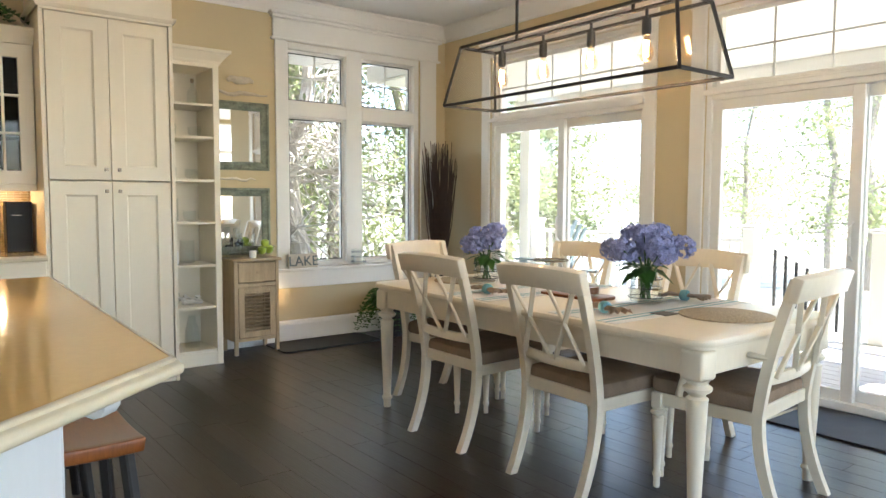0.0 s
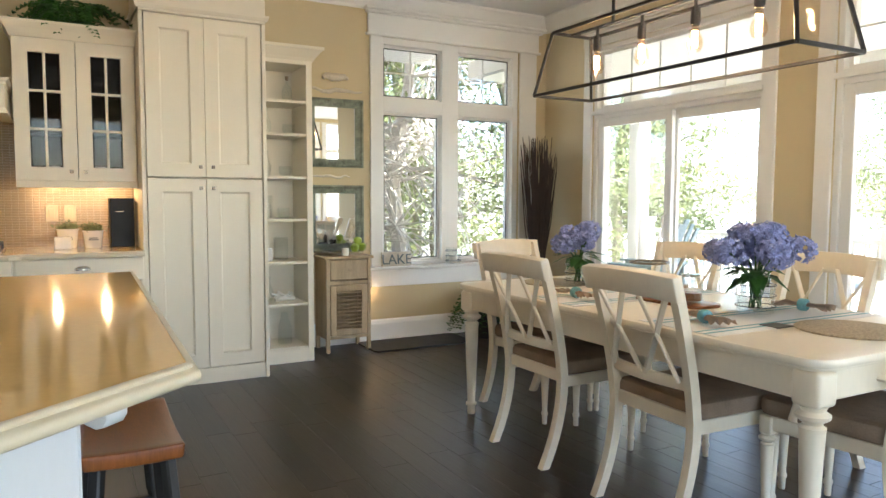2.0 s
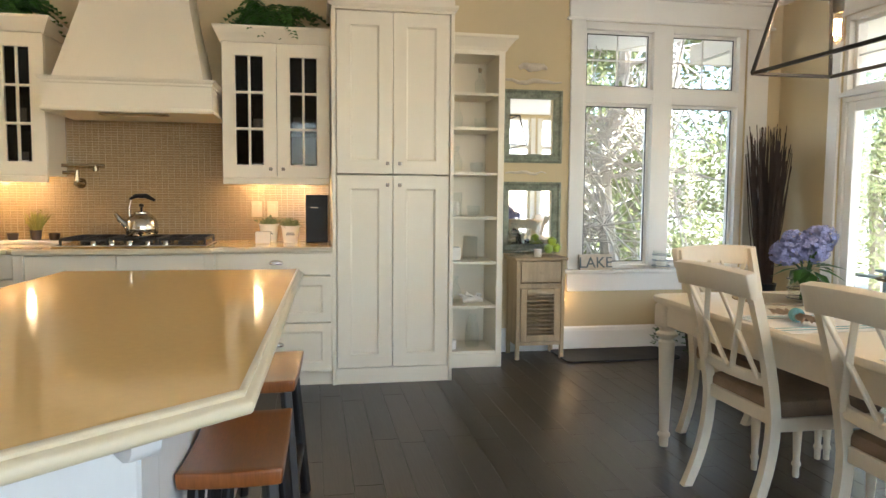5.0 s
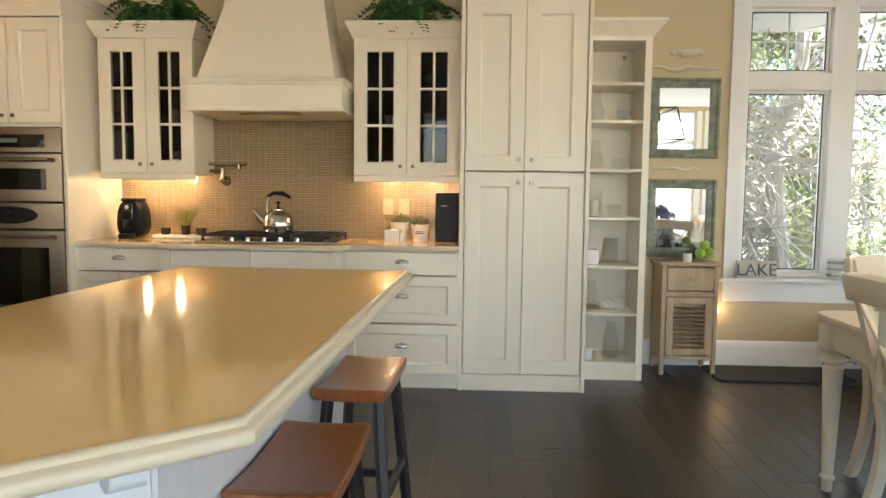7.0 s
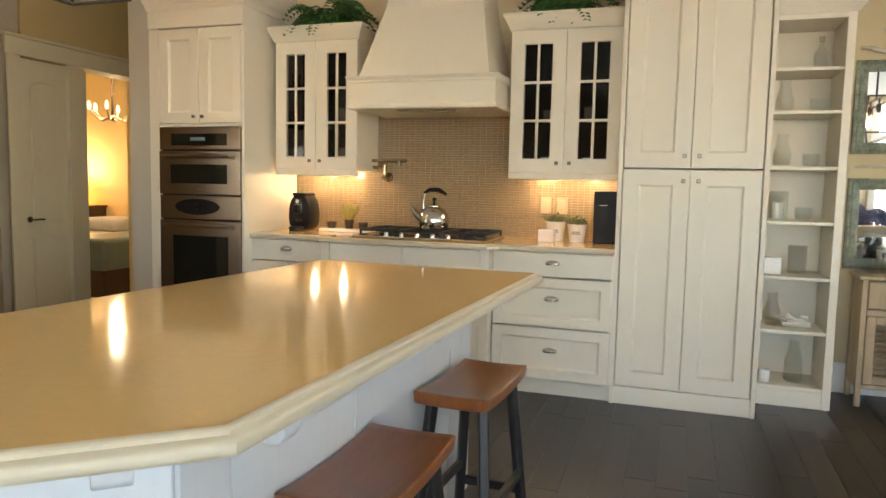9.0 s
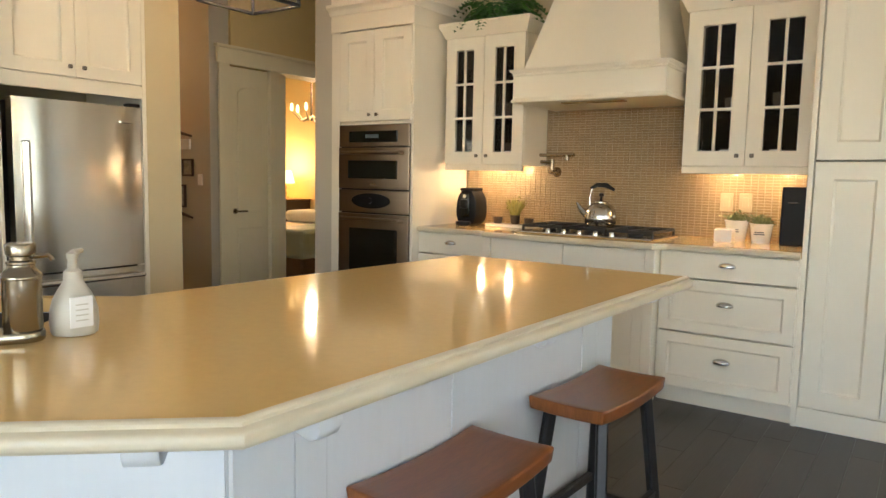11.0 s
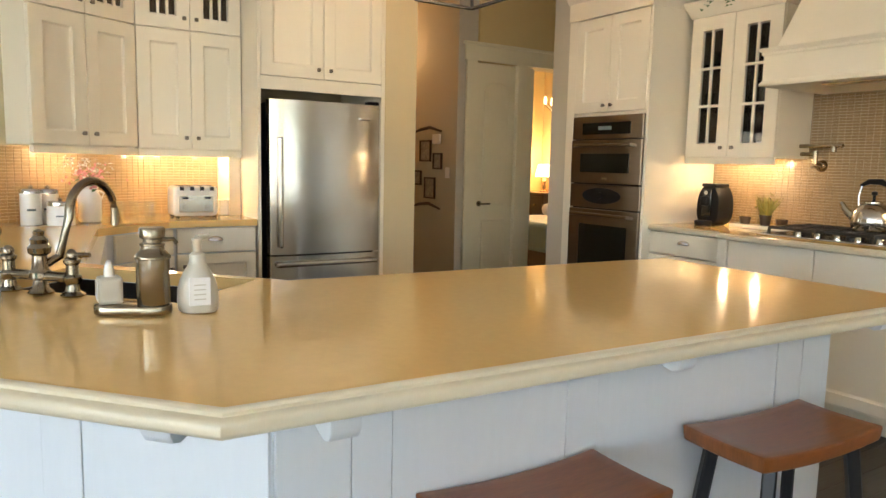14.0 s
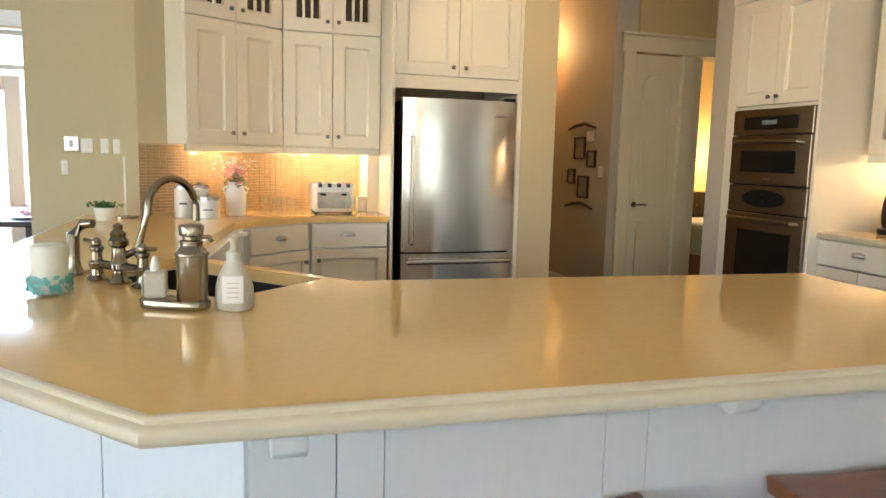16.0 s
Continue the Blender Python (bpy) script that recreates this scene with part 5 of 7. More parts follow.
for nm, pr, x, y, z in (("glass_bottle", BOTTLE, 1.50, 5.2, 1.985), ("glass_vase", VASE, 1.32, 5.2, 1.74), ("glass_cup", CUP, 1.50, 5.17, 1.74), ("glass_vase", VASE, 1.33, 5.25, 1.42),
                        ("glass_cup", CUP, 1.48, 5.2, 1.42), ("glass_jar", CYL, 1.32, 5.2, 1.10), ("glass_cup", CUP, 1.46, 5.2, 1.10), ("glass_jar", CYL, 1.45, 5.25, 0.775),
                        ("glass_vase", VASE, 1.32, 5.2, 0.455), ("glass_bottle", JUG, 1.46, 5.2, 0.12)):
    vessel(nm, "clear glass vessel standing on a cream shelf", pr, (x, y, z), JAR, GLS, cat="glassware")
single("cork_stopper", lathe([(0.012, 0), (0.015, 0.03)], 12, (1.50, 5.2, 2.155)), OAK, "cork stopper in a clear glass bottle", "stopper")
single("pillar_candle", lathe([(0.032, 0), (0.033, 0.1), (0.03, 0.103), (0, 0.1)], 18, (1.32, 5.2, 1.106)), WAX, "ivory pillar candle inside a glass jar", "candle", smooth=True)
single("small_white_box", box(1.25, 5.12, 0.776, 1.35, 5.2, 0.875, 0.004), CERAMIC, "small white box on a cream shelf", "box")
single("white_votive", lathe([(0.03, 0), (0.034, 0.07), (0.03, 0.07), (0.028, 0.02)], 16, (1.29, 5.12, 0.121)), CERAMIC, "white votive cup on the bottom shelf", "candle holder", smooth=True)
b = bmesh.new()
rnd = random.Random(8)
for i in range(9):
    p = Vector((1.46 + rnd.uniform(-0.07, 0.07), 5.18 + rnd.uniform(-0.04, 0.04), 0.475))
    tube([p, p + Vector((rnd.uniform(-0.04, 0.04), rnd.uniform(-0.03, 0.03), rnd.uniform(0.02, 0.05))), p + Vector((rnd.uniform(-0.07, 0.07), rnd.uniform(-0.04, 0.04), rnd.uniform(0.0, 0.05)))], [0.018, 0.014, 0.006], 7, b)
tube([(1.385, 5.18, 0.472), (1.46, 5.175, 0.476), (1.535, 5.185, 0.472)], [0.016, 0.022, 0.016], 8, b)
single("white_coral", b, CERAMIC, "knobbly white coral branch on a shelf", "coral", smooth=True)

# ---- small louvred cabinet ----
nc = thing("small_cabinet", "weathered oak cabinet with drawer and louvred door", "cabinet", at=(1.99, 5.33, 0))
cx0, cx1, cy0, cy1 = 1.80, 2.185, 5.19, 5.47
part("cabinet_top", box(cx0 - 0.02, cy0 - 0.02, 0.765, cx1 + 0.02, cy1, 0.787, 0.004), OAK, nc)
for x in (cx0, cx1 - 0.03):
    for y in (cy0, cy1 - 0.03):
        part("leg", box(x, y, 0, x + 0.03, y + 0.03, 0.765, 0.003), OAK, nc)
bm = bmesh.new()
box(cx0 + 0.004, cy0 + 0.03, 0.11, cx0 + 0.016, cy1 - 0.03, 0.765, 0, bm)
box(cx1 - 0.016, cy0 + 0.03, 0.11, cx1 - 0.004, cy1 - 0.03, 0.765, 0, bm)
box(cx0 + 0.03, cy1 - 0.016, 0.11, cx1 - 0.03, cy1 - 0.006, 0.765, 0, bm)
box(cx0 + 0.016, cy0 + 0.01, 0.11, cx1 - 0.016, cy1 - 0.016, 0.125, 0, bm)
box(cx0 + 0.03, cy0 + 0.003, 0.555, cx1 - 0.03, cy0 + 0.02, 0.585, 0, bm)
box(cx0 + 0.03, cy0 + 0.003, 0.11, cx1 - 0.03, cy0 + 0.02, 0.135, 0, bm)
part("body", bm, OAK, nc)
d = part("drawer_front", box(cx0 + 0.034, cy0 - 0.004, 0.595, cx1 - 0.034, cy0 + 0.014, 0.755, 0.004), OAK, nc)
part("knob", tube([((cx0 + cx1) / 2, cy0 - 0.03, 0.675), ((cx0 + cx1) / 2, cy0 - 0.003, 0.675)], [0.013, 0.007], 10), OAK, d)
bm = bmesh.new()
dx0, dx1, dz0, dz1 = cx0 + 0.034, cx1 - 0.034, 0.14, 0.55
box(dx0, cy0 - 0.004, dz0, dx0 + 0.05, cy0 + 0.014, dz1, 0.003, bm)
box(dx1 - 0.05, cy0 - 0.004, dz0, dx1, cy0 + 0.014, dz1, 0.003, bm)
box(dx0 + 0.05, cy0 - 0.004, dz0, dx1 - 0.05, cy0 + 0.014, dz0 + 0.05, 0.003, bm)
box(dx0 + 0.05, cy0 - 0.004, dz1 - 0.05, dx1 - 0.05, cy0 + 0.014, dz1, 0.003, bm)
d = part("door", bm, OAK, nc)
for i in range(10):
    z = dz0 + 0.062 + i * 0.0305
    b = box(dx0 + 0.05, -0.012, -0.003, dx1 - 0.05, 0.012, 0.003, 0.001)
    b.transform(Matrix.Translation((0, cy0 + 0.005, z + 0.006)) @ Matrix.Rotation(radians(-35), 4, "X"))
    part("slat", b, OAK, d)
part("knob", tube([(dx0 + 0.02, cy0 - 0.03, 0.44), (dx0 + 0.02, cy0 - 0.003, 0.44)], [0.013, 0.007], 10), OAK, d)

# ---- mirrors, driftwood ----


def mirror(z0, z1, x0=1.745, x1=2.24):
    mi = thing("wall_mirror", "square mirror in a distressed green-grey frame", "mirror", "stacked wall mirrors", at=((x0 + x1) / 2, W, (z0 + z1) / 2))
    prof = [(0, 0), (0, 0.03), (0.015, 0.035), (0.03, 0.022), (0.055, 0.018), (0.07, 0.01), (0.07, 0)]
    b = bmesh.new()
    xs, zs = (x0, x1), (z0, z1)
    rings = []
    for cx_, cz, ix, iz in ((x0, z0, 1, 1), (x1, z0, -1, 1), (x1, z1, -1, -1), (x0, z1, 1, -1)):
        rings.append([b.verts.new((cx_ + ix * o, W - 0.002 - h, cz + iz * o)) for o, h in prof])
    for i in range(4):
        p, q = rings[i], rings[(i + 1) % 4]
        for j in range(len(prof)):
            k = (j + 1) % len(prof)
            b.faces.new((p[j], p[k], q[k], q[j]))
    bmesh.ops.recalc_face_normals(b, faces=b.faces[:])
    part("frame", b, VERDI, mi)
    part("mirror_glass", box(x0 + 0.06, W - 0.009, z0 + 0.06, x1 - 0.06, W - 0.004, z1 - 0.06), MIRROR, mi)


mirror(1.515, 2.085)
mirror(0.80, 1.365)


def driftwood(x0, x1, z, r, seed):
    rnd = random.Random(seed)
    pts = [(x0 + (x1 - x0) * i / 8, W - r * 1.05, z + rnd.uniform(-0.012, 0.012)) for i in range(9)]
    rs = [r * (0.35 + 0.65 * math.sin(math.pi * min(1, max(0.08, i / 8 + rnd.uniform(-0.06, 0.06))))) for i in range(9)]
    single("driftwood", tube(pts, rs, 9), DRIFT, "bleached driftwood stick fixed to the wall", "driftwood", "driftwood on the wall", smooth=True)


driftwood(1.88, 2.10, 2.26, 0.034, 1)
driftwood(1.76, 2.23, 2.15, 0.019, 2)
driftwood(1.78, 2.12, 1.44, 0.012, 3)

# ---- porch, yard and trees ----
ground = part("ground", box(-60, -60, -0.75, 80, 80, -0.7), GRASS)
tagged(ground, "dry sunlit meadow ground", "ground", kind="structure")
dk = thing("deck", "grey weathered board deck outside the doors", "deck", kind="structure", at=(5.8, 2.5, -0.08))
for i in range(20):
    part("deck_board", box(E + 0.21 + i * 0.145, -0.35, -0.11, E + 0.35 + i * 0.145, 7.5, -0.08, 0.004), DECKWOOD, dk)
part("deck_frame", box(E + 0.21, -0.35, -0.7, 7.08, 7.5, -0.112), DECKWOOD, dk)
pr = thing("porch_roof", "white beadboard porch ceiling with beam", "porch roof", kind="structure", at=(5.6, 2, 2.7))
for i in range(17):
    part("soffit_board", box(E + 0.2, -0.35 + i * 0.44, 2.68, 7.3, -0.35 + i * 0.44 + 0.436, 2.70, 0.003), WHITE, pr)
part("beam", box(6.85, -0.35, 2.40, 7.05, 7.3, 2.68, 0.006), WHITE, pr)
part("roof", box(E + 0.2, -0.35, 2.71, 7.4, 7.35, 2.9), WHITE, pr)
for y in (7.08, -0.15):
    p = thing("porch_post", "white square porch post", "post", "porch posts", at=(6.95, y, -0.08))
    part("shaft", box(6.85, y - 0.1, -0.08, 7.05, y + 0.1, 2.40, 0.008), WHITE, p)
    part("plinth", box(6.82, y - 0.13, -0.08, 7.08, y + 0.13, 0.1, 0.006), WHITE, p)


def railing(p, q, n, newel=True, rods=MATBLACK):
    r = thing("deck_railing", "white deck railing with slim balusters", "railing", "deck railings", at=p)
    p, q = Vector(p), Vector(q)
    part("top_rail", bar(p + Vector((0, 0, 0.92)), q + Vector((0, 0, 0.92)), 0.09, 0.05, 0.006), WHITE, r)
    part("bottom_rail", bar(p + Vector((0, 0, 0.12)), q + Vector((0, 0, 0.12)), 0.06, 0.05, 0.006), WHITE, r)
    for i in range(1, n):
        c = p.lerp(q, i / n)
        part("baluster", bar(c + Vector((0, 0, 0.12)), c + Vector((0, 0, 0.91)), 0.03, 0.03, 0.003), rods, r)
    if newel:
        for c in (p, q):
            b = box(c.x - 0.07, c.y - 0.07, c.z, c.x + 0.07, c.y + 0.07, c.z + 1.05, 0.006)
            box(c.x - 0.09, c.y - 0.09, c.z + 1.05, c.x + 0.09, c.y + 0.09, c.z + 1.09, 0.01, b)
            part("newel", b, WHITE, r)


railing((6.95, 6.9, -0.08), (6.95, 3.68, -0.08), 26, rods=WHITE)
railing((6.98, 3.55, -0.08), (8.1, 3.05, -0.7), 9, False)
railing((6.95, 2.4, -0.08), (6.95, -0.05, -0.08), 20)

adk = thing("garden_chair", "grey-blue slatted garden chair on the deck", "garden chair", m=pose(5.67, 5.78, -0.08, 0, 0, 195))
for i in range(5):
    x = (i - 2) * 0.105
    part("back_slat", bar((x, 0.3, 0.3), (x * 1.15, 0.62, 1.12 - 0.05 * abs(i - 2)), 0.095, 0.02, 0.004), TEAL, adk)
for i in range(5):
    part("seat_slat", box(-0.26, -0.28 + i * 0.12, 0.36 - i * 0.022, 0.26, -0.17 + i * 0.12, 0.38 - i * 0.022, 0.003), TEAL, adk)
for s in (-1, 1):
    part("arm", box(s * 0.3 - 0.07, -0.35, 0.6, s * 0.3 + 0.07, 0.45, 0.625, 0.004), TEAL, adk)
    part("leg", box(s * 0.3 - 0.02, -0.3, 0, s * 0.3 + 0.02, -0.2, 0.6, 0.003), TEAL, adk)
    part("leg", box(s * 0.3 - 0.02, 0.34, 0, s * 0.3 + 0.02, 0.44, 0.6, 0.003), TEAL, adk)


def tree(x, y, h, spread, seed, dead=False):
    rnd = random.Random(seed)
    t = thing("tree", "bare tangled conifer with pale dead branches" if dead else "leafy green tree in full sun", "tree", "trees round the house", at=(x, y, -0.7))
    b = bmesh.new()
    pts = [(x + rnd.uniform(-0.1, 0.1) * i, y + rnd.uniform(-0.1, 0.1) * i, -0.72 + h * i / 6) for i in range(7)]
    tube(pts, [h * 0.018 * (1 - 0.13 * i) for i in range(7)], 9, b)
    tips = []
    for k in range(60 if dead else 26):
        z = rnd.uniform(0.04, 0.97) * h if dead else rnd.uniform(0.12, 0.97) * h
        i = min(5, int(z / h * 6))
        f = z / h * 6 - i
        o = Vector(pts[i]).lerp(Vector(pts[i + 1]), f)
        a = rnd.uniform(0, math.tau)
        ln = spread * rnd.uniform(0.5, 1.0) * (1.1 - 0.6 * z / h)
        e = o + Vector((math.cos(a) * ln, math.sin(a) * ln, rnd.uniform(-0.25, 0.35) * ln))
        mid = o.lerp(e, 0.5) + Vector((rnd.uniform(-0.2, 0.2), rnd.uniform(-0.2, 0.2), rnd.uniform(0, 0.3))) * 0.5
        tube([o, mid, e], [0.035, 0.02, 0.006], 6, b)
        tips += [mid, e, mid.lerp(e, 0.5), o.lerp(mid, 0.6)]
        if dead:
            for _ in range(14):
                s = o.lerp(e, rnd.uniform(0.2, 1))
                q = s + Vector((rnd.gauss(0, 0.35), rnd.gauss(0, 0.35), rnd.gauss(-0.1, 0.35)))
                r2 = q + Vector((rnd.gauss(0, 0.3), rnd.gauss(0, 0.3), rnd.gauss(-0.15, 0.25)))
                tube([s, q, r2], [0.013, 0.009, 0.004], 5, b)
    part("trunk", b, BLEACH if dead else BARK, t)
    b = bmesh.new()
    for p in tips:
        k = rnd.uniform(0.25, 0.45) * spread / 2
        if dead and rnd.random() < 0.97:
            continue
        leaves(22 if dead else 130, (k, k, k * 0.7), p, 0.09 if dead else 0.12, b, rnd=rnd)
    part("crown", b, TREELEAF, t)


for i, (x, y, h, s, dead) in enumerate(((3.9, 8.3, 7, 1.5, True), (2.7, 8.8, 8, 1.6, True), (5.6, 10.2, 8, 2.2, False), (8.2, 10.4, 7, 2.2, False), (4.6, 13.5, 11, 2.8, False), (8.5, 12.5, 10, 2.8, False),
                                        (10.6, 11.4, 8, 2.2, False), (16.5, 6.2, 9, 2.6, False), (20, 4.0, 9, 2.6, False), (25, 17.5, 9, 2.8, False), (11.8, 11.2, 7, 1.8, False), (21, 9.0, 9, 2.6, False), (24, 13.2, 8, 2.6, False), (17.0, -1.5, 8, 2.6, False), (1.0, 13, 11, 2.8, False), (3.2, 12.2, 9, 2.6, False), (6.4, 13.0, 10, 2.8, False), (4.3, 10.8, 5, 2.0, False), (2.2, 16, 13, 3.2, False), (7.5, 16, 12, 3.2, False), (5.0, 18, 13, 3.4, False))):
    tree(x, y, h, s, 20 + i, dead)

# ---- on the range wall counter ----
CT = 0.9205
ck = thing("gas_cooktop", "steel gas cooktop with black iron grates", "cooktop", at=(-0.83, 4.9, CT))
part("tray", box(-1.27, 4.66, CT, -0.37, 5.18, CT + 0.014, 0.006), STEEL, ck)
for gx in (-1.11, -0.82, -0.53):
    b = bmesh.new()
    x0, x1, y0, y1, z = gx - 0.135, gx + 0.135, 4.745, 5.16, CT + 0.045
    for p, q in (((x0, y0), (x1, y0)), ((x0, y1), (x1, y1)), ((x0, y0), (x0, y1)), ((x1, y0), (x1, y1)), ((gx, y0), (gx, y1)), ((x0, 4.85), (x1, 4.85)), ((x0, 5.06), (x1, 5.06))):
        bar((*p, z), (*q, z), 0.013, 0.016, 0.002, b)
    for p in ((x0, y0), (x1, y0), (x0, y1), (x1, y1)):
        bar((*p, CT + 0.012), (*p, z), 0.014, 0.014, 0.002, b)
    part("grate", b, MATBLACK, ck, "black cast-iron grate")
    for yy in (4.85, 5.06):
        part("burner", lathe([(0.045, 0), (0.045, 0.012), (0.03, 0.02), (0.0, 0.02)], 18, (gx, yy, CT + 0.013)), MATBLACK, ck)
for i in range(5):
    part("knob", lathe([(0.018, 0), (0.018, 0.012), (0.013, 0.026), (0, 0.027)], 14, (-1.04 + i * 0.105, 4.695, CT + 0.013)), CHROME, ck, "chrome control knob", smooth=True)

kt = thing("kettle", "polished steel whistling kettle with black handle", "kettle", at=(-0.83, 5.02, CT + 0.053))
kz = CT + 0.0535
part("body", lathe([(0.085, 0), (0.098, 0.012), (0.104, 0.05), (0.095, 0.10), (0.07, 0.135), (0.045, 0.147), (0.045, 0.155), (0.03, 0.162), (0, 0.165)], 28, (-0.83, 5.02, kz)), CHROME, kt, smooth=True)
part("lid_knob", lathe([(0.008, 0), (0.008, 0.025), (0.016, 0.03), (0.014, 0.045), (0, 0.05)], 12, (-0.83, 5.02, kz + 0.163)), BLACK, kt, smooth=True)
part("spout", tube([(-0.91, 5.0, kz + 0.06), (-0.955, 4.99, kz + 0.10), (-0.985, 4.985, kz + 0.145)], [0.026, 0.018, 0.012], 12), CHROME, kt, smooth=True)
part("handle", tube([(-0.90, 5.01, kz + 0.24), (-0.86, 5.015, kz + 0.262), (-0.80, 5.02, kz + 0.262), (-0.745, 5.025, kz + 0.232)], [0.008, 0.015, 0.017, 0.009], 10), BLACK, kt, smooth=True)
part("bracket", tube([(-0.90, 5.01, kz + 0.10), (-0.905, 5.01, kz + 0.18), (-0.89, 5.01, kz + 0.245)], 0.005, 8), CHROME, kt, smooth=True)

pc = thing("pod_coffee_machine", "black rounded capsule coffee machine", "coffee machine", at=(-1.845, 5.03, CT))
egg = [(0.09 * math.copysign(abs(math.cos(a)) ** 0.75, math.cos(a)) * (1 - 0.14 * math.sin(a)), 0.133 + 0.133 * math.copysign(abs(math.sin(a)) ** 0.8, math.sin(a))) for a in (math.tau * i / 32 for i in range(32))]
b = prism(egg, -0.085, 0.075, bev=0.022)
b.transform(Matrix.Translation((-1.845, 5.05, CT)) @ Matrix.Rotation(radians(90), 4, "X"))
part("body", b, BLACK, pc, smooth=True)
part("lid", box(-1.90, 4.975, CT + 0.25, -1.79, 5.12, CT + 0.272, 0.009, seg=3), BLACK, pc, smooth=True)
part("front_plate", box(-1.88, 4.962, CT + 0.06, -1.81, 4.978, CT + 0.235, 0.007, seg=3), DARKGLASS, pc, "glossy black front", smooth=True)
part("spout_head", box(-1.875, 4.93, CT + 0.125, -1.815, 4.97, CT + 0.19, 0.014, seg=3), BLACK, pc, smooth=True)
part("drip_tray", lathe([(0.05, 0), (0.055, 0.01), (0.055, 0.03), (0.046, 0.032)], 18, (-1.845, 4.945, CT)), BLACK, pc)
part("button_ring", tube([(-1.845, 4.965, CT + 0.212), (-1.845, 4.955, CT + 0.212)], 0.014, 14), STEEL, pc)

tr = single("serving_tray", prism(rounded(-1.72, 5.02, -1.30, 5.15, 0.03), CT, CT + 0.022, bev=0.006), CERAMIC, "long white ceramic tray on the counter", "tray", smooth=True)


def pot_plant(name, label, x, y, z, r, h, grass=0.12, seed=0, pot=CERAMIC, leafm=LEAF, tuft=60, lettered=False):
    p = thing(name, label, "potted plant", at=(x, y, z))
    part("pot", lathe([(r * 0.78, 0), (r * 0.8, 0.004), (r, h * 0.93), (r * 1.08, h * 0.94), (r * 1.08, h), (r * 0.94, h), (r * 0.9, h * 0.85)], 20, (x, y, z)), pot, p, smooth=True)
    part("soil", lathe([(r * 0.91, h * 0.86), (0, h * 0.88)], 16, (x, y, z)), SOIL, p)
    rnd = random.Random(seed)
    b = bmesh.new()
    for _ in range(tuft):
        a, k = rnd.uniform(0, math.tau), rnd.uniform(0, r * 0.8)
        o = Vector((x + math.cos(a) * k, y + math.sin(a) * k, z + h * 0.86))
        lean = Vector((math.cos(a), math.sin(a), 0)) * grass * rnd.uniform(0.1, 0.6)
        top = o + lean + Vector((0, 0, grass * rnd.uniform(0.6, 1.1)))
        s = Vector((-math.sin(a), math.cos(a), 0)) * 0.006
        mid = o.lerp(top, 0.5) - lean * 0.15
        v = [b.verts.new(q) for q in (o - s, o + s, mid + s * 1.6, top, mid - s * 1.6)]
        b.faces.new(v)
    leaves(tuft, (r * 0.6, r * 0.6, grass * 0.25), (x, y, z + h + grass * 0.35), 0.028, b, rnd=rnd)
    part("foliage", b, leafm, p)
    if lettered:
        bb = bmesh.new()
        for i, (w2, dz) in enumerate(((0.05, 0.55), (0.06, 0.45))):
            box(x - w2 / 2, y - r * 0.97, z + h * dz, x + w2 / 2, y - r * 0.9, z + h * dz + 0.006, 0, bb)
        part("lettering", bb, LETTER, p, "small dark lettering")
    return p


pot_plant("herb_pot", "tall grassy herb in a small dark pot on a tray", -1.50, 5.09, CT + 0.0225, 0.035, 0.065, 0.13, 1, FRAMEWOOD, DRYLEAF, 60)
for x in (-1.64, -1.39):
    vessel("seedling_pot", "small brown pot on a white tray", [(0.028, 0), (0.036, 0.045)], (x, 5.09, CT + 0.0225), FRAMEWOOD, "small pots on the tray", cat="pot")
pot_plant("white_plant_pot", "white lettered pot with small green herb", -0.02, 5.15, CT, 0.065, 0.125, 0.055, 3, CERAMIC, SAGE, 90, True)
pot_plant("white_plant_pot", "white lettered pot with small green herb", 0.13, 5.09, CT, 0.062, 0.115, 0.055, 4, CERAMIC, SAGE, 90, True)
single("white_cube_box", box(-0.10, 4.95, CT, 0.0, 5.04, CT + 0.08, 0.006), CERAMIC, "small white ceramic box on the counter", "box")
bx = thing("black_gift_box", "tall black box with faint script on the counter", "box", at=(0.31, 5.12, CT))
part("body", box(0.235, 5.05, CT, 0.385, 5.2, CT + 0.33, 0.004), BLACK, bx)
part("lettering", box(0.27, 5.047, CT + 0.24, 0.32, 5.0495, CT + 0.2435), KNOB, bx, "faint silver script")
for x in (-0.11, 0.0):
    o = thing("wall_outlet", "cream outlet plate on the mosaic backsplash", "outlet", "outlets on the range wall", at=(x, K, 1.15))
    part("plate", box(x - 0.038, K - 0.013, 1.09, x + 0.038, K - 0.0065, 1.205, 0.003), ALMOND, o)
    part("socket", box(x - 0.017, K - 0.016, 1.115, x + 0.017, K - 0.0125, 1.18, 0.003), ALMOND, o)
pf = thing("pot_filler", "nickel folding pot filler tap on the wall", "tap", at=(-1.27, K, 1.32))
part("wall_flange", tube([(-1.27, K - 0.005, 1.318), (-1.27, K - 0.014, 1.318), (-1.27, K - 0.034, 1.318)], [0.036, 0.034, 0.02], 18), NICKEL, pf, smooth=True)
part("valve", tube([(-1.27, K - 0.03, 1.318), (-1.27, K - 0.105, 1.318)], 0.017, 14), NICKEL, pf, smooth=True)
part("riser", tube([(-1.27, K - 0.085, 1.31), (-1.27, K - 0.085, 1.405)], 0.015, 12), NICKEL, pf, smooth=True)
part("lower_arm", tube([(-1.27, K - 0.085, 1.387), (-1.45, K - 0.1, 1.387)], 0.012, 10), NICKEL, pf, smooth=True)
part("joint", tube([(-1.45, K - 0.1, 1.366), (-1.45, K - 0.1, 1.452)], 0.019, 12), NICKEL, pf, smooth=True)
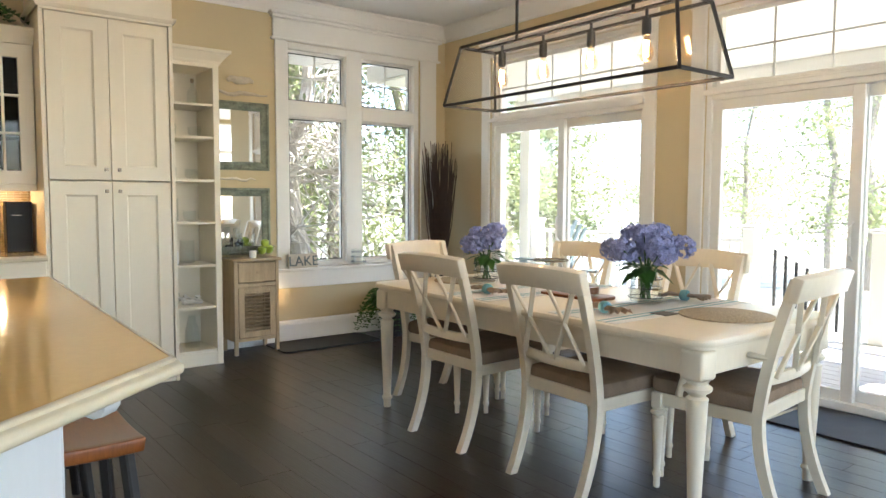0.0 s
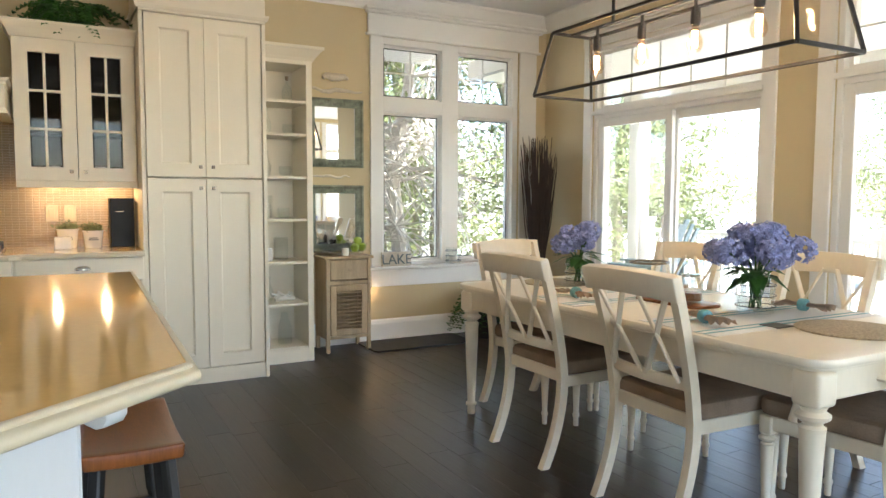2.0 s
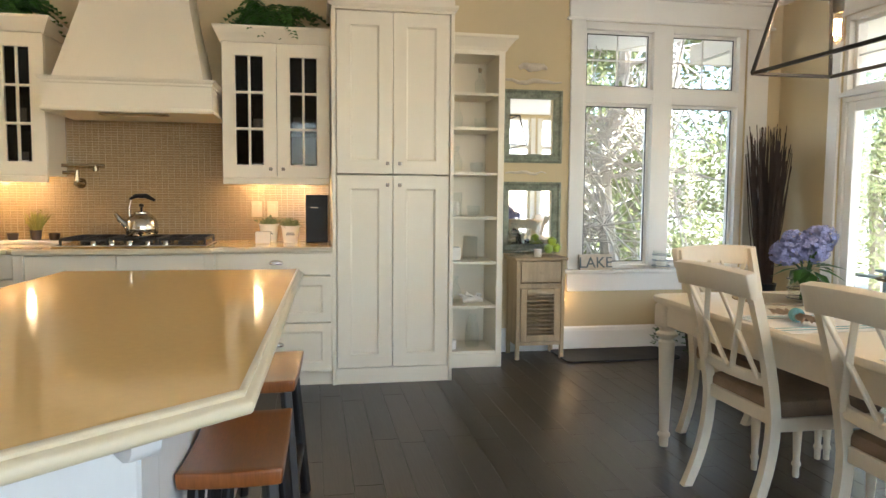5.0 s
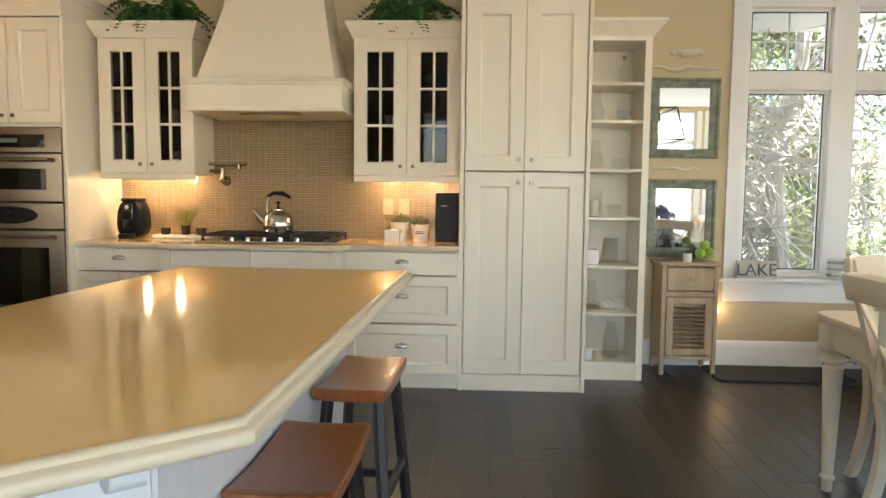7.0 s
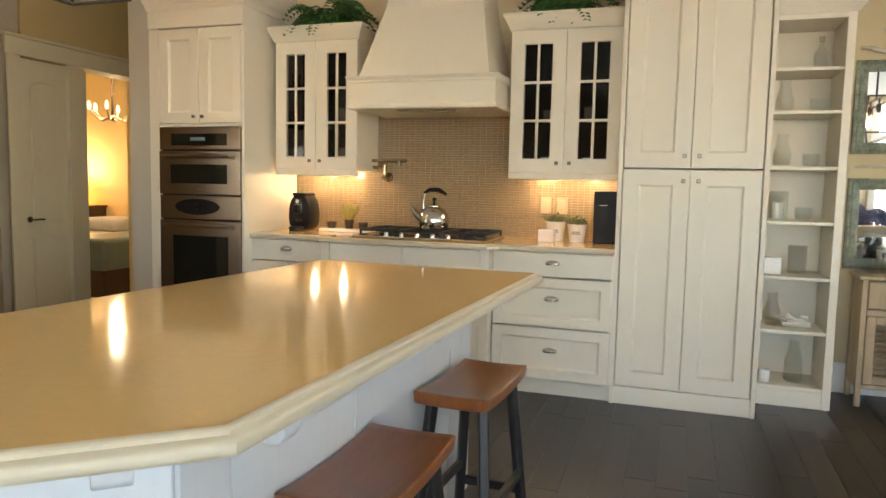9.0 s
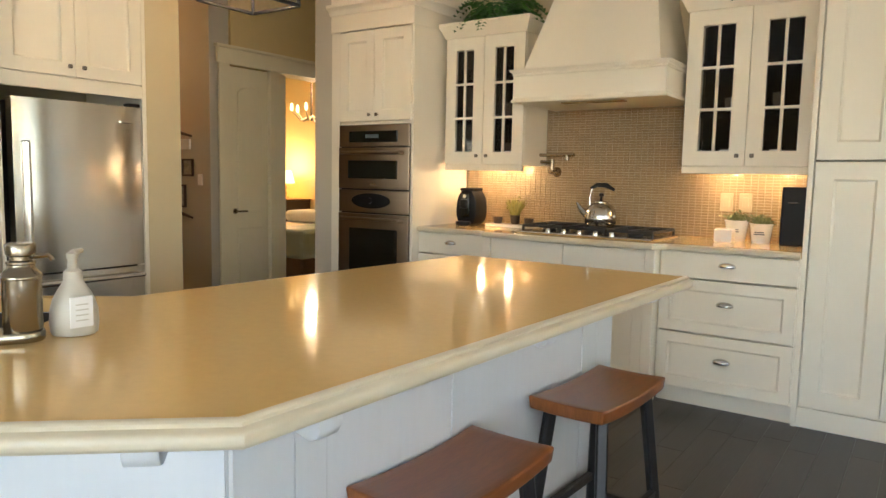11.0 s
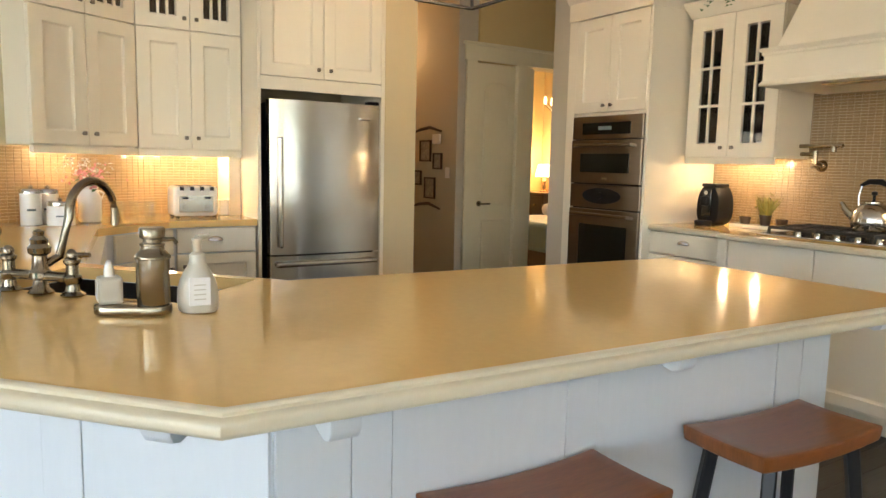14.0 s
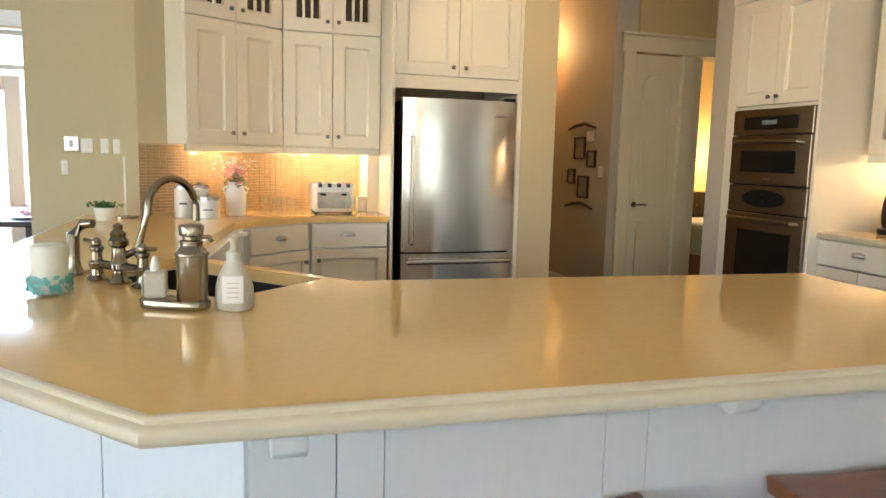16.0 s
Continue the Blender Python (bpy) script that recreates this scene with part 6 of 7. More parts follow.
part("upper_arm", tube([(-1.45, K - 0.1, 1.434), (-1.085, K - 0.13, 1.434)], 0.012, 10), NICKEL, pf, smooth=True)
part("spout", tube([(-1.14, K - 0.125, 1.434), (-1.14, K - 0.125, 1.398)], [0.014, 0.016], 10), NICKEL, pf, smooth=True)
part("lever", tube([(-1.262, K - 0.1, 1.318), (-1.21, K - 0.115, 1.314)], [0.008, 0.006], 8), NICKEL, pf, smooth=True)


def fern(x, y, z, w, seed, name="fern", label="green fern spreading over the cabinet top", n=46, droop=1.1):
    f = thing(name, label, "fern", "ferns", at=(x, y, z))
    rnd = random.Random(seed)
    part("pot", lathe([(0.06, 0), (0.08, 0.09), (0.075, 0.09), (0.06, 0.07)], 14, (x, y, z)), SOIL, f)
    b = bmesh.new()
    for _ in range(n):
        a = rnd.uniform(0, math.tau)
        ln = w * rnd.uniform(0.55, 1.0)
        d = Vector((math.cos(a), math.sin(a) * 0.55, 0))
        lift = rnd.uniform(0.08, 0.26)
        side = Vector((-d.y, d.x, 0)).normalized()
        m = 15
        for i in range(2, m):
            k = i / m
            p = Vector((x, y, z + 0.08)) + d * ln * k + Vector((0, 0, lift * math.sin(k * 2.1) - droop * 0.16 * k * k))
            fl = 0.085 * (1 - k) ** 0.6 + 0.01
            for s in (-1, 1):
                tip = p + side * s * fl + d * fl * 0.45 + Vector((0, 0, -fl * 0.3))
                v = [b.verts.new(q) for q in (p + d * 0.004, p + d * 0.024 + side * s * fl * 0.55 + Vector((0, 0, 0.004)), tip, p + side * s * fl * 0.45 - d * 0.008)]
                b.faces.new(v)
    part("fronds", b, FERN, f)


fern(-1.66, 5.02, 2.262, 0.42, 5)
fern(0.04, 5.03, 2.262, 0.42, 6)

# ---- sink side ----
TOPZ = 0.9235
fa = thing("bridge_faucet", "brushed nickel bridge faucet with gooseneck spout", "faucet", at=(-0.924, 1.133, TOPZ))
u3 = Vector((0.74, 0.673, 0))
v3 = Vector((-0.673, 0.74, 0))
fc = Vector((-0.924, 1.133, TOPZ))
POSTP = [(r, z * 0.66) for r, z in ((0.028, 0), (0.03, 0.006), (0.018, 0.02), (0.015, 0.045), (0.022, 0.06), (0.022, 0.075), (0.015, 0.085), (0.014, 0.12), (0.02, 0.13), (0.02, 0.14), (0.012, 0.15))]
for s, nm in ((-0.1, "valve_post"), (0.1, "valve_post")):
    c = fc + u3 * s
    k = part(nm, lathe(POSTP, 18, c), NICKEL, fa, smooth=True)
    b = tube([c + Vector((0, 0, 0.104)) + u3 * -0.012, c + Vector((0, 0, 0.108)) + u3 * (0.055 if s > 0 else -0.055)], [0.007, 0.006], 8)
    lathe([(0.012, 0.096), (0.014, 0.108), (0.008, 0.118), (0, 0.121)], 12, c, b)
    part("lever", b, NICKEL, k, smooth=True)
part("bridge", tube([fc + u3 * -0.1 + Vector((0, 0, 0.046)), fc + Vector((0, 0, 0.046)), fc + u3 * 0.1 + Vector((0, 0, 0.046))], 0.013, 12), NICKEL, fa, smooth=True)
part("column", lathe([(r, z * 0.7) for r, z in ((0.03, 0), (0.032, 0.006), (0.02, 0.02), (0.016, 0.05), (0.026, 0.06), (0.026, 0.08), (0.02, 0.09), (0.017, 0.14), (0.026, 0.15), (0.028, 0.17), (0.02, 0.185), (0.022, 0.20), (0.012, 0.215), (0.014, 0.23), (0, 0.24))], 20, fc), NICKEL, fa, smooth=True)
pts = [fc + Vector((0, 0, 0.072)) + v3 * 0.012, fc + Vector((0, 0, 0.092)) + v3 * 0.05 + u3 * 0.015]
for i in range(15):
    a = math.pi * (1.0 - i / 14 * 1.02)
    pts.append(fc + u3 * 0.03 + v3 * (0.155 + 0.085 * math.cos(a)) + Vector((0, 0, 0.195 + 0.092 * math.sin(a))))
pts.append(pts[-1] + Vector((0, 0, -0.03)))
part("spout", tube(pts, [0.0115] * 14 + [0.011, 0.0105, 0.011, 0.0115], 14), NICKEL, fa, smooth=True)
sp = thing("side_sprayer", "brushed nickel side sprayer beside the faucet", "sprayer", at=(-1.08, 0.99, TOPZ))
c = fc + u3 * -0.21
part("base", lathe([(0.025, 0), (0.027, 0.006), (0.017, 0.03), (0.016, 0.06)], 16, c), NICKEL, sp, smooth=True)
part("nozzle", tube([c + Vector((0, 0, 0.05)), c + Vector((0, 0, 0.12)), c + u3 * 0.02 + v3 * 0.02 + Vector((0, 0, 0.15)), c + u3 * 0.05 + v3 * 0.03 + Vector((0, 0, 0.152))], [0.016, 0.018, 0.017, 0.013], 12), NICKEL, sp, smooth=True)

sd = thing("soap_caddy", "steel soap pump and small bottle on a metal tray", "soap dispenser", at=(-0.568, 1.30, TOPZ))
tc = Vector((-0.568, 1.30, TOPZ))
b = prism(rounded(-0.085, -0.04, 0.085, 0.04, 0.038), 0, 0.022, bev=0.005)
b.transform(Matrix.Translation(tc) @ Matrix.Rotation(radians(62), 4, "Z"))
part("tray", b, NICKEL, sd, smooth=True)
pcx = tc + Vector((0.022, 0.04, 0.0222))
part("pump_bottle", lathe([(0.034, 0), (0.036, 0.004), (0.036, 0.104), (0.039, 0.107), (0.039, 0.111), (0.035, 0.116), (0.026, 0.125), (0.025, 0.133), (0.027, 0.135), (0.027, 0.139), (0.02, 0.142), (0.02, 0.149), (0.027, 0.153), (0.0285, 0.172), (0.026, 0.176), (0, 0.177)], 24, pcx), NICKEL, sd, "brushed steel pump bottle", smooth=True)
part("pump_nozzle", tube([pcx + Vector((0.01, 0.01, 0.148)), pcx + Vector((0.03, 0.04, 0.151)), pcx + Vector((0.034, 0.046, 0.141))], 0.005, 8), NICKEL, sd)
sb = tc + Vector((-0.03, -0.045, 0.0222))
k = part("small_bottle", box(sb.x - 0.026, sb.y - 0.026, sb.z, sb.x + 0.026, sb.y + 0.026, sb.z + 0.062, 0.008, seg=2), LIQUID, sd, "small clear bottle")
part("bottle_tip", lathe([(0.012, 0.062), (0.011, 0.076), (0.006, 0.096), (0, 0.099)], 12, sb), CERAMIC, k, smooth=True)
part("bottle_label", box(sb.x - 0.012, sb.y - 0.028, sb.z + 0.012, sb.x + 0.027, sb.y - 0.0265, sb.z + 0.052), CERAMIC, k)

fs2 = thing("foam_soap_bottle", "clear plastic foam soap bottle with white pump", "soap bottle", at=(-0.528, 1.434, TOPZ))
c = Vector((-0.528, 1.434, TOPZ))
b = lathe([(0.04, 0), (0.045, 0.006), (0.0475, 0.03), (0.046, 0.06), (0.04, 0.085), (0.031, 0.105), (0.022, 0.121), (0.019, 0.127), (0.019, 0.132)], 24)
b.transform(Matrix.Translation(c) @ Matrix.Rotation(radians(60), 4, "Z") @ Matrix.Diagonal((1, 0.72, 0.9, 1)))
part("bottle", b, LIQUID, fs2, smooth=True)
part("pump", lathe([(0.019, 0.118), (0.018, 0.134), (0.010, 0.14), (0.009, 0.158), (0.012, 0.162), (0.012, 0.171), (0, 0.176)], 16, c), LIQUID, fs2, smooth=True)
part("pump_spout", tube([c + Vector((0, 0, 0.172)), c + Vector((-0.02, 0.03, 0.174))], [0.008, 0.006], 8), LIQUID, fs2)
dirn = Vector((0.86, 0.06, 0)).normalized()
b = box(-0.024, -0.003, 0.02, 0.024, 0.0, 0.085, 0.002)
b.transform(Matrix.Translation(c + Vector((0.0365, -0.004, 0))) @ Matrix.Rotation(radians(87), 4, "Z"))
part("bottle_label", b, CERAMIC, fs2)
for i in range(4):
    b = box(-0.013, -0.004, 0.034 + i * 0.011, 0.013, -0.0032, 0.0365 + i * 0.011)
    b.transform(Matrix.Translation(c + Vector((0.0365, -0.004, 0))) @ Matrix.Rotation(radians(87), 4, "Z"))
    part("label_print", b, LIQUID, fs2)

cd = thing("candle_glass", "ivory candle in a glass with aqua sea glass", "candle", at=(-0.785, 0.99, TOPZ))
c = Vector((-0.785, 0.99, TOPZ))
part("glass", lathe([(0.056, 0), (0.058, 0.004), (0.058, 0.14), (0.0555, 0.14), (0.0555, 0.006), (0, 0.006)], 28, c), JAR, cd, smooth=True).visible_shadow = False
part("wax", lathe([(0.042, 0.007), (0.042, 0.125), (0.036, 0.128), (0, 0.12)], 24, c), WAX, cd, smooth=True)
b = bmesh.new()
rnd = random.Random(3)
for _ in range(110):
    a, r = rnd.uniform(0, math.tau), rnd.uniform(0.044, 0.053)
    s = box(-0.007, -0.002, -0.005, 0.007, 0.002, 0.005, 0.0015)
    join(b, s, Matrix.Translation(c + Vector((math.cos(a) * r, math.sin(a) * r, rnd.uniform(0.012, 0.05)))) @ Matrix.Rotation(a + 1.57, 4, "Z") @ Matrix.Rotation(rnd.uniform(-1, 1), 4, "Y"))
tagged(part("sea_glass", b, SEAGLASS, cd, "aqua sea glass chips"), kind="stuff")

# ---- on the fridge-side counter ----
to = thing("toaster", "white four-slot toaster with dark slots", "toaster", at=(-3.32, 2.06, TOPZ))
part("body", box(-3.42, 1.925, TOPZ + 0.01, -3.22, 2.185, TOPZ + 0.19, 0.025, seg=3), CERAMIC, to, smooth=True)
for i in range(4):
    y = 1.965 + i * 0.058
    part("slot", box(-3.40, y - 0.006, TOPZ + 0.188, -3.24, y + 0.022, TOPZ + 0.193), MATBLACK, to)
    part("slot_front", box(-3.225, y - 0.004, TOPZ + 0.165, -3.2185, y + 0.02, TOPZ + 0.187), MATBLACK, to)
part("front_panel", box(-3.222, 1.955, TOPZ + 0.035, -3.216, 2.155, TOPZ + 0.135, 0.004), STEEL, to)
for y in (1.99, 2.12):
    part("lever", box(-3.216, y - 0.016, TOPZ + 0.115, -3.195, y + 0.016, TOPZ + 0.127, 0.004), BLACK, to)
    part("dial", tube([(-3.219, y, TOPZ + 0.065), (-3.203, y, TOPZ + 0.065)], 0.014, 14), CHROME, to)
for x in (-3.4, -3.24):
    for y in (1.95, 2.16):
        part("foot", box(x - 0.01, y - 0.01, TOPZ, x + 0.01, y + 0.01, TOPZ + 0.012), BLACK, to)
single("striped_tin", box(-3.45, 2.235, TOPZ, -3.39, 2.295, TOPZ + 0.10, 0.008, seg=2), CERAMIC, "small white tin beside the toaster", "tin")


def canister(x, y, r, h):
    k = thing("canister", "white enamel canister with steel lid", "canister", "canisters on the corner counter", at=(x, y, TOPZ))
    part("body", lathe([(r, 0), (r, h), (r * 0.97, h)], 24, (x, y, TOPZ)), CERAMIC, k, smooth=True)
    part("lid", lathe([(r * 1.03, h), (r * 1.03, h + 0.018), (r * 0.95, h + 0.024), (0, h + 0.026)], 24, (x, y, TOPZ)), CHROME, k, "steel lid", smooth=True)
    part("lid_knob", lathe([(0.008, h + 0.026), (0.014, h + 0.035), (0, h + 0.045)], 12, (x, y, TOPZ)), CHROME, k)
    part("lettering", box(x + r * 0.93, y - r * 0.4, TOPZ + h * 0.45, x + r * 1.02, y + r * 0.4, TOPZ + h * 0.52), LETTER, k)


canister(-3.02, 1.19, 0.05, 0.16)
canister(-3.10, 1.27, 0.052, 0.155)
canister(-2.96, 1.32, 0.065, 0.10)
mv = thing("flower_jug", "white jug with pink and white flowers", "vase", at=(-3.12, 1.47, TOPZ))
part("jug", lathe([(0.05, 0), (0.058, 0.01), (0.06, 0.13), (0.045, 0.165), (0.042, 0.18), (0.05, 0.195), (0.046, 0.195), (0.038, 0.17)], 22, (-3.12, 1.47, TOPZ)), CERAMIC, mv, smooth=True)
for s in (-1, 1):
    part("handle", tube([(-3.12, 1.47 + s * 0.043, TOPZ + 0.17), (-3.12, 1.47 + s * 0.072, TOPZ + 0.155), (-3.12, 1.47 + s * 0.058, TOPZ + 0.125)], 0.006, 8), CERAMIC, mv)
b = leaves(160, (0.045, 0.05, 0.03), (-3.12, 1.47, TOPZ + 0.245), 0.03, rnd=random.Random(5))
tagged(part("pink_blooms", b, PINK, mv), kind="stuff")
b = leaves(110, (0.05, 0.06, 0.025), (-3.12, 1.46, TOPZ + 0.295), 0.026, rnd=random.Random(6))
tagged(part("white_blooms", b, CERAMIC, mv), kind="stuff")
b = leaves(50, (0.03, 0.03, 0.02), (-3.12, 1.47, TOPZ + 0.21), 0.04, rnd=random.Random(7))
part("leaves", b, LEAF, mv)
for i in range(6):
    vessel("drinking_glass", "clear drinking glass on the counter", [(0.026, 0), (0.03, 0.01), (0.034, 0.1)], (-3.33 + (i % 2) * 0.08, 1.64 + (i // 2) * 0.08, TOPZ), JAR, "drinking glasses by the toaster", cat="glass")
pot_plant("succulent", "small green succulent in a white pot", -2.80, 0.82, TOPZ, 0.055, 0.07, 0.03, 9, CERAMIC, LEAF, 90)
tp = thing("paper_towel_stand", "tall slender steel stand with round foot", "stand", at=(-2.95, 0.93, TOPZ))
part("foot", lathe([(0.06, 0), (0.06, 0.01), (0.01, 0.016)], 20, (-2.95, 0.90, TOPZ)), NICKEL, tp)
part("stem", tube([(-2.95, 0.90, TOPZ + 0.01), (-2.95, 0.90, TOPZ + 0.33)], 0.006, 8), CERAMIC, tp)
for i, (y, w, z) in enumerate(((0.614, 0.075, 1.315), (0.69, 0.062, 1.305), (0.78, 0.042, 1.307), (0.84, 0.036, 1.306), (0.578, 0.036, 1.186))):
    sw = thing("wall_switch", "white switch plate on the grey-beige wall", "switch", "switches by the foyer", at=(-3.14, y, z))
    part("plate", box(-3.139, y - w / 2, z - 0.04, -3.131, y + w / 2, z + 0.04, 0.003), WHITE if i else STEEL, sw)
    part("toggle", box(-3.132, y - 0.01, z - 0.018, -3.127, y + 0.01, z + 0.018, 0.002), WHITE, sw)

# ---- hall and bedroom ----
dr = thing("door_3", "cream hallway door with arched upper panel in a white casing", "door", kind="structure", at=(-4.1, 4.9, 0))
DX = -4.1
bm = bmesh.new()
box(DX, 4.56, 0, DX + 0.022, 4.67, 2.19, 0.003, bm)
box(DX, 6.01, 0, DX + 0.022, 6.12, 2.19, 0.003, bm)
box(DX, 4.54, 2.19, DX + 0.025, 6.14, 2.32, 0.003, bm)
box(DX, 4.52, 2.32, DX + 0.05, 6.16, 2.345, 0.005, bm)
box(DX - 0.19, 5.13, 0, DX + 0.012, 5.255, 2.19, 0.003, bm)
part("casing", bm, DOORPAINT, dr)
leaf = part("door_leaf", box(DX - 0.06, 4.695, 0.005, DX - 0.02, 5.125, 2.18, 0.003), DOORPAINT, dr)
for z0, z1, arch in ((0.12, 0.78, False), (0.92, 2.02, True)):
    pts = [(4.775, z0), (5.045, z0), (5.045, z1 - (0.07 if arch else 0))]
    if arch:
        pts += [(4.91 + 0.135 * math.cos(a), z1 - 0.07 + 0.07 * math.sin(a)) for a in [math.pi * i / 10 for i in range(1, 10)]]
    pts += [(4.775, z1 - (0.07 if arch else 0))]
    b = prism(pts, 0, 0.014, bev=0.010)
    b.transform(Matrix(((0, 0, 1, DX - 0.021), (1, 0, 0, 0), (0, 1, 0, 0), (0, 0, 0, 1))))
    part("panel", b, DOORPAINT, leaf)
b = lathe([(0.024, 0), (0.024, 0.008), (0.01, 0.01)], 14)
b.transform(Matrix.Translation((DX - 0.02, 4.745, 0.93)) @ Matrix.Rotation(radians(90), 4, "Y"))
tube([(DX - 0.02, 4.745, 0.93), (DX + 0.025, 4.745, 0.93), (DX + 0.03, 4.84, 0.93)], 0.008, 8, b)
part("lever_handle", b, NICKEL, leaf)
leaf2 = part("open_leaf", box(DX - 0.62, 5.262, 0.005, DX - 0.03, 5.352, 2.18, 0.003), DOORPAINT, dr)
PIC = [(-4.65, 1.40, 0.20, 0.20), (-4.43, 1.305, 0.15, 0.15), (-4.79, 1.145, 0.14, 0.14), (-4.56, 1.055, 0.19, 0.20)]
for x, z, w, h in PIC:
    p = thing("framed_picture", "small picture in a dark wooden frame", "picture", "hall pictures", at=(x, 4.5, z))
    b = bmesh.new()
    box(x - w / 2, 4.48, z - h / 2, x - w / 2 + 0.015, 4.499, z + h / 2, 0.002, b)
    box(x + w / 2 - 0.015, 4.48, z - h / 2, x + w / 2, 4.499, z + h / 2, 0.002, b)
    box(x - w / 2 + 0.015, 4.48, z - h / 2, x + w / 2 - 0.015, 4.499, z - h / 2 + 0.015, 0.002, b)
    box(x - w / 2 + 0.015, 4.48, z + h / 2 - 0.015, x + w / 2 - 0.015, 4.499, z + h / 2, 0.002, b)
    part("frame", b, FRAMEWOOD, p)
    part("print", box(x - w / 2 + 0.014, 4.49, z - h / 2 + 0.014, x + w / 2 - 0.014, 4.494, z + h / 2 - 0.014), PHOTO, p)
for z, s in ((1.59, 1), (0.885, 1)):
    single("driftwood_hook", tube([(-4.87, 4.48, z - 0.02), (-4.72, 4.475, z + 0.01), (-4.55, 4.475, z + 0.025 * s), (-4.36, 4.48, z - 0.015)], [0.008, 0.015, 0.016, 0.01], 8), FRAMEWOOD, "dark curved driftwood on the hall wall", "driftwood", "driftwood in the hall", smooth=True)
single("thermostat", box(-4.52, 4.48, 1.462, -4.39, 4.499, 1.55, 0.004), WHITE, "white thermostat on the hall wall", "thermostat")
single("hall_switch", box(-4.29, 4.485, 1.155, -4.23, 4.499, 1.25, 0.003), WHITE, "white switch plate on the hall wall", "switch")
tagged(part("bedroom_carpet", box(-7.19, 4.71, -0.001, -4.31, 7.99, 0.012), CARPET), "tan bedroom carpet", "carpet", kind="structure")
bed = thing("bed", "bed with white and grey bedding and dark skirt", "bed", at=(-5.9, 7.2, 0))
part("bed_base", box(-6.4, 6.3, 0.012, -4.9, 7.95, 0.35, 0.02), FRAMEWOOD, bed)
part("mattress", box(-6.4, 6.28, 0.352, -4.88, 7.95, 0.62, 0.06, seg=3), BEDLINEN, bed, smooth=True)
part("throw", box(-5.5, 6.26, 0.30, -4.86, 7.9, 0.64, 0.05, seg=3), TEAL, bed)
part("pillow", box(-6.3, 7.3, 0.622, -5.7, 7.9, 0.78, 0.07, seg=4), BEDLINEN, bed, smooth=True)
ns = thing("bedroom_chest", "dark wooden bedroom chest of drawers", "chest", at=(-6.755, 7.75, 0.012))
part("body", box(-7.05, 7.5, 0.06, -6.47, 7.98, 0.885, 0.004), FRAMEWOOD, ns)
part("top", box(-7.07, 7.48, 0.885, -6.45, 7.985, 0.912, 0.005), FRAMEWOOD, ns)
for z in (0.10, 0.36, 0.62):
    d = part("drawer_front", box(-7.03, 7.485, z, -6.49, 7.499, z + 0.24, 0.004), FRAMEWOOD, ns)
    for x in (-6.9, -6.62):
        part("knob", tube([(x, 7.46, z + 0.12), (x, 7.486, z + 0.12)], [0.014, 0.008], 10), NICKEL, d)
for x in (-7.04, -6.53):
    for y in (7.51, 7.92):
        part("foot", box(x, y, 0.012, x + 0.05, y + 0.05, 0.062), FRAMEWOOD, ns)
tl = thing("table_lamp", "lit table lamp with a warm fabric shade", "lamp", at=(-6.755, 7.75, 0.913))
part("base", lathe([(0.06, 0), (0.065, 0.015), (0.02, 0.04), (0.03, 0.08), (0.018, 0.12), (0.03, 0.16), (0.01, 0.2), (0.008, 0.26)], 18, (-6.755, 7.75, 0.9125)), NICKEL, tl, smooth=True)
part("shade", lathe([(0.14, 0.22), (0.095, 0.40), (0.093, 0.40), (0.138, 0.22)], 24, (-6.755, 7.75, 0.9125)), SHADE, tl, "glowing fabric shade", smooth=True)
lamp("table_lamp_light", "POINT", pose(-6.755, 7.65, 1.38), 4, WARM, radius=0.1)
cl = thing("chandelier", "branching chandelier with lit candle bulbs", "chandelier", at=(-4.75, 6.3, 1.95))
c = Vector((-4.75, 6.3, 1.95))
part("stem", tube([c + Vector((0, 0, -0.1)), c + Vector((0, 0, H - 1.95))], 0.012, 8), FRAMEWOOD, cl)
for i in range(6):
    a = i * math.tau / 6
    d = Vector((math.cos(a), math.sin(a), 0))
    part("arm", tube([c + Vector((0, 0, -0.05)), c + d * 0.12 + Vector((0, 0, -0.1)), c + d * 0.22], [0.012, 0.01, 0.008], 8), OAK, cl)
    part("candle_bulb", lathe([(0.012, 0), (0.018, 0.03), (0.012, 0.07), (0, 0.085)], 12, c + d * 0.22), SHADE, cl, "glowing candle bulb")
lamp("chandelier_light", "POINT", pose(-4.75, 6.3, 2.15), 5.5, (1.0, 0.74, 0.42), radius=0.04)
fr2 = thing("bedroom_picture", "small framed picture on the bedroom wall", "picture", at=(-4.6, 7.99, 1.4))
part("frame", box(-5.3, 7.97, 1.2, -5.05, 7.998, 1.5, 0.004), FRAMEWOOD, fr2)
part("print", box(-5.27, 7.966, 1.23, -5.08, 7.9695, 1.47), PHOTO, fr2)
hs = thing("hall_sconce", "lit wall sconce in the hallway", "wall lamp", at=(-5.4, 4.49, 1.9))
part("arm", tube([(-5.2, 4.499, 2.25), (-5.2, 4.42, 2.25), (-5.2, 4.42, 2.30)], 0.01, 8), FRAMEWOOD, hs)
part("shade", lathe([(0.07, 0.05), (0.05, 0.17), (0.047, 0.17), (0.067, 0.05)], 18, (-5.2, 4.40, 2.25)), SHADE, hs)
lamp("sconce_light", "POINT", pose(-5.2, 4.25, 2.40), 1.3, (1.0, 0.55, 0.22), radius=0.06)

# ---- foyer ----
fd = thing("front_door", "cream double front door with glass and a transom", "door", kind="structure", at=(-7.3, -0.6, 0))
sash(fd, "y", -7.33, -1.5, -0.62, 0.02, 2.02, 0.15, 0.05, "door_panel")
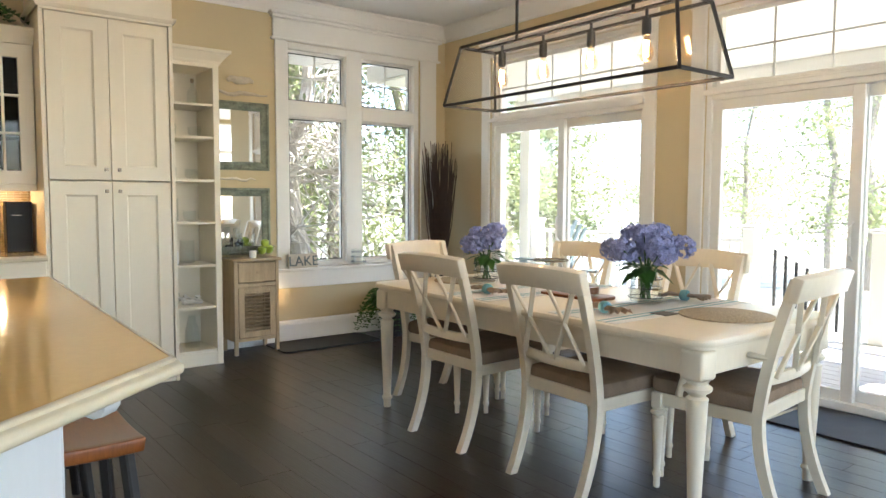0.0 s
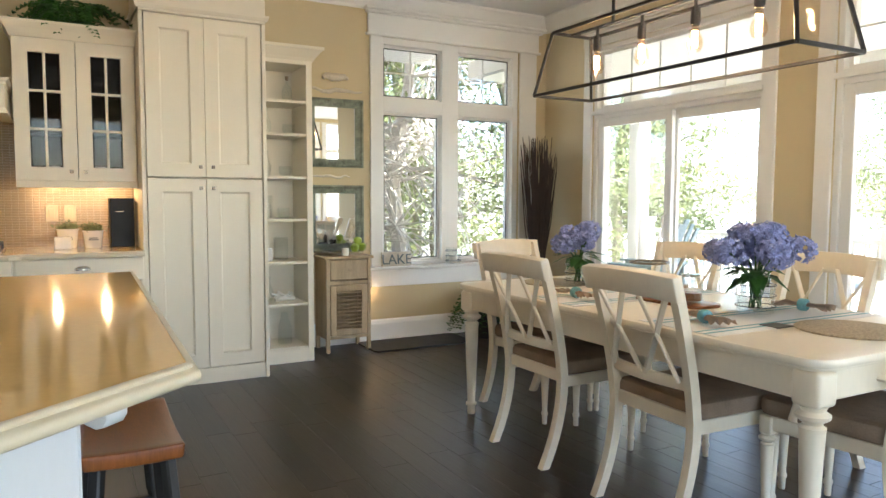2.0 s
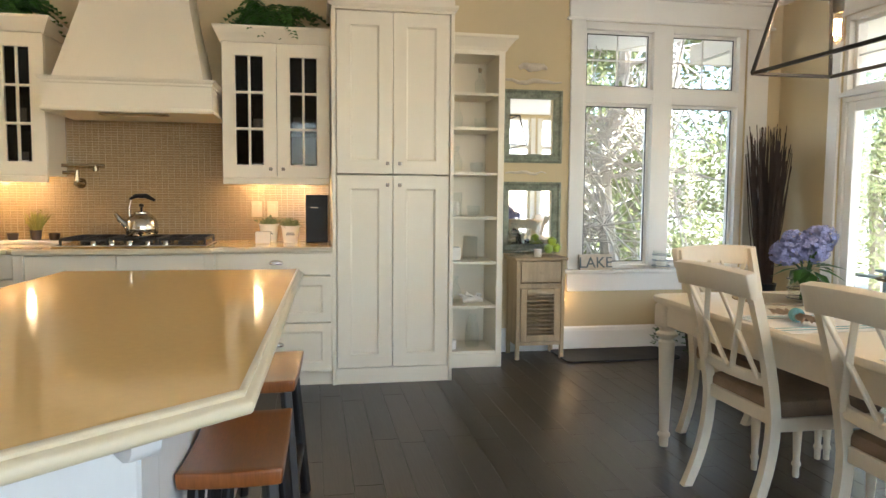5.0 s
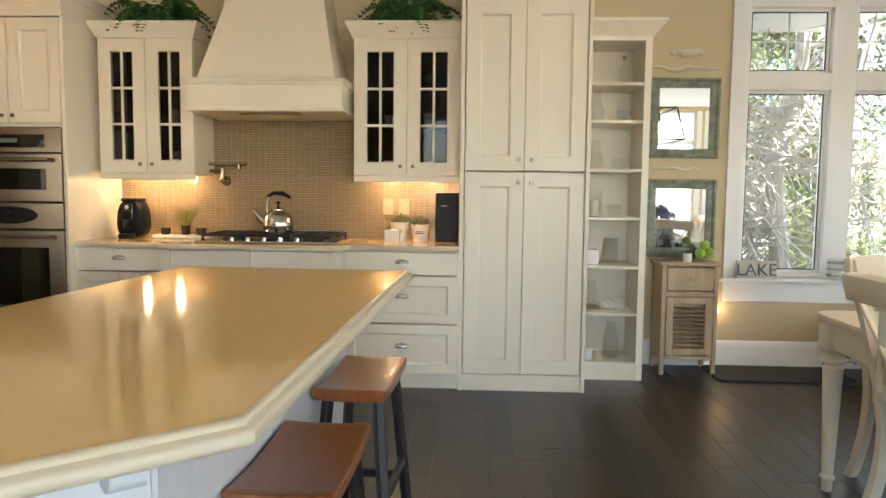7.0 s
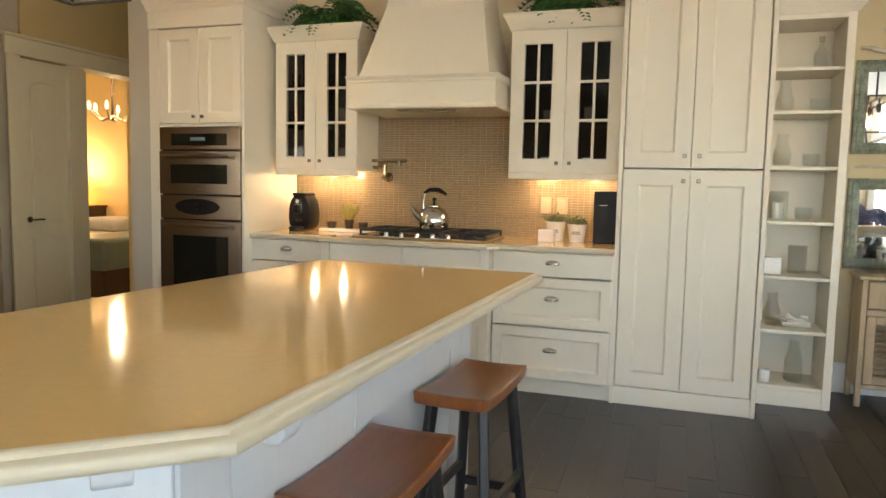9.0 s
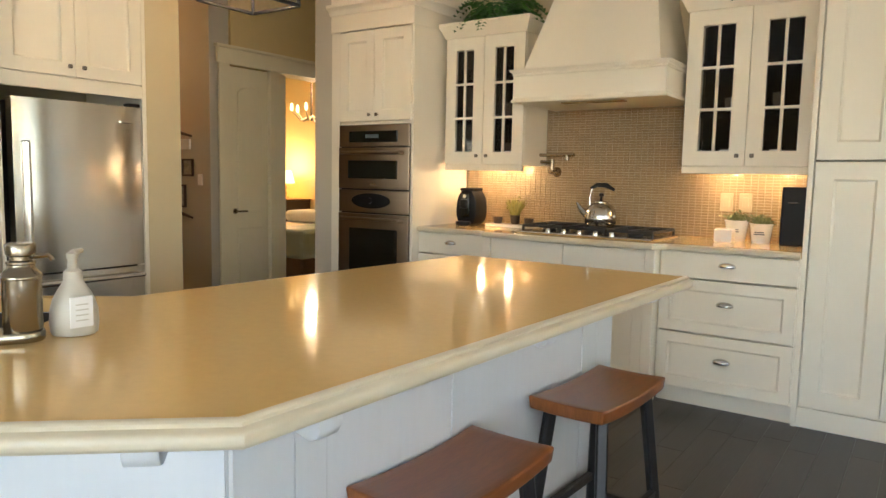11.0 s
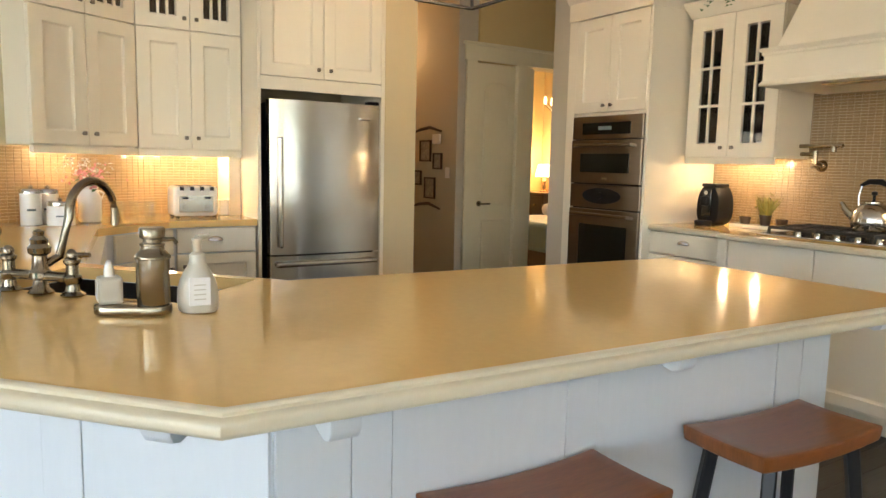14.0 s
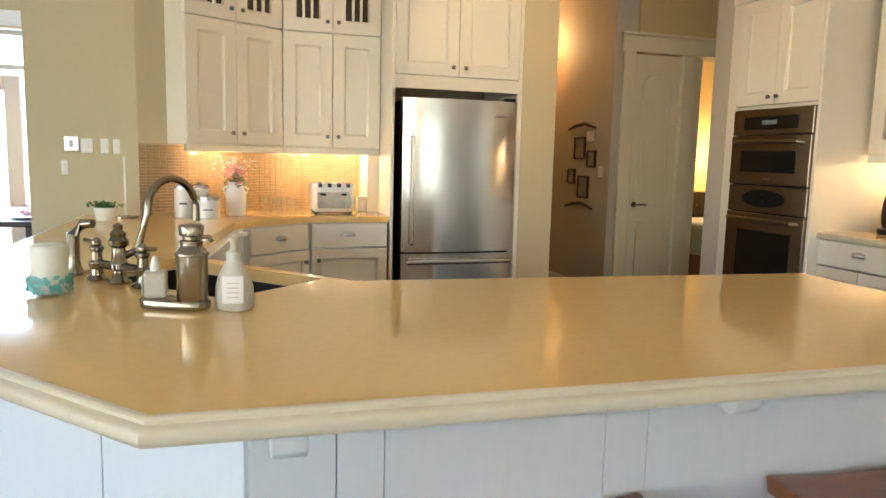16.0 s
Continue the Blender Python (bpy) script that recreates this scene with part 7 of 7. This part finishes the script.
sash(fd, "y", -7.33, -0.58, 0.30, 0.02, 2.02, 0.15, 0.05, "door_panel")
sash(fd, "y", -7.33, -1.5, 0.30, 2.08, 2.48, 0.05, 0.05, "transom", (4, 1))
bm = box(-7.22, 0.35, 0, -7.185, 0.48, 2.5, 0.003)
box(-7.22, -1.68, 0, -7.185, -1.55, 2.5, 0.003, bm)
box(-7.22, -1.70, 2.5, -7.18, 0.5, 2.66, 0.003, bm)
part("casing", bm, WHITE, fd)
ft = thing("foyer_table", "dark dining table set with red and white dishes", "table", at=(-5.2, -0.4, 0))
part("tabletop", box(-5.9, -1.2, 0.72, -4.5, 0.16, 0.76, 0.01), FRAMEWOOD, ft)
for x in (-5.8, -4.65):
    for y in (-1.1, 0.02):
        part("leg", box(x, y, 0, x + 0.07, y + 0.07, 0.72, 0.004), FRAMEWOOD, ft)
for i, (x, y) in enumerate(((-4.75, 0.0), (-4.75, -0.4), (-5.3, 0.0))):
    single("dinner_plate", lathe([(0.08, 0), (0.13, 0.015), (0.125, 0.018), (0.0, 0.006)], 24, (x, y, 0.7605)), CERAMIC, "white dinner plate on a dark table", "plate", "plates on the foyer table", smooth=True)
    vessel("wine_glass", "clear stemmed glass on a dark table", [(0.03, 0), (0.006, 0.01), (0.006, 0.08), (0.035, 0.11), (0.032, 0.18)], (x - 0.2, y + 0.08, 0.7605), JAR, "glasses on the foyer table", cat="glass")
    b = leaves(24, (0.03, 0.03, 0.02), (x, y, 0.805), 0.05, rnd=random.Random(i))
    single("red_napkin", b, PINK, "crumpled red napkin on a plate", "napkin", "red napkins")
fl2 = thing("foyer_lamp", "lamp with an orange shade", "lamp", at=(-6.6, -0.25, 0))
part("stand", tube([(-6.6, -0.25, 0), (-6.6, -0.25, 1.1)], 0.015, 8), FRAMEWOOD, fl2)
part("foot", lathe([(0.12, 0), (0.12, 0.02), (0.02, 0.03)], 16, (-6.6, -0.25, 0)), FRAMEWOOD, fl2)
part("shade", lathe([(0.14, 1.05), (0.11, 1.3), (0.108, 1.3), (0.138, 1.05)], 20, (-6.6, -0.25, 0)), SHADE, fl2)

# ---- by the dining window ----
sg = thing("lake_sign", "whitewashed wooden sign reading LAKE", "sign", at=(2.53, 5.44, 0.661))
sgm = pose(2.53, 5.43, 0.661, -8, 0, 0)
b = box(-0.14, -0.008, 0, 0.14, 0.008, 0.125, 0.002)
b.transform(sgm)
part("board", b, DRIFT, sg)
cv = bpy.data.curves.new("letters", "FONT")
cv.body, cv.size, cv.extrude, cv.align_x = "LAKE", 0.125, 0.002, "CENTER"
tmp = new("letters", cv)
bpy.context.view_layer.update()
me = bpy.data.meshes.new_from_object(tmp.evaluated_get(bpy.context.evaluated_depsgraph_get()))
bpy.data.objects.remove(tmp)
b = bmesh.new()
b.from_mesh(me)
bpy.data.meshes.remove(me)
b.transform(sgm @ Matrix.Translation((0, -0.0105, 0.018)) @ Matrix.Rotation(radians(90), 4, "X"))
part("letters", b, LETTER, sg, "dark slate painted letters")
gh = thing("glass_candle_holder", "pale glass candle holder wrapped with wire", "candle holder", at=(3.10, 5.45, 0.661))
part("glass", lathe([(0.06, 0), (0.07, 0.01), (0.07, 0.14), (0.065, 0.15), (0.063, 0.14), (0.064, 0.012)], 20, (3.10, 5.43, 0.661)), JAR, gh, smooth=True)
for z in (0.03, 0.075, 0.12):
    part("wire", tube([(3.10 + 0.073 * math.cos(i * math.tau / 16), 5.43 + 0.073 * math.sin(i * math.tau / 16), 0.661 + z) for i in range(17)], 0.003, 6), TEAL, gh)
part("candle", lathe([(0.04, 0.013), (0.04, 0.08), (0, 0.08)], 16, (3.10, 5.43, 0.661)), WAX, gh)
single("floor_mat", prism(rounded(2.16, 5.03, 3.1, 5.46, 0.05), 0.001, 0.014, bev=0.004), RUBBER, "black rubber boot mat under the window", "mat")
dm = thing("door_mat", "dark door mat with a pale border", "mat", at=(3.85, 1.3, 0))
part("mat", box(3.60, 0.75, 0.001, 4.12, 1.72, 0.012, 0.003), RUBBER, dm)
part("border", box(3.60, 1.721, 0.001, 4.12, 1.745, 0.011, 0.002), DRIFT, dm)
nl = thing("night_light", "lit night light plugged into the wall outlet", "night light", at=(2.25, 5.49, 0.42))
part("outlet_plate", box(2.215, W - 0.008, 0.33, 2.285, W - 0.001, 0.445, 0.003), WHITE, nl)
part("shade", lathe([(0.03, 0), (0.035, 0.03), (0.02, 0.06), (0, 0.065)], 14, (2.25, W - 0.045, 0.40)), SHADE, nl, smooth=True)
lamp("night_light_glow", "POINT", pose(2.29, W - 0.09, 0.43), 0.06, WARM, radius=0.02)
tw = thing("twig_vase", "tall bundle of dark twigs in a black vase", "vase", at=(3.90, 5.22, 0))
part("vase", lathe([(0.08, 0), (0.10, 0.02), (0.12, 0.3), (0.09, 0.52), (0.10, 0.56), (0.09, 0.56), (0.08, 0.5)], 20, (3.90, 5.22, 0)), BLACK, tw, smooth=True)
rnd = random.Random(12)
b = bmesh.new()
for i in range(150):
    a, r0, r1 = rnd.uniform(0, math.tau), rnd.uniform(0, 0.06), rnd.uniform(0.02, 0.19)
    p = Vector((3.90 + r0 * math.cos(a), 5.22 + r0 * math.sin(a), 0.45))
    zt = rnd.uniform(1.5, 1.84)
    q = Vector((3.90 + r1 * math.cos(a), 5.22 + min(r1 * math.sin(a), 0.24), zt))
    m = p.lerp(q, 0.5) + Vector((rnd.uniform(-0.02, 0.02), rnd.uniform(-0.02, 0.02), 0))
    tube([p, m, q], [0.006, 0.005, 0.003], 5, b)
tagged(part("dried_brush", b, TWIG, tw, "dark dried twigs"), kind="stuff")
fern(3.32, 5.18, 0.25, 0.46, 31, "floor_fern", "green arching fern in a dark planter by the window", 60, 2.5)
single("planter", lathe([(0.085, 0.0), (0.09, 0.01), (0.125, 0.25), (0.132, 0.25), (0.132, 0.275), (0.118, 0.275), (0.11, 0.24), (0, 0.245)], 22, (3.32, 5.18, 0.001)), MATBLACK, "dark tapered planter standing on the floor", "planter", smooth=False)

# ---- on the small cabinet ----
for x, y, pr_ in ((1.83, 5.30, CYL), (1.90, 5.38, JUG), (1.95, 5.27, CUP), (2.03, 5.36, BOTTLE)):
    vessel("glass_jar", "clear glass jar on the oak cabinet", pr_, (x, y, 0.788), JAR, "jars on the oak cabinet", cat="jar")
single("votive_candle", lathe([(0.028, 0), (0.03, 0.06), (0, 0.058)], 16, (1.98, 5.24, 0.788)), WAX, "ivory votive candle on the oak cabinet", "candle", smooth=True)
gb = thing("fruit_bowl", "glass bowl of green apples", "bowl", at=(2.10, 5.28, 0.788))
part("bowl", lathe([(0.035, 0), (0.075, 0.05), (0.09, 0.1), (0.086, 0.1), (0.07, 0.05), (0, 0.008)], 22, (2.10, 5.28, 0.788)), JAR, gb, smooth=True)
rnd = random.Random(2)
for i, (dx, dy, dz) in enumerate(((-0.03, -0.02, 0.06), (0.035, -0.015, 0.065), (0, 0.035, 0.06), (0.005, 0.0, 0.115))):
    ap = lathe([(0, 0.008), (0.02, 0.0), (0.036, 0.025), (0.034, 0.05), (0.015, 0.064), (0, 0.058)], 16, (2.10 + dx, 5.28 + dy, 0.788 + dz - 0.03))
    single("green_apple", ap, APPLE, "shiny green apple in a glass bowl", "apple", "apples in the bowl", smooth=True)

# ---- on the dining table ----
TZ = 0.7705
for i, y in enumerate((1.713, 2.498)):
    rn = thing("table_runner", "white linen runner with aqua stripes across the table", "table runner", "runners on the table", at=(2.48, y, TZ))
    part("cloth", box(1.975, y - 0.19, TZ, 2.985, y + 0.19, TZ + 0.003, 0.001), LINEN, rn)
    for s in (-0.14, -0.1, 0.1, 0.14):
        part("stripe", box(1.977, y + s - 0.006, TZ + 0.003, 2.983, y + s + 0.006, TZ + 0.0036), AQUA, rn)
single("round_placemat", prism([(2.54 + 0.2 * math.cos(i * math.tau / 40), 1.37 + 0.2 * math.sin(i * math.tau / 40)) for i in range(40)], TZ, TZ + 0.008, bev=0.003), WICKER, "round woven seagrass placemat on the table", "placemat", smooth=True)
single("round_placemat", prism([(2.454 + 0.19 * math.cos(i * math.tau / 40), 3.07 + 0.19 * math.sin(i * math.tau / 40)) for i in range(40)], TZ, TZ + 0.008, bev=0.003), WICKER, "round woven seagrass placemat on the table", "placemat", smooth=True)


def napkin(x, y, turn, seed):
    rnd = random.Random(seed)
    m = pose(x, y, TZ + 0.006, 0, 0, turn)
    k = thing("rolled_napkin", "beige linen napkin in an aqua ring", "napkin", "napkins on the table", m=m)
    for s in (-1, 1):
        b = bmesh.new()
        n, rows = 10, []
        for i in range(7):
            t = i / 6
            w = 0.014 + 0.05 * t ** 1.2
            rows.append([b.verts.new((s * (0.005 + 0.11 * t), w * (2 * j / n - 1), 0.024 + 0.010 * math.sin(j * 2.2 + i * 0.6 + seed) * (0.4 + t) + 0.012 * (1 - t) * math.cos((2 * j / n - 1) * 1.4))) for j in range(n + 1)])
        for p, q in zip(rows, rows[1:]):
            for j in range(n):
                b.faces.new((p[j], p[j + 1], q[j + 1], q[j]))
        bmesh.ops.solidify(b, geom=b.faces[:], thickness=0.008)
        part("fold", b, NAPKIN, k, smooth=True)
    b = lathe([(0.024, -0.018), (0.027, -0.012), (0.027, 0.012), (0.024, 0.018), (0.021, 0.012), (0.021, -0.012)], 18)
    b.transform(Matrix.Translation((0, 0, 0.027)) @ Matrix.Rotation(radians(90), 4, "Y"))
    part("ring", b, AQUA, k, "aqua woven ring", smooth=True)


for x, y, a, s in ((2.14, 1.713, 75, 1), (2.14, 2.498, 80, 2), (2.77, 1.73, 100, 3), (2.77, 2.536, 95, 4)):
    napkin(x, y, a, s)


def hydrangeas(x, y, s, seed, n):
    v = thing("hydrangea_vase", "blue hydrangeas in a wire-wrapped glass jar", "flower vase", "vases of hydrangeas", at=(x, y, TZ + 0.004))
    z = TZ + 0.0045
    rnd = random.Random(seed)
    part("jar", lathe([(0.07 * s, 0), (0.078 * s, 0.008), (0.078 * s, 0.12 * s), (0.06 * s, 0.15 * s), (0.062 * s, 0.17 * s), (0.058 * s, 0.17 * s), (0.056 * s, 0.15 * s), (0.074 * s, 0.118 * s), (0.074 * s, 0.012)], 24, (x, y, z)), JAR, v, smooth=True).visible_shadow = False
    part("water", lathe([(0.071 * s, 0.012), (0.072 * s, 0.09 * s), (0, 0.09 * s)], 20, (x, y, z)), JAR, v).visible_shadow = False
    for h in (0.03, 0.075, 0.12):
        part("wire", tube([(x + 0.082 * s * math.cos(i * math.tau / 18), y + 0.082 * s * math.sin(i * math.tau / 18), z + h * s) for i in range(19)], 0.002, 5), MATBLACK, v)
    for i in range(n):
        a = i * math.tau / n + rnd.uniform(-0.3, 0.3)
        r = (0.05 if i % 3 == 0 else 0.13) * s * rnd.uniform(0.8, 1.25)
        c = Vector((x + r * math.cos(a), y + r * math.sin(a), z + (0.315 if i % 3 == 0 else 0.255) * s + rnd.uniform(-0.02, 0.02)))
        part("stem", tube([(x + rnd.uniform(-0.03, 0.03), y + rnd.uniform(-0.03, 0.03), z + 0.02), (x + r * 0.3 * math.cos(a), y + r * 0.3 * math.sin(a), z + 0.17 * s), tuple(c)], 0.004, 6), LEAF, v)
        b = bmesh.new()
        R = 0.07 * s
        for _ in range(150):
            d = Vector((rnd.gauss(0, 1), rnd.gauss(0, 1), rnd.gauss(0.25, 1))).normalized()
            p = c + Vector((d.x, d.y, d.z * 0.8)) * R * rnd.uniform(0.82, 1.08)
            q = d.to_track_quat("Z", "Y").to_matrix() @ Euler((rnd.uniform(-0.5, 0.5), rnd.uniform(-0.5, 0.5), rnd.uniform(0, 1.6))).to_matrix()
            k = 0.0125 * s
            mid = b.verts.new(p)
            ring = [b.verts.new(p + q @ Vector(o) * k) for o in ((1, 0.0, 0.25), (0.62, 0.62, -0.1), (0, 1, 0.25), (-0.62, 0.62, -0.1), (-1, 0, 0.25), (-0.62, -0.62, -0.1), (0, -1, 0.25), (0.62, -0.62, -0.1))]
            for e in range(8):
                b.faces.new((mid, ring[e], ring[(e + 1) % 8]))
        part("bloom", b, PETAL, v, "blue-violet mophead bloom")
    b = bmesh.new()
    for i in range(22):
        a = rnd.uniform(0, math.tau)
        o = Vector((x, y, z + 0.18 * s))
        d = Vector((math.cos(a), math.sin(a), rnd.uniform(-0.5, 0.35))).normalized()
        sd_ = d.cross(Vector((0, 0, 1))).normalized()
        ln, w = 0.13 * s, 0.032 * s
        st_ = o + d * 0.04
        v2 = [b.verts.new(q) for q in (st_, st_ + d * ln * 0.4 + sd_ * w, st_ + d * ln + Vector((0, 0, -0.03)), st_ + d * ln * 0.4 - sd_ * w)]
        mid = b.verts.new(st_ + d * ln * 0.45 + Vector((0, 0, -0.008)))
        for e in range(4):
            b.faces.new((v2[e], v2[(e + 1) % 4], mid))
    part("leaves", b, LEAF, v)


hydrangeas(2.56, 1.81, 1.0, 41, 11)
hydrangeas(2.50, 2.92, 0.95, 42, 7)
wb = single("wooden_board", prism(rounded(2.39, 1.98, 2.58, 2.38, 0.05), TZ, TZ + 0.016, bev=0.004), SEATWOOD, "dark wooden serving board on the table", "board", smooth=True)
jr = thing("storage_jar", "clear glass jar with brown nuts on a board", "jar", at=(2.483, 2.096, TZ + 0.017))
part("jar", lathe([(0.05, 0), (0.055, 0.005), (0.055, 0.09), (0.042, 0.105), (0.045, 0.12), (0.041, 0.12), (0.038, 0.105), (0.051, 0.088), (0.051, 0.008)], 20, (2.483, 2.096, TZ + 0.0165)), JAR, jr, smooth=True)
part("filling", lathe([(0.048, 0.009), (0.049, 0.045), (0, 0.05)], 18, (2.483, 2.096, TZ + 0.0165)), SEATWOOD, jr)
part("lid_ring", lathe([(0.046, 0.118), (0.046, 0.13), (0, 0.132)], 20, (2.483, 2.096, TZ + 0.0165)), CHROME, jr)
lj = thing("glass_hurricane", "large clear glass jar with metal rim", "jar", at=(2.674, 2.555, TZ + 0.004))
part("glass", lathe([(0.09, 0), (0.10, 0.01), (0.10, 0.15), (0.096, 0.15), (0.096, 0.012)], 26, (2.674, 2.555, TZ + 0.0045)), JAR, lj, smooth=True)
part("rim", tube([(2.674 + 0.1 * math.cos(i * math.tau / 24), 2.555 + 0.1 * math.sin(i * math.tau / 24), TZ + 0.155) for i in range(25)], 0.006, 8), NICKEL, lj, smooth=True)
single("dark_coaster", box(2.31, 1.52, TZ, 2.41, 1.60, TZ + 0.005, 0.001), SINKMAT, "dark slate coaster on the table", "coaster")
place_planks(floor)
